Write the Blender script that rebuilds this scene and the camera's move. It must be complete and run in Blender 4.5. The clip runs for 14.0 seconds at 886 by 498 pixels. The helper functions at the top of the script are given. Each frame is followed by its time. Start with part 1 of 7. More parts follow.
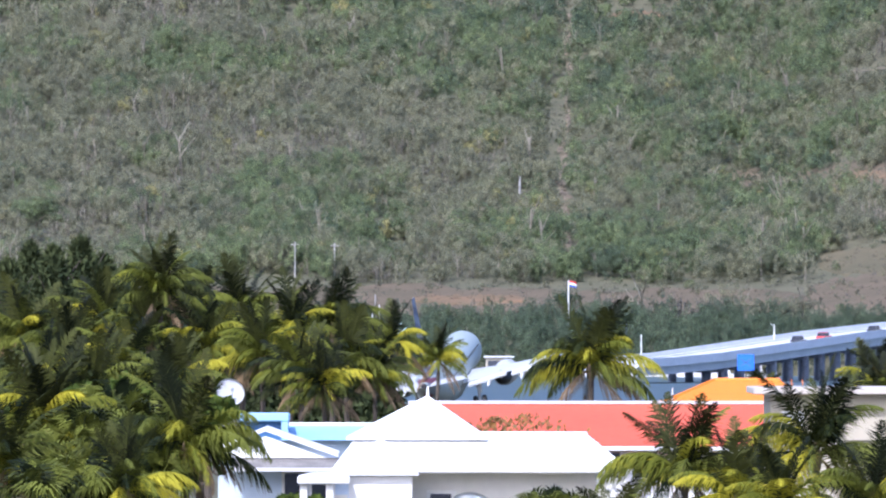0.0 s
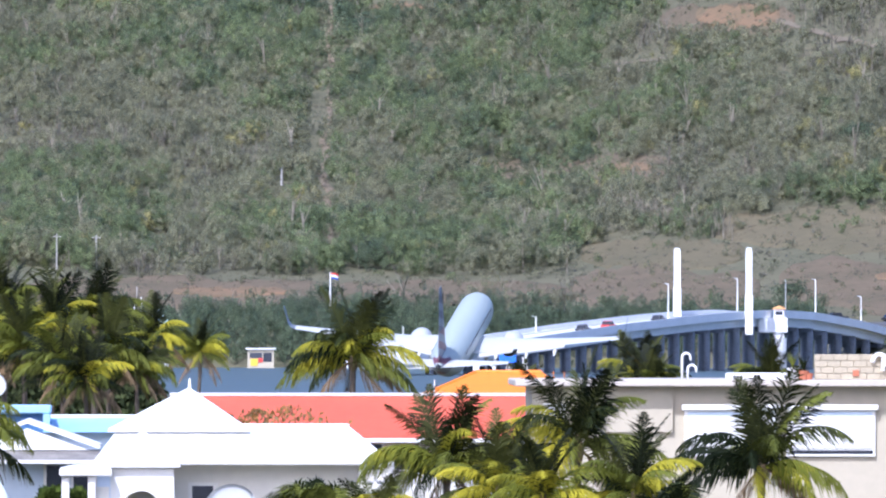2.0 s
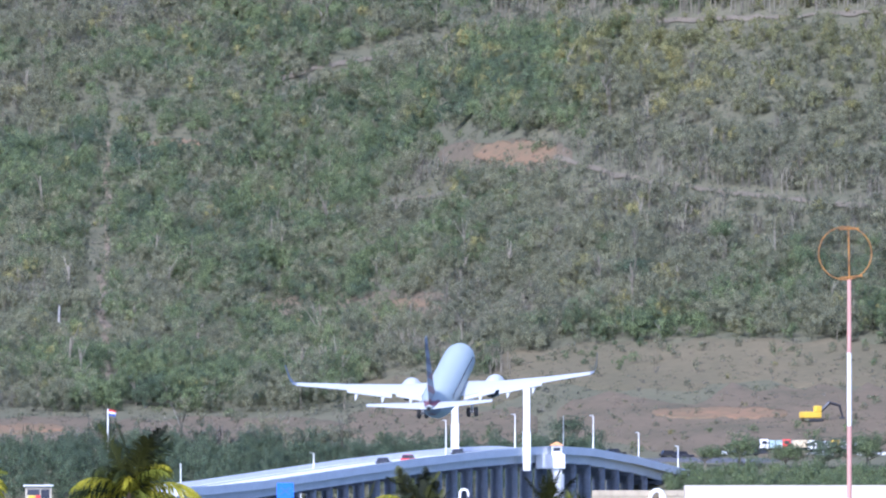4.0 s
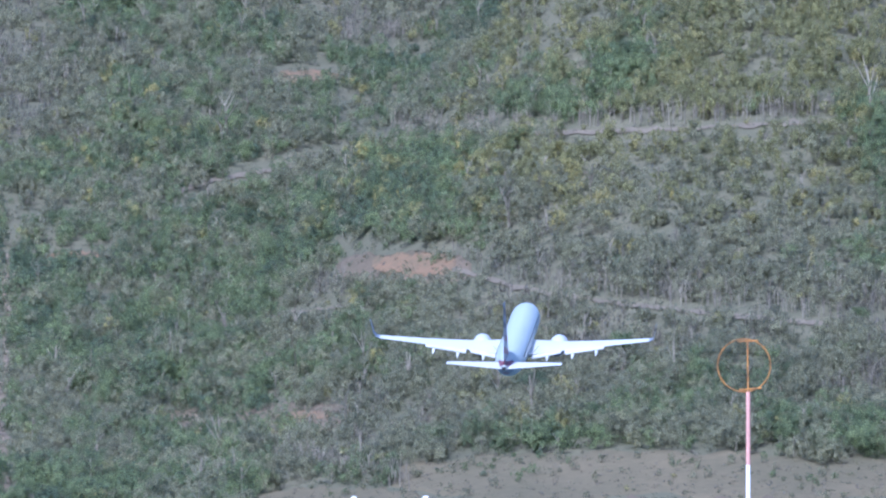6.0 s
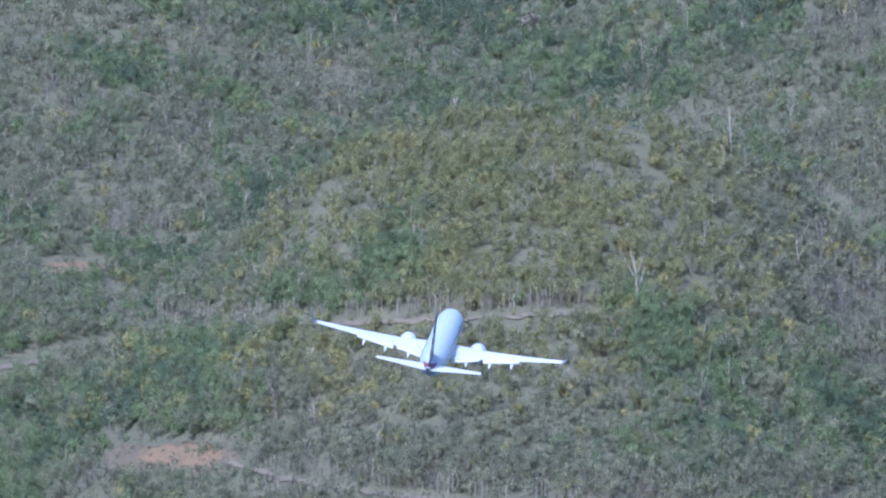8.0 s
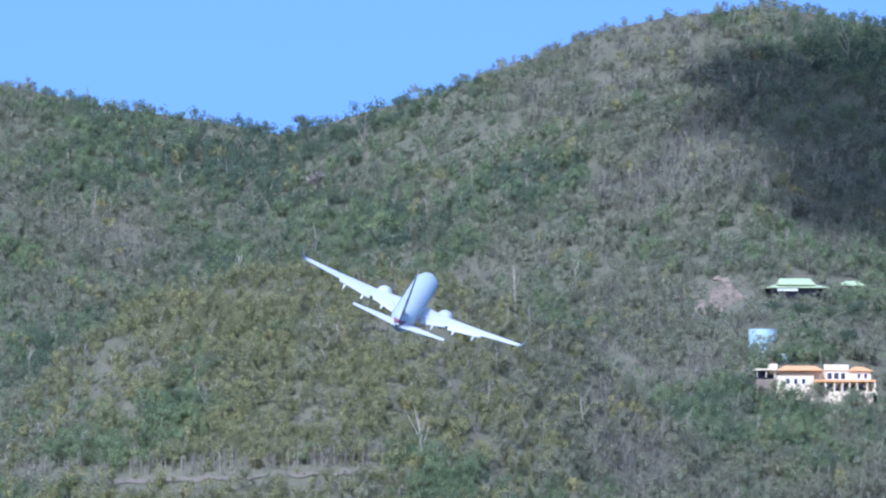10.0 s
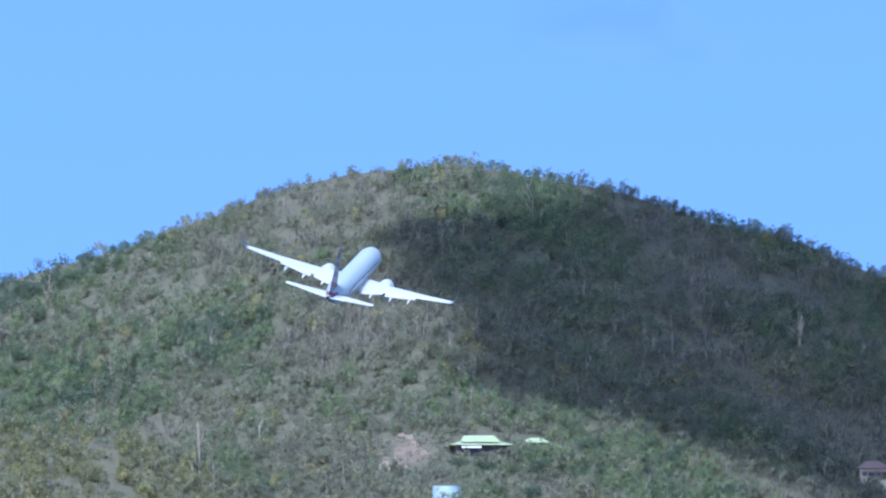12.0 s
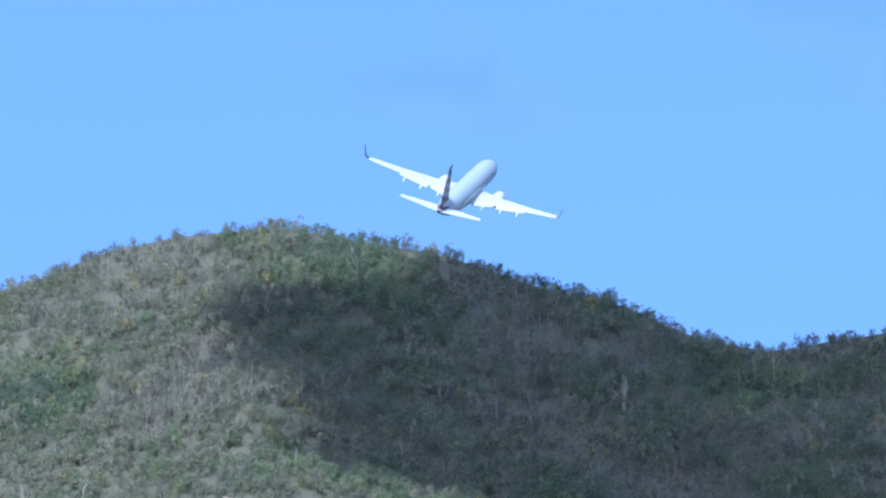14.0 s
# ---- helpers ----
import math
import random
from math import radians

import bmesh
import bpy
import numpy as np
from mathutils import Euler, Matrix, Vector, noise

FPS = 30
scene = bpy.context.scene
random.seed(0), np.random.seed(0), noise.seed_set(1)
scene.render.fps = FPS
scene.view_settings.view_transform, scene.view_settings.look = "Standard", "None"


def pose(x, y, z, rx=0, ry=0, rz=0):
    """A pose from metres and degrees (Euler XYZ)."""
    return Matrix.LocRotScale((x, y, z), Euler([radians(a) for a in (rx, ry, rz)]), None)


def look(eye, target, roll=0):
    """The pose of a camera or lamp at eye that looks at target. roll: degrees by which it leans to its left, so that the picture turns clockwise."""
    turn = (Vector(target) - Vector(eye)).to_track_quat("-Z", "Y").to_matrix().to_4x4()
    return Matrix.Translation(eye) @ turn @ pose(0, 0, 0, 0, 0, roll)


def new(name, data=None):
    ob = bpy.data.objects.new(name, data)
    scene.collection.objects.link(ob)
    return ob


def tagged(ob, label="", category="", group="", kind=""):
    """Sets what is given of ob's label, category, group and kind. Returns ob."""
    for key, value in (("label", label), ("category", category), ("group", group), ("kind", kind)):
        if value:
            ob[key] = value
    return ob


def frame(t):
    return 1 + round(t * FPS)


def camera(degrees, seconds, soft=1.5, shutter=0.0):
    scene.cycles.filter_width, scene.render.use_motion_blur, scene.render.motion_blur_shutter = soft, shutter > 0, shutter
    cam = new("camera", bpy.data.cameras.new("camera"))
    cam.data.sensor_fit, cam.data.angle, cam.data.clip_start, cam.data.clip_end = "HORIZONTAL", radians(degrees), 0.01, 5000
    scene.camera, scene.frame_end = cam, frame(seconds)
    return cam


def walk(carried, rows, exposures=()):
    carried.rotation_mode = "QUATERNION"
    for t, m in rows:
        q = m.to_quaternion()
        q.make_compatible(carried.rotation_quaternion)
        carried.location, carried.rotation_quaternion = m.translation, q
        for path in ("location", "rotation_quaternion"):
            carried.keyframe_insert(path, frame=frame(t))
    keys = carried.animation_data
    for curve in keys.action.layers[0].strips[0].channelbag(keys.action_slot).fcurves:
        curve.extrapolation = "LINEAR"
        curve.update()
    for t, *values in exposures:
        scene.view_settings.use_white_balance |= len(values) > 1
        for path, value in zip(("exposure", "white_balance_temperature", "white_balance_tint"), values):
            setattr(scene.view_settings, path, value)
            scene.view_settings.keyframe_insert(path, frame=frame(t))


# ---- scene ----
# ---- camera: stands on a balcony, panning with a long lens ----
EYE = 14.0
STEP = 1 / 24950.0  # bearings and elevations are counted in steps of 0.04 mrad


def spot(b, e, d):
    """The point at bearing b and elevation e from the balcony, d metres away over the ground."""
    return Vector((d * math.sin(b * STEP), d * math.cos(b * STEP), EYE + d * math.tan(e * STEP)))


def aim(yaw, pitch, roll):
    return pose(0, 0, EYE, 90 + pitch, 0, -yaw) @ pose(0, 0, 0, 0, 0, roll)


cam = camera(3.6, 14.0, soft=2.2)
PATH = [
    (0, -0.0000, 0.2274, 0.056),
    (0.5, 0.2382, 0.1131, 0.027),
    (1, 0.5156, 0.1356, 0.000),
    (1.5, 0.8007, 0.1251, -0.038),
    (2, 0.9680, 0.1958, 0.046),
    (2.5, 1.1702, 0.3359, 0.037),
    (3, 1.1970, 0.4360, -0.066),
    (3.5, 1.5455, 0.5868, -0.025),
    (3.7, 1.6928, 0.6584, -0.020),
    (5.8, 2.2681, 1.1410, 0.001),
    (6, 2.2825, 1.2058, -0.005),
    (6.5, 2.5864, 1.4096, -0.036),
    (7, 2.8259, 1.5287, 0.044),
    (7.2, 2.9290, 1.6272, -0.014),
    (9.3, 3.7013, 2.4122, 0.018),
    (9.5, 3.8186, 2.4772, 0.020),
    (10, 4.1078, 2.6247, 0.007),
    (10.5, 4.4410, 2.8196, 0.020),
    (11, 4.7351, 3.1224, 0.018),
    (11.5, 5.0040, 3.2444, -0.008),
    (12, 5.3928, 3.2624, -0.042),
    (12.5, 5.8393, 3.3907, -0.151),
    (13, 6.0692, 3.4904, -0.003),
    (13.5, 6.1395, 3.4902, 0.072),
    (14, 6.1069, 3.5204, 0.035),
]
walk(cam, [(t, aim(*a)) for t, *a in PATH],
     exposures=[(0, 1.38, 5350, 20), (3.0, 1.38, 5250, 20), (6.0, 1.36, 4700, 21), (14, 1.3, 4700, 16)])

# ---- sky, sun, exposure ----
SUN_ELEV, SUN_AZ = 48.0, 203.0  # azimuth clockwise from the way the runway points
TO_SUN = Vector((math.cos(radians(SUN_ELEV)) * math.sin(radians(SUN_AZ)),
                 math.cos(radians(SUN_ELEV)) * math.cos(radians(SUN_AZ)), math.sin(radians(SUN_ELEV))))
world = bpy.data.worlds.new("sky")
scene.world = world
world.use_nodes = True
wn = world.node_tree.nodes
sky = wn.new("ShaderNodeTexSky")
sky.sky_type = "NISHITA"
sky.sun_disc = False
sky.sun_elevation = radians(SUN_ELEV)
sky.sun_rotation = radians(SUN_AZ)
sky.altitude = 0
sky.air_density = 1.0
sky.dust_density = 1.9
sky.ozone_density = 1.5
wn["Background"].inputs["Strength"].default_value = 0.115
way = wn.new("ShaderNodeTexCoord")
lift = wn.new("ShaderNodeVectorMath")
lift.operation = "MULTIPLY_ADD"
lift.inputs[1].default_value = (1, 1, 2.2)
lift.inputs[2].default_value = (0, 0, 0.36)
unit = wn.new("ShaderNodeVectorMath")
unit.operation = "NORMALIZE"
tint = wn.new("ShaderNodeHueSaturation")
tint.inputs["Saturation"].default_value = 1.04
for a, z in ((way.outputs["Generated"], lift.inputs[0]), (lift.outputs[0], unit.inputs[0]), (unit.outputs[0], sky.inputs[0]),
             (sky.outputs[0], tint.inputs["Color"]), (tint.outputs[0], wn["Background"].inputs["Color"])):
    world.node_tree.links.new(a, z)
sun = new("sun", bpy.data.lights.new("sun", "SUN"))
sun.data.energy = 2.15
sun.data.angle = radians(0.53)
sun.data.color = (1.0, 0.95, 0.87)
sun.matrix_world = look((0, 0, 0), -TO_SUN)


# ---- materials ----
def material(name, colour, rough=0.7, vary=0.15, size=1.0, fine=8.0, bump=0.0, metal=0.0, spec=0.5, second=None, coat=0.0,
             per_object=0.0, per_island=0.0, translucent=0.0, per_tree=0.0, gaps=0.0):
    """A surface with variation at two scales; size in metres of the coarse one, fine times smaller for the second."""
    m = bpy.data.materials.new(name)
    m.use_nodes = True
    n, l = m.node_tree.nodes, m.node_tree.links
    b = n["Principled BSDF"]
    b.inputs["Roughness"].default_value = rough
    b.inputs["Metallic"].default_value = metal
    b.inputs["Specular IOR Level"].default_value = spec
    b.inputs["Coat Weight"].default_value = coat
    geo = n.new("ShaderNodeTexCoord")
    coarse = n.new("ShaderNodeTexNoise")
    coarse.inputs["Scale"].default_value = 1 / size
    coarse.inputs["Detail"].default_value = 3
    tiny = n.new("ShaderNodeTexNoise")
    tiny.inputs["Scale"].default_value = fine / size
    tiny.inputs["Detail"].default_value = 2
    l.new(geo.outputs["Object"], coarse.inputs["Vector"])
    l.new(geo.outputs["Object"], tiny.inputs["Vector"])
    mixed = n.new("ShaderNodeMath")
    mixed.operation = "MULTIPLY_ADD"
    mixed.inputs[1].default_value = 0.45
    l.new(tiny.outputs["Fac"], mixed.inputs[0])
    half = n.new("ShaderNodeMath")
    half.operation = "MULTIPLY"
    half.inputs[1].default_value = 0.55
    l.new(coarse.outputs["Fac"], half.inputs[0])
    l.new(half.outputs[0], mixed.inputs[2])
    fac = mixed.outputs[0]
    for amount, node, out in ((per_object, "ShaderNodeObjectInfo", "Random"), (per_island, "ShaderNodeNewGeometry", "Random Per Island")):
        if amount:
            info = n.new(node)
            add = n.new("ShaderNodeMath")
            add.operation = "MULTIPLY_ADD"
            add.inputs[1].default_value = amount
            l.new(info.outputs[out], add.inputs[0])
            l.new(fac, add.inputs[2])
            less = n.new("ShaderNodeMath")
            less.operation = "SUBTRACT"
            less.inputs[1].default_value = amount / 2
            l.new(add.outputs[0], less.inputs[0])
            fac = less.outputs[0]
    if per_tree:
        own = n.new("ShaderNodeAttribute")
        own.attribute_name = "tree_tint"
        shift = n.new("ShaderNodeMath")
        shift.operation = "MULTIPLY_ADD"
        shift.inputs[1].default_value = per_tree
        l.new(own.outputs["Fac"], shift.inputs[0])
        l.new(fac, shift.inputs[2])
        fac = shift.outputs[0]
    ramp = n.new("ShaderNodeValToRGB")
    dark = second or tuple(c * (1 - vary) for c in colour)
    light = colour if second else tuple(min(1, c * (1 + vary)) for c in colour)
    ramp.color_ramp.elements[0].position, ramp.color_ramp.elements[1].position = 0.32, 0.68
    ramp.color_ramp.elements[0].color = (*dark, 1)
    ramp.color_ramp.elements[1].color = (*light, 1)
    l.new(fac, ramp.inputs["Fac"])
    l.new(ramp.outputs["Color"], b.inputs["Base Color"])
    if translucent:
        tr = n.new("ShaderNodeBsdfTranslucent")
        mix = n.new("ShaderNodeMixShader")
        mix.inputs[0].default_value = translucent
        l.new(ramp.outputs["Color"], tr.inputs["Color"])
        l.new(b.outputs[0], mix.inputs[1])
        l.new(tr.outputs[0], mix.inputs[2])
        l.new(mix.outputs[0], n["Material Output"].inputs["Surface"])
        if gaps:
            # the small openings between the leaves of one clump
            air = n.new("ShaderNodeBsdfTransparent")
            sieve = n.new("ShaderNodeMixShader")
            lace = n.new("ShaderNodeTexNoise")
            lace.inputs["Scale"].default_value = 4.5
            lace.inputs["Detail"].default_value = 1.0
            l.new(geo.outputs["Object"], lace.inputs["Vector"])
            hole = n.new("ShaderNodeMapRange")
            hole.inputs["From Min"].default_value, hole.inputs["From Max"].default_value = 0.30, 0.62
            hole.inputs["To Min"].default_value, hole.inputs["To Max"].default_value = gaps * 0.4, gaps * 1.6
            l.new(lace.outputs["Fac"], hole.inputs["Value"])
            l.new(hole.outputs[0], sieve.inputs[0])
            l.new(mix.outputs[0], sieve.inputs[1])
            l.new(air.outputs[0], sieve.inputs[2])
            l.new(sieve.outputs[0], n["Material Output"].inputs["Surface"])
    if bump:
        bp = n.new("ShaderNodeBump")
        bp.inputs["Strength"].default_value = 0.6
        bp.inputs["Distance"].default_value = bump
        l.new(mixed.outputs[0], bp.inputs["Height"])
        l.new(bp.outputs[0], b.inputs["Normal"])
    return m


M = {
    "hill_soil": material("hill_soil", (0.152, 0.138, 0.084), 0.95, size=24, fine=9, second=(0.100, 0.100, 0.062), bump=0.5, spec=0.1),
    # hillside leaf colours are paler and bluer than foliage: distance haze mixed in
    "leaf_green": material("leaf_green", (0.222, 0.266, 0.122), 0.8, size=26, fine=6, second=(0.146, 0.184, 0.094), per_island=0.05, per_tree=0.3, gaps=0.42, spec=0.1, translucent=0.55),
    "leaf_olive": material("leaf_olive", (0.280, 0.276, 0.164), 0.8, size=26, fine=6, second=(0.196, 0.200, 0.126), per_island=0.05, per_tree=0.3, gaps=0.42, spec=0.1, translucent=0.55),
    "leaf_dry": material("leaf_dry", (0.262, 0.236, 0.178), 0.8, size=26, fine=6, second=(0.184, 0.168, 0.130), per_island=0.05, per_tree=0.3, gaps=0.42, spec=0.1, translucent=0.55),
    "leaf_khaki": material("leaf_khaki", (0.290, 0.282, 0.125), 0.8, size=26, fine=6, second=(0.205, 0.208, 0.098), per_island=0.05, per_tree=0.3, gaps=0.42, spec=0.1, translucent=0.55),
    "leaf_yellow": material("leaf_yellow", (0.360, 0.320, 0.125), 0.8, size=26, fine=6, second=(0.250, 0.245, 0.105), per_island=0.05, per_tree=0.3, gaps=0.42, spec=0.1, translucent=0.5),
    "leaf_dark": material("leaf_dark", (0.158, 0.198, 0.114), 0.8, size=26, fine=6, second=(0.110, 0.145, 0.090), per_island=0.05, per_tree=0.3, gaps=0.42, spec=0.1, translucent=0.55),
    "bare_wood": material("bare_wood", (0.25, 0.225, 0.17), 0.9, size=8, second=(0.14, 0.125, 0.095), per_island=0.4, spec=0.1),
    "orange_soil": material("orange_soil", (0.25, 0.15, 0.085), 0.95, size=14, second=(0.13, 0.11, 0.065), bump=0.2, spec=0.1),
    "dry_grass": material("dry_grass", (0.175, 0.13, 0.085), 0.95, size=16, fine=9, second=(0.10, 0.088, 0.055), bump=0.2, spec=0.1),
    "olive_grass": material("olive_grass", (0.168, 0.136, 0.080), 0.95, size=30, fine=14, second=(0.108, 0.098, 0.058), bump=0.1, spec=0.1),
    "pale_soil": material("pale_soil", (0.25, 0.19, 0.13), 0.95, size=5, second=(0.12, 0.105, 0.07), bump=0.2, spec=0.1),
    "grey_rock": material("grey_rock", (0.25, 0.195, 0.13), 0.9, size=5, second=(0.14, 0.12, 0.09), bump=0.2, spec=0.2),
    "white_paint": material("white_paint", (0.82, 0.80, 0.74), 0.55, vary=0.035, size=2.0),
    "roof_white": material("roof_white", (0.84, 0.83, 0.79), 0.5, vary=0.03, size=2.5),
    "white_wall": material("white_wall", (0.78, 0.745, 0.66), 0.8, vary=0.05, size=2.2, bump=0.004),
    "beige_wall": material("beige_wall", (0.47, 0.415, 0.305), 0.85, vary=0.06, size=2.5, bump=0.004),
    "beige_slab": material("beige_slab", (0.52, 0.46, 0.38), 0.85, vary=0.08, size=1.2),
    "red_roof": material("red_roof", (0.60, 0.105, 0.05), 0.6, vary=0.08, size=3.0),
    "orange_roof": material("orange_roof", (0.86, 0.235, 0.012), 0.6, vary=0.06, size=2.0),
    "blue_roof": material("blue_roof", (0.33, 0.55, 0.76), 0.55, vary=0.07, size=2.0),
    "blue_dark": material("blue_dark", (0.06, 0.16, 0.33), 0.5, vary=0.1, size=1.0),
    "grey_shingle": material("grey_shingle", (0.22, 0.20, 0.175), 0.9, vary=0.35, size=0.6, bump=0.01),
    "pale_blue_wall_or_shade": material("pale_blue_wall_or_shade", (0.62, 0.70, 0.77), 0.8, vary=0.05, size=2.0),
    "dark_glass": material("dark_glass", (0.03, 0.032, 0.04), 0.15, vary=0.2, size=1.0),
    "dark_metal": material("dark_metal", (0.05, 0.05, 0.055), 0.5, vary=0.2, size=0.5, metal=0.4),
    "grey_metal": material("grey_metal", (0.55, 0.56, 0.57), 0.45, vary=0.1, size=0.6, metal=0.6),
    "concrete": material("concrete", (0.60, 0.60, 0.585), 0.85, vary=0.12, size=5, bump=0.01),
    "concrete_pale": material("concrete_pale", (0.76, 0.76, 0.74), 0.8, vary=0.08, size=4, bump=0.01),
    # pier concrete with the shade under the deck put into its colour
    "concrete_shaded": material("concrete_shaded", (0.17, 0.185, 0.21), 0.85, vary=0.25, size=5, bump=0.01),
    "asphalt": material("asphalt", (0.09, 0.09, 0.095), 0.9, vary=0.2, size=4),
    "tan_block": material("tan_block", (0.42, 0.36, 0.25), 0.9, vary=0.1, size=0.5, per_object=0.15, bump=0.004),
    "terracotta": material("terracotta", (0.42, 0.14, 0.07), 0.8, vary=0.15, size=0.5),
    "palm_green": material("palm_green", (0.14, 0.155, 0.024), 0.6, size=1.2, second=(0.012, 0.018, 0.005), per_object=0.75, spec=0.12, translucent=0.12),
    # near-black green: the shaded side of upright fronds, painted as leaf colour
    "palm_shaded": material("palm_shaded", (0.055, 0.06, 0.014), 0.6, size=1.2, second=(0.008, 0.011, 0.004), per_object=0.6, spec=0.1),
    "palm_yellow": material("palm_yellow", (0.46, 0.41, 0.03), 0.6, size=1.2, second=(0.15, 0.165, 0.02), per_object=0.7, spec=0.12, translucent=0.25),
    "palm_brown": material("palm_brown", (0.20, 0.13, 0.06), 0.8, size=1.5, second=(0.10, 0.07, 0.035), per_object=0.6),
    "palm_trunk": material("palm_trunk", (0.095, 0.075, 0.055), 0.9, vary=0.3, size=0.5, bump=0.02),
    "pine_green": material("pine_green", (0.07, 0.085, 0.03), 0.8, size=1.5, second=(0.02, 0.03, 0.012), per_island=0.3, spec=0.1),
    "leaf_bright": material("leaf_bright", (0.11, 0.15, 0.025), 0.7, size=1.2, second=(0.03, 0.05, 0.012), per_island=0.35, translucent=0.25, spec=0.12),
    "leaf_rust": material("leaf_rust", (0.42, 0.20, 0.05), 0.7, size=1.2, second=(0.18, 0.14, 0.05), per_island=0.35, translucent=0.25),
    "track_soil": material("track_soil", (0.20, 0.165, 0.115), 0.95, size=6, second=(0.125, 0.108, 0.076), bump=0.2, spec=0.1),
    "weathered_wood": material("weathered_wood", (0.40, 0.38, 0.35), 0.9, vary=0.2, size=1.0),
    "red_paint": material("red_paint", (0.62, 0.06, 0.045), 0.45, vary=0.08, size=1.0),
    "blue_sign": material("blue_sign", (0.03, 0.16, 0.75), 0.5, vary=0.1, size=1.0),
    "flag_blue": material("flag_blue", (0.05, 0.10, 0.40), 0.8, vary=0.1, size=1.0),
    "yellow_paint": material("yellow_paint", (0.75, 0.48, 0.04), 0.5, vary=0.12, size=1.0),
    "rust_orange": material("rust_orange", (0.55, 0.24, 0.04), 0.7, size=0.5, fine=5, second=(0.10, 0.06, 0.03)),
    "green_roof": material("green_roof", (0.37, 0.42, 0.21), 0.6, vary=0.07, size=4),
    "cyan_paint": material("cyan_paint", (0.36, 0.47, 0.46), 0.6, vary=0.06, size=3),
    "villa_wall": material("villa_wall", (0.62, 0.51, 0.33), 0.8, vary=0.05, size=5),
    "villa_roof": material("villa_roof", (0.64, 0.32, 0.12), 0.8, vary=0.15, size=3),
    "brown_tile": material("brown_tile", (0.20, 0.13, 0.09), 0.8, vary=0.2, size=3),
    "plane_white": material("plane_white", (0.54, 0.54, 0.51), 0.4, vary=0.02, size=6, coat=0.2),
    "plane_silver": material("plane_silver", (0.40, 0.445, 0.40), 0.42, vary=0.03, size=6, coat=0.12),
    "winglet_grey": material("winglet_grey", (0.17, 0.19, 0.225), 0.4, vary=0.05, size=2),
    "tan_wall": material("tan_wall", (0.34, 0.235, 0.155), 0.85, vary=0.08, size=4),
    "dark_wall_or_shade": material("dark_wall_or_shade", (0.05, 0.055, 0.07), 0.8, vary=0.2, size=2),
    "engine_dark": material("engine_dark", (0.03, 0.03, 0.033), 0.5, vary=0.2, size=0.6, metal=0.3),
    "tyre": material("tyre", (0.025, 0.025, 0.025), 0.9, vary=0.2, size=0.3),
    "cloud_white": material("cloud_white", (0.9, 0.9, 0.9), 1.0, vary=0.03, size=60, spec=0.0, translucent=0.4, gaps=0.62),
}


# ---- building helpers ----
def part(name, bm, mat, parent=None, label="", smooth=False, m=None):
    """Links a bmesh as one mesh object, under a thing or a part."""
    me = bpy.data.meshes.new(name)
    bm.normal_update()
    bm.to_mesh(me)
    bm.free()
    me.materials.append(M[mat] if isinstance(mat, str) else mat)
    if smooth:
        me.shade_smooth()
    ob = new(name, me)
    if parent:
        ob.parent = parent
    if m is not None:
        ob.matrix_basis = m
    if label:
        ob["label"] = label
    return ob


def empty(name, m, label, category, group="", kind=""):
    ob = new(name)
    ob.matrix_basis = m
    return tagged(ob, label, category, group, kind)


def box(bm, x0, x1, y0, y1, z0, z1, bevel=0.0):
    vs = [bm.verts.new(p) for p in ((x0, y0, z0), (x1, y0, z0), (x1, y1, z0), (x0, y1, z0), (x0, y0, z1), (x1, y0, z1), (x1, y1, z1), (x0, y1, z1))]
    fs = [bm.faces.new([vs[i] for i in q]) for q in ((3, 2, 1, 0), (4, 5, 6, 7), (0, 1, 5, 4), (1, 2, 6, 5), (2, 3, 7, 6), (3, 0, 4, 7))]
    if bevel:
        bmesh.ops.bevel(bm, geom=list({e for f in fs for e in f.edges}), offset=bevel, segments=1, affect="EDGES")
    return bm


def cuboid(*a, bevel=0.0):
    return box(bmesh.new(), *a, bevel=bevel)


def tube(bm, path, radii, sides=8, caps=True):
    """A tapered round bar along a path of points."""
    rings = []
    for i, p in enumerate(path):
        p = Vector(p)
        way = (Vector(path[min(i + 1, len(path) - 1)]) - Vector(path[max(i - 1, 0)])).normalized()
        a = way.orthogonal().normalized()
        b = way.cross(a)
        if i and rings:
            ref = rings[-1][1]
            a = (ref - way * ref.dot(way)).normalized()
            b = way.cross(a)
        r = radii[i] if hasattr(radii, "__len__") else radii
        ring = [bm.verts.new(p + (a * math.cos(k * math.tau / sides) + b * math.sin(k * math.tau / sides)) * r) for k in range(sides)]
        rings.append((ring, a))
    for (r0, _), (r1, _) in zip(rings, rings[1:]):
        for k in range(sides):
            bm.faces.new((r0[k], r0[(k + 1) % sides], r1[(k + 1) % sides], r1[k]))
    if caps:
        bm.faces.new(list(reversed(rings[0][0])))
        bm.faces.new(rings[-1][0])
    return bm


def prism(bm, outline, y0, y1):
    """An outline in x and z, extruded along y."""
    a = [bm.verts.new((x, y0, z)) for x, z in outline]
    b = [bm.verts.new((x, y1, z)) for x, z in outline]
    n = len(outline)
    bm.faces.new(a)
    bm.faces.new(list(reversed(b)))
    for i in range(n):
        bm.faces.new((a[(i + 1) % n], a[i], b[i], b[(i + 1) % n]))
    bmesh.ops.recalc_face_normals(bm, faces=bm.faces)
    return bm


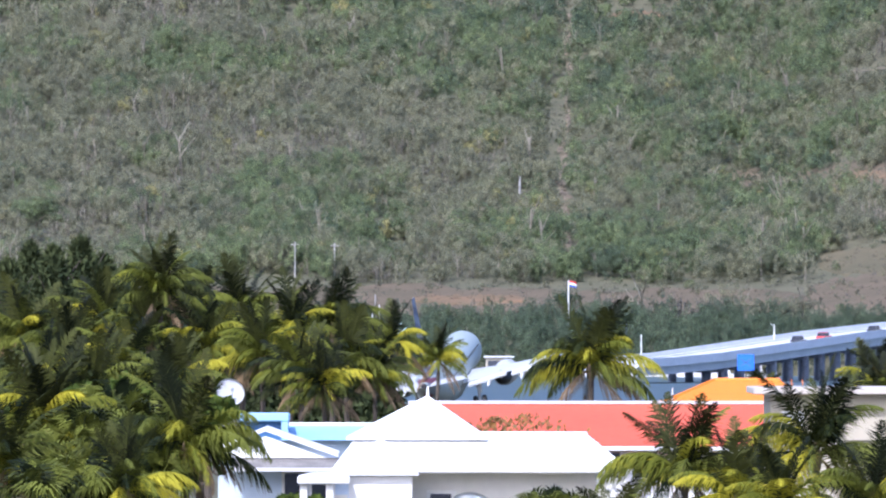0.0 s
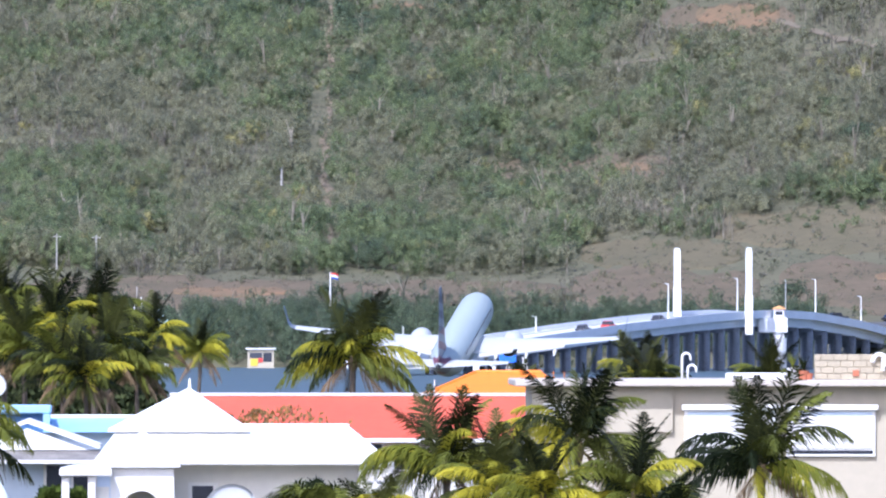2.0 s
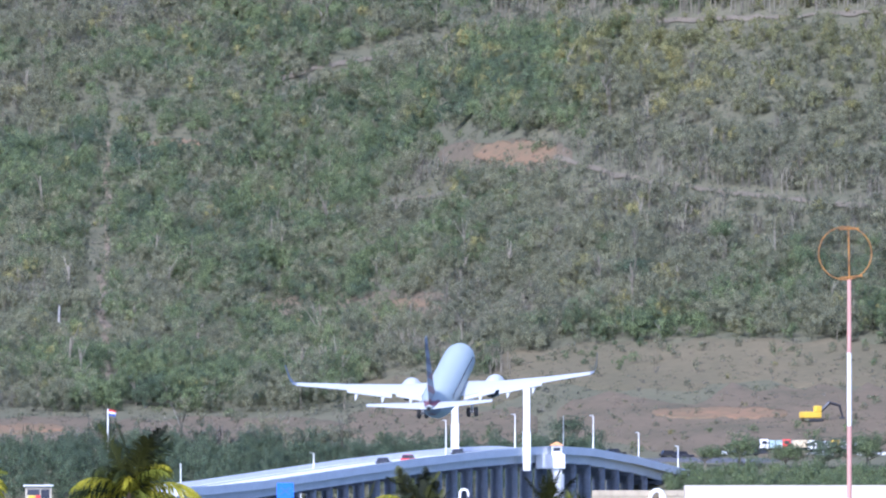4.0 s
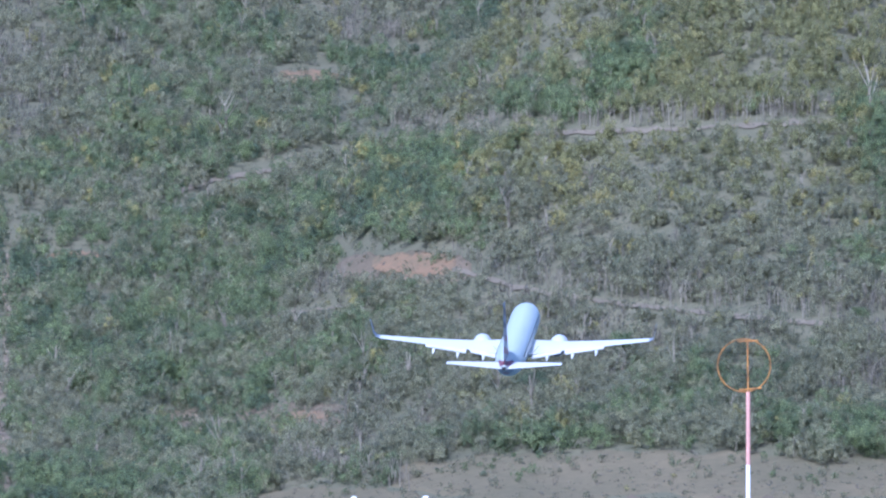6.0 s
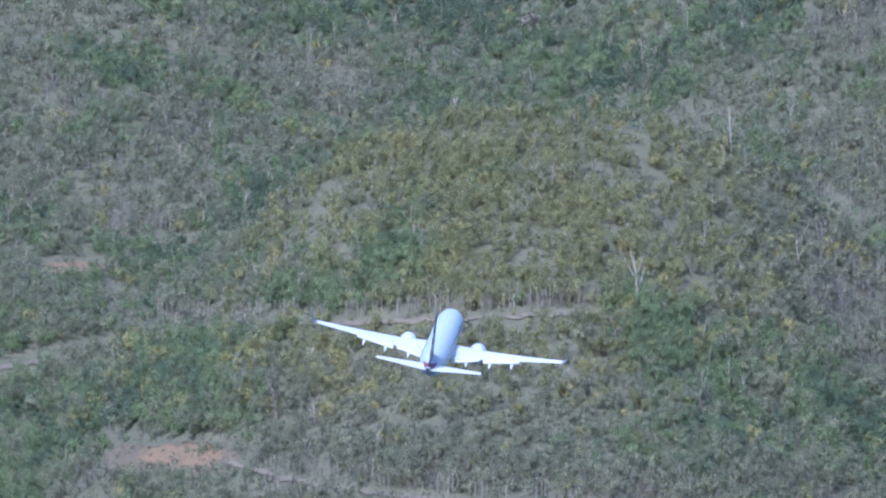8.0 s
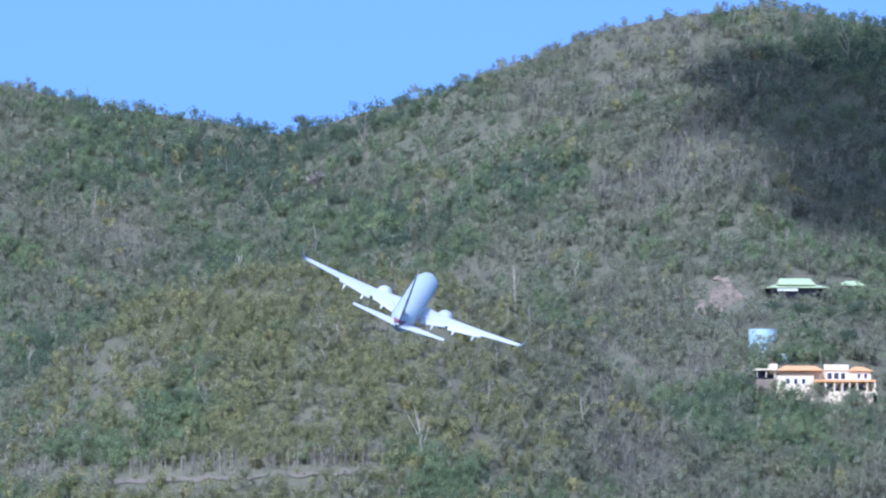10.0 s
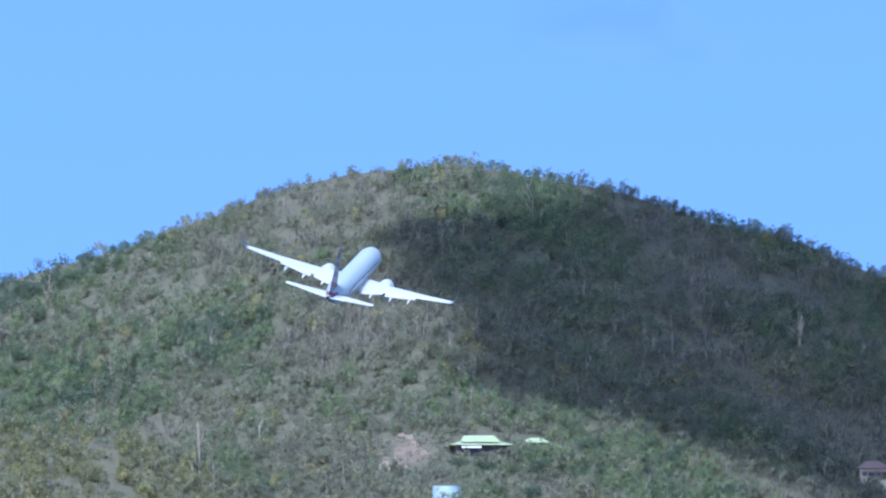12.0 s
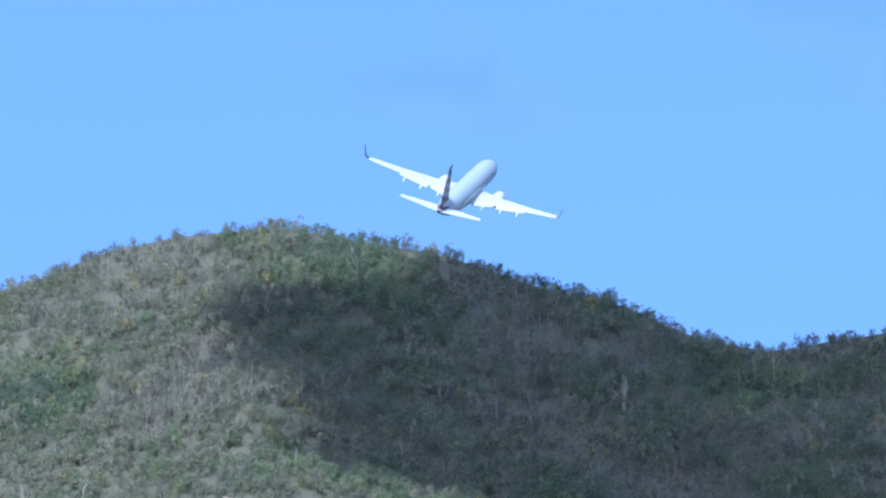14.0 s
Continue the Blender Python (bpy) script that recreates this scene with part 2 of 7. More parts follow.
def hip_roof(bm, x0, x1, y0, y1, z0, z1, ridge0, ridge1, thick=0.12):
    """A hipped roof over a rectangle, its ridge from ridge0 to ridge1 along x, with an eave edge of some thickness."""
    ym = (y0 + y1) / 2
    lo = [bm.verts.new(p) for p in ((x0, y0, z0 - thick), (x1, y0, z0 - thick), (x1, y1, z0 - thick), (x0, y1, z0 - thick))]
    e = [bm.verts.new(p) for p in ((x0, y0, z0), (x1, y0, z0), (x1, y1, z0), (x0, y1, z0))]
    if ridge1 - ridge0 < 0.05:
        t = [bm.verts.new((ridge0, ym, z1))] * 2
    else:
        t = [bm.verts.new((ridge0, ym, z1)), bm.verts.new((ridge1, ym, z1))]
    bm.faces.new(list(reversed(lo)))
    for i in range(4):
        bm.faces.new((lo[i], lo[(i + 1) % 4], e[(i + 1) % 4], e[i]))
    bm.faces.new((e[0], e[1], t[1], t[0]) if t[0] is not t[1] else (e[0], e[1], t[0]))
    bm.faces.new((e[1], e[2], t[1]))
    bm.faces.new((e[2], e[3], t[0], t[1]) if t[0] is not t[1] else (e[2], e[3], t[0]))
    bm.faces.new((e[3], e[0], t[0]))
    return bm


# ---- the ground: one sheet from the street to behind the hills ----
def value_noise(x, y, seed):
    """Smooth noise between -1 and 1 on a unit lattice."""
    rs = np.random.RandomState(seed)
    table = rs.rand(64, 64) * 2 - 1
    xi, yi = np.floor(x).astype(int), np.floor(y).astype(int)
    u, v = x - xi, y - yi
    u, v = u * u * (3 - 2 * u), v * v * (3 - 2 * v)
    g = lambda a, b: table[a % 64, b % 64]
    return (g(xi, yi) * (1 - u) + g(xi + 1, yi) * u) * (1 - v) + (g(xi, yi + 1) * (1 - u) + g(xi + 1, yi + 1) * u) * v


FOOT, RIDGE = 2840.0, 4400.0
RIDGE_B = (-6000, -2500, 0, 826, 1026, 1176, 1386, 1506, 1626, 1806, 1926, 2076, 2176, 2366, 2526, 2676, 2844, 2974, 3124, 3244, 3442, 3900, 5200, 9000)
RIDGE_E = (1300, 1600, 1560, 1472, 1437, 1408, 1378, 1358, 1388, 1433, 1473, 1534, 1557, 1576, 1548, 1518, 1463, 1435, 1375, 1357, 1390, 1460, 1300, 700)


def rise(b, d):
    """Elevation, as seen from the balcony, of the bare hill at bearing b and distance d."""
    s = (d - FOOT) / (RIDGE - FOOT)
    top = np.interp(b, RIDGE_B, RIDGE_E) - 8
    low = -72 + 0 * b
    sc = np.clip(s, 0, 1)
    main = low + (top - low) * (0.30 * sc + 0.70 * sc ** 1.25)
    k = np.clip((d - FOOT) / 640.0, 0, 2.2)
    crest = 1135 - 150 * (np.abs(b - 1530) / 375.0) ** 1.7
    crest = np.where(b > 1530, 1135 - 150 * (np.abs(b - 1530) / 440.0) ** 1.7, crest)
    front = low + (crest - low) * (0.45 * np.clip(k, 0, 1) + 0.55 * np.clip(k, 0, 1) ** 1.3)
    knoll = np.where(k > 1, crest - 700 * np.clip(k - 1, 0, 2) ** 1.5, front)
    w = 34.0
    both = np.maximum(main, knoll) + w * np.log1p(np.exp(-np.abs(main - knoll) / w))
    x, y = b * d * STEP, d
    rough = value_noise(x / 120, y / 210, 7) * 22 + value_noise(x / 55, y / 90, 3) * 26 + value_noise(x / 21, y / 40, 5) * 9
    fade = np.clip((d - FOOT - 40) / 250, 0, 1) * np.clip((RIDGE + 40 - d) / 200, 0, 1)
    return both + rough * fade


def height(b, d):
    hill = EYE + d * np.tan(rise(b, np.minimum(d, RIDGE)) * STEP)
    hill = np.where(d > RIDGE, hill - (d - RIDGE) * 0.35, hill)
    away = np.clip((np.abs(b - 1400) - 5200) / 6000, 0, 1)
    hill = hill * (1 - away) + away * 6
    land = np.where(d < 1490, 3.6, np.where(d < 1560, 3.6 - (d - 1490) * 0.09, -2.7))
    shore = 2790 - 70 * np.clip((b - 1080) / 120, 0, 1)
    back = np.clip((d - shore) / (FOOT - shore), 0, 1)
    foot = EYE + FOOT * np.tan(rise(b, np.full_like(d, FOOT)) * STEP)
    return np.where(d < shore, land, np.where(d < FOOT, -2.7 + (foot + 2.7) * back ** 0.75, hill))


def build_ground():
    fine_b = np.arange(-2400, 5000, 30.0)
    left = np.linspace(-math.pi / STEP, -2400, 70)[:-1]
    right = np.linspace(5000, math.pi / STEP, 70)[1:-1]
    bs = np.concatenate([left, fine_b, right])
    ds = np.concatenate([[0.02, 20, 60, 200, 500, 900, 1400, 1490, 1510, 1530, 1560, 1900, 2300, 2600], np.arange(2636, 4390, 14.0), [4394, 4400, 4406, 4420, 4450, 4500, 4700, 4900, 5400, 7000]])
    B, D = np.meshgrid(bs, ds)
    H = height(B, D)
    H[-2:] = np.minimum(H[-2:], -3)
    co = np.stack([D * np.sin(B * STEP), D * np.cos(B * STEP), H], -1).reshape(-1, 3)
    nb, nd = len(bs), len(ds)
    i, j = np.meshgrid(np.arange(nd - 1), np.arange(nb), indexing="ij")
    k = (j + 1) % nb
    quads = np.stack([i * nb + j, i * nb + k, (i + 1) * nb + k, (i + 1) * nb + j], -1).reshape(-1, 4)
    return mesh_from("ground", co, quads[:, ::-1])


def mesh_from(name, co, quads, normals=None):
    me = bpy.data.meshes.new(name)
    me.vertices.add(len(co))
    me.vertices.foreach_set("co", np.ascontiguousarray(co, dtype=np.float32).ravel())
    me.loops.add(quads.size)
    me.loops.foreach_set("vertex_index", np.ascontiguousarray(quads, dtype=np.int32).ravel())
    me.polygons.add(len(quads))
    me.polygons.foreach_set("loop_start", np.arange(len(quads), dtype=np.int32) * quads.shape[1])
    me.update(calc_edges=True)
    if normals is not None:
        me.attributes.new("custom_normal", "FLOAT_VECTOR", "POINT").data.foreach_set("vector", np.ascontiguousarray(normals, dtype=np.float32).ravel())
    return me


ground_mesh = build_ground()
ground_mesh.shade_smooth()
ground_mesh.materials.append(M["hill_soil"])
ground = tagged(new("ground", ground_mesh), "dry brown soil and scrub rising into steep wooded hills", "ground", kind="structure")


def on_hill(b, e):
    """The point of the bare hill that is seen at bearing b and elevation e."""
    ds = np.arange(2642, RIDGE, 2.0)
    es = (height(np.full_like(ds, b), ds) - EYE) / ds / STEP
    hits = np.nonzero(es >= e)[0]
    d = ds[hits[0]] if len(hits) else RIDGE
    return Vector((d * math.sin(b * STEP), d * math.cos(b * STEP), float(height(np.array([float(b)]), np.array([d]))[0])))

# ---- clearings and tracks, told by bearing and elevation ----
def inside(b, e, b0, b1, e0, e1):
    return (b > b0) & (b < b1) & (e > e0) & (e < e1)


def bare(b, e):
    """Where no trees stand: tracks, clearings, the quarried slope."""
    m = inside(b, e, 640, 1000, -75, 72)
    ragged = value_noise(b / 45, e / 60 + 9, 31) * 16
    m |= inside(b, e, 920, 1900, -75, 172 - 0.05 * np.abs(b - 1250) + ragged)
    m |= (b > 640) & (b < 940) & (e > -75) & (e < np.minimum(140 - 0.19 * (b - 660), 28 + 0.8 * (b - 610)) + ragged * 0.6)
    m |= inside(b, e, -560, 660, -30, 40 + ragged)
    m |= inside(b, e, 500, 850, 190, 262 + ragged) & (value_noise(b / 40, e / 22, 33) > -0.1)
    m |= inside(b, e, 825, 985, 862, 885) | inside(b, e, 118, 153, 160, 218)
    m |= inside(b, e, 805, 1045, 455, 530)
    m |= inside(b, e, 285, 400, 488, 528)
    line = np.interp(b, (1000, 1120, 1300, 1460, 1700), (490, 455, 425, 408, 385))
    m |= (b > 1000) & (b < 1700) & (np.abs(e - line) < 16)
    road = np.interp(b, (520, 690, 900, 1100, 1400, 1700), (590, 672, 722, 730, 735, 752))
    m |= (b > 520) & (b < 1700) & (np.abs(e - road) < 15)
    m |= inside(b, e, 690, 815, 812, 850)
    scar = np.interp(e, (60, 180, 290, 450, 620), (225, 212, 200, 222, 236))
    m |= (np.abs(b - scar - 0.5 * ragged) < 17) & (e > 60) & (e < 620)
    cut = np.interp(e, (560, 760, 900, 1060), (1960, 1880, 1800, 1735))
    m |= (np.abs(b - cut) < 10) & (e > 560) & (e < 1060)
    tracks = np.interp(b, (440, 700, 900), (350, 405, 430))
    m |= (b > 560) & (b < 900) & (np.abs(e - tracks) < 9)
    m |= inside(b, e, 2240, 2330, 1020, 1090)
    m |= inside(b, e, 2360, 2466, 1052, 1090) | inside(b, e, 2488, 2536, 1056, 1085)
    m |= inside(b, e, 2332, 2380, 962, 1000)
    m |= inside(b, e, 2360, 2560, 876, 935)
    m |= inside(b, e, 2612, 2735, 846, 895)
    m |= inside(b, e, 2740, 2800, 850, 885)
    return m


def crown_template(rs, leaves, tall, ragged, streak=1.0):
    """A crown of many small tilted leaf clumps round a few limbs' ends, about one metre in radius."""
    quads = []
    lobes = [(rs.uniform(-0.55, 0.55), rs.uniform(-0.55, 0.55), rs.uniform(0.25, 1.0) * tall, rs.uniform(0.45, 0.7)) for _ in range(5)]
    for k in range(leaves):
        x, y, z, r = lobes[k % 5]
        n = rs.normal(size=3)
        n /= np.linalg.norm(n)
        c = np.array((x, y, z)) + n * r * rs.uniform(0.5, 1.0)
        a = np.cross(n, rs.normal(size=3))
        a /= np.linalg.norm(a)
        b = np.cross(n, a)
        tilt = rs.uniform(-0.6, 0.6)
        b = b * math.cos(tilt) + n * math.sin(tilt)
        s = rs.uniform(0.16, 0.34) * ragged
        if streak > 1:
            b = np.array((rs.uniform(-0.3, 0.3), rs.uniform(-0.3, 0.3), 1.0)) * streak
            a = a * 0.45
        tri = [c - a * s - b * s * 0.6, c + a * s - b * s * rs.uniform(0.0, 0.8), c + a * s * rs.uniform(-0.6, 0.6) + b * s]
        if np.dot(np.cross(tri[1] - tri[0], tri[2] - tri[0]), c - np.array((0, 0, 0.3 * tall))) < 0:
            tri = [tri[0], tri[2], tri[1]]
        quads.append(tri)
    return np.array(quads)


def round_normals(t):
    """Leaves of a crown catch the light as its round mass does, leaning to the sky."""
    mid = t.mean(1)
    leaf = np.cross(t[:, 1] - t[:, 0], t[:, 2] - t[:, 0])
    leaf /= np.linalg.norm(leaf, axis=1)[:, None] + 1e-9
    ball = mid - (mid.mean(0) - np.array((0, 0, 0.35)))
    ball /= np.linalg.norm(ball, axis=1)[:, None] + 1e-9
    both = ball * 0.62 + leaf * 0.08 + np.array((0, 0, 0.42))
    both /= np.linalg.norm(both, axis=1)[:, None] + 1e-9
    return np.repeat(both[:, None, :], 3, 1)


def trunk_template(rs, tall, bare_tree):
    """A leaning tapered trunk with a few limbs, of three-sided bars."""
    quads = []

    def bar(p, q, r0, r1):
        p, q = np.array(p), np.array(q)
        for k in range(3):
            a0, a1 = k * 2.0944, (k + 1) * 2.0944
            o0, o1 = np.array((math.cos(a0), math.sin(a0), 0)), np.array((math.cos(a1), math.sin(a1), 0))
            quads.append([p + o0 * r0, p + o1 * r0, q + o1 * r1, q + o0 * r1])

    top = (rs.uniform(-0.2, 0.2), rs.uniform(-0.2, 0.2), tall * 0.75)
    bar((0, 0, -0.3), top, 0.055, 0.035)
    for _ in range(5 if bare_tree else 2):
        f = rs.uniform(0.4, 1.0)
        base = np.array(top) * f
        bar(base, base + np.array((rs.uniform(-0.5, 0.5), rs.uniform(-0.5, 0.5), rs.uniform(0.3, 0.75) * tall * 0.6)), 0.03, 0.012)
    return np.array(quads)


def scatter(name, mat, places, templates, label, seed, category="trees"):
    """Many plants of one kind in one mesh. places: rows of x, y, z, radius, height factor."""
    rs = np.random.RandomState(seed)
    chunks, ways = [], []
    tints = rs.rand(len(places)) - 0.5
    leafed = templates[0].shape[1] == 3
    rounds = [round_normals(t) for t in templates] if leafed else None
    for i, (x, y, z, r, h) in enumerate(places):
        pickt = rs.randint(len(templates))
        t = templates[pickt]
        a = rs.uniform(0, math.tau)
        c, s = math.cos(a), math.sin(a)
        px = (t[..., 0] * c - t[..., 1] * s) * r + x
        py = (t[..., 0] * s + t[..., 1] * c) * r + y
        pz = t[..., 2] * h + z
        chunks.append(np.stack([px, py, pz], -1))
        if leafed:
            v = rounds[pickt]
            ways.append(np.stack([v[..., 0] * c - v[..., 1] * s, v[..., 0] * s + v[..., 1] * c, v[..., 2]], -1))
    co = np.concatenate(chunks).reshape(-1, 3)
    me = mesh_from(name, co, np.arange(len(co)).reshape(-1, templates[0].shape[1]), np.concatenate(ways).reshape(-1, 3) if leafed else None)
    sizes = [c.shape[0] * c.shape[1] for c in chunks]
    me.attributes.new("tree_tint", "FLOAT", "POINT").data.foreach_set("value", np.repeat(tints, sizes).astype(np.float32))
    me.materials.append(M[mat])
    return tagged(new(name, me), label, category, kind="stuff")


def build_forest():
    rs = np.random.RandomState(11)
    crowns = [crown_template(rs, 40, 1.15, 1.0) for _ in range(9)]
    dense = [crown_template(rs, 44, 1.1, 0.82) for _ in range(4)]
    wispy = [crown_template(rs, 28, 1.25, 0.9, 1.15) for _ in range(5)]
    trunks = [trunk_template(rs, 1.5, False) for _ in range(4)]
    bares = [trunk_template(rs, 1.9, True) for _ in range(5)]
    n = 108000
    d = 2848 + (RIDGE + 5 - 2848) * rs.rand(n)
    b = rs.uniform(-1500, 4300, n)
    e = rise(b, np.minimum(d, RIDGE))
    # the swath of hillside that lies open to the balcony is densely grown; elsewhere it thins out
    pan = lambda u: np.interp(u, (0, 350, 520, 740, 990, 1275, 1610, 1930, 2060, 2180, 2660), (90, 90, 190, 287, 500, 710, 1050, 1230, 1360, 1415, 1535))
    seen = (e > pan(b - 800) - 480) & (e < pan(b + 800) + 480) & (b > -850) & (b < 3500)
    steep = (rise(b, np.minimum(d + 5, RIDGE)) - rise(b, np.minimum(d, RIDGE) - 5)) / 10
    keep = (seen | (rs.rand(n) < 0.08)) & (rs.rand(n) < np.clip(steep / 1.35, 0.04, 1))
    keep |= (d > RIDGE - 26) & seen & (rs.rand(n) < 0.75)
    open_land = bare(b, e)
    keep &= ~open_land | (rs.rand(n) < np.where(e < 180, 0.17, 0.25))
    grove = value_noise(b * d * STEP / 34, d / 60, 8)
    fine = value_noise(b * d * STEP / 13, d / 26, 9)
    keep &= rs.rand(n) < 0.92 + 0.22 * grove
    low = (e < 330) & (b < 1100) & (e > -40)
    keep &= ~low | (rs.rand(n) < 0.8)
    b, d, e, grove, fine, open_land = b[keep], d[keep], e[keep], grove[keep], fine[keep], open_land[keep]
    z = height(b, d)
    x, y = d * np.sin(b * STEP), d * np.cos(b * STEP)
    wide = value_noise(b * d * STEP / 62, d / 130, 14)
    pick = 0.48 + (rs.rand(len(b)) - 0.5) * 0.6 + 0.34 * fine + 0.42 * grove + 0.42 * wide
    pick += 0.04 * (e < 700) - 0.06 * inside(b, e, 690, 1130, 480, 780)
    pick -= 0.30 * np.clip((110 - e) / 110, 0, 1) * (b < 700)
    on_knoll = (d < 3520) & (e > 560) & (b > 1000) & (b < 2050)
    pick[on_knoll] = 0.46 + (pick[on_knoll] - 0.42) * 0.45
    behind = ~on_knoll & (e > 860) & (b > 1000) & (b < 2050)
    pick[behind] += 0.3
    crest = d > RIDGE - 26
    pick[crest] = np.maximum(pick[crest], 0.4)
    r = rs.uniform(1.9, 3.9, len(b)) * (1 + 0.25 * grove)
    r[crest] *= 0.72
    big = (rs.rand(len(b)) < 0.04 + 0.11 * (e < 480)) & (d < RIDGE - 30) & ~open_land
    r[big] *= 1.7
    r[open_land] *= 0.42
    h = r * rs.uniform(0.85, 1.25, len(b))
    P = np.stack([x, y, z, r, h], -1)
    yellow = (rs.rand(len(b)) < 0.022 + 0.06 * on_knoll) | ((rs.rand(len(b)) < 0.10) & inside(b, e, 800, 1300, 560, 720))
    high = np.clip((e - 700) / 500, 0, 1)
    dry = (pick < 0.11 + 0.03 * high) & ~yellow
    olive = (pick >= 0.11 + 0.03 * high) & (pick < 0.62) & ~yellow
    green = (pick >= 0.62) & (pick < 0.97) & ~yellow
    dark = (pick >= 0.97) & ~yellow
    broad = [crown_template(rs, 110, 0.95, 0.5) for _ in range(5)]
    scatter("broad_trees", "leaf_green", P[big & green], broad, "broad bright green trees on the hillside", 21)
    scatter("broad_olive_trees", "leaf_olive", P[big & ~green], broad, "broad pale olive trees on the hillside", 22)
    green, olive, dry, dark, yellow = green & ~big, olive & ~big, dry & ~big, dark & ~big, yellow & ~big
    scatter("hillside_trees", "leaf_green", P[green], crowns, "green leafy trees and shrubs covering the hillside", 1)
    khaki = olive & on_knoll & (rs.rand(len(b)) < np.clip((2050 - b) / 300, 0, 1) * np.clip((b - 1000) / 200, 0, 1) * np.clip((e - 540) / 200, 0, 1))
    scatter("khaki_hillside_trees", "leaf_khaki", P[khaki], crowns, "khaki scrub trees covering the dry knoll", 26)
    scatter("olive_hillside_trees", "leaf_olive", P[olive & ~khaki], crowns, "dull olive scrub trees covering the dry hillside", 2)
    scatter("dry_hillside_trees", "leaf_dry", P[dry], wispy, "half-bare grey-brown trees on the dry hillside", 3)
    scatter("yellow_hillside_trees", "leaf_yellow", P[yellow], crowns, "yellowing scrub trees scattered on the hillside", 4)
    scatter("dark_hillside_trees", "leaf_dark", P[dark], dense, "dark green dense trees on the hillside", 5)
    t = (rs.rand(len(b)) < 0.14) & ~open_land
    q = P[t].copy()
    q[:, 3] *= 0.8
    scatter("tree_trunks", "bare_wood", q, trunks, "thin pale trunks between the hillside trees", 6)
    t = (dry & (rs.rand(len(b)) < 0.3)) | (rs.rand(len(b)) < 0.03 + 0.08 * on_knoll + 0.04 * high)
    t &= ~open_land
    scatter("bare_trees", "bare_wood", P[t], bares, "leafless grey trees standing on the hillside", 7)
    # the rows of slim pale trunks that edge the cut roads
    rows = []
    for lo, hi, count, bs, es in ((900, 1720, 280, (900, 1100, 1400, 1720), (722, 730, 735, 753)), (640, 935, 200, (640, 935), (146, 90)),
                                  (820, 990, 90, (820, 990), (884, 888)), (1010, 1700, 130, (1010, 1120, 1300, 1460, 1700), (492, 457, 427, 410, 387))):
        bb = rs.uniform(lo, hi, count)
        for q, ee in zip(bb, np.interp(bb, bs, es) + 6 + 14 * rs.rand(count)):
            p = on_hill(q, ee)
            rows.append((p.x, p.y, p.z, rs.uniform(1.4, 2.4), rs.uniform(2.0, 3.2)))
    scatter("roadside_trunks", "bare_wood", np.array(rows), trunks + bares, "rows of slim pale trunks above the cut roads", 27)
    # low tufts and undergrowth between the trees and on the open ground
    n = 75000
    tufts = [crown_template(rs, 5, 0.7, 1.5) for _ in range(6)]
    d = 2850 + (RIDGE - 2850) * rs.rand(n)
    b = rs.uniform(-850, 3500, n)
    e = rise(b, d)
    steep = (rise(b, np.minimum(d + 5, RIDGE)) - rise(b, d - 5)) / 10
    ok = (e > pan(b - 800) - 480) & (e < pan(b + 800) + 480) & (rs.rand(n) < np.clip(steep / 1.2, 0.05, 1))
    b, d = b[ok], d[ok]
    r = rs.uniform(0.45, 1.15, len(b))
    Q = np.stack([d * np.sin(b * STEP), d * np.cos(b * STEP), height(b, d), r, r * 0.9], -1)
    half = rs.rand(len(b)) < 0.5
    scatter("undergrowth", "leaf_olive", Q[half], tufts, "low olive undergrowth on the hillside", 23, "undergrowth")
    scatter("dry_undergrowth", "leaf_dry", Q[~half], tufts, "dry brown tufts of grass on the hillside", 24, "undergrowth")
    # shrubs along the near side of the yard
    n = 420
    b = rs.uniform(1215, 1680, n)
    d = rs.uniform(2745, 2800, n)
    r = rs.uniform(1.0, 2.4, n)
    scatter("yard_shrubs", "leaf_green", np.stack([d * np.sin(b * STEP), d * np.cos(b * STEP), height(b, d), r, r * rs.uniform(0.8, 1.5, n)], -1), dense, "green shrubs along the edge of the yard", 25, "shrubs")
    # the mangrove belt at the foot of the hill
    n = 1700
    b = rs.uniform(-1500, 1090, n)
    d = rs.uniform(2798, 2850, n)
    z = np.maximum(height(b, d), -0.2)
    r = rs.uniform(1.6, 2.9, n)
    scatter("shore_trees", "leaf_dark", np.stack([d * np.sin(b * STEP), d * np.cos(b * STEP), z, r, r * rs.uniform(1.2, 1.9, n)], -1), dense, "dark green mangrove trees along the lagoon shore", 8)


build_forest()


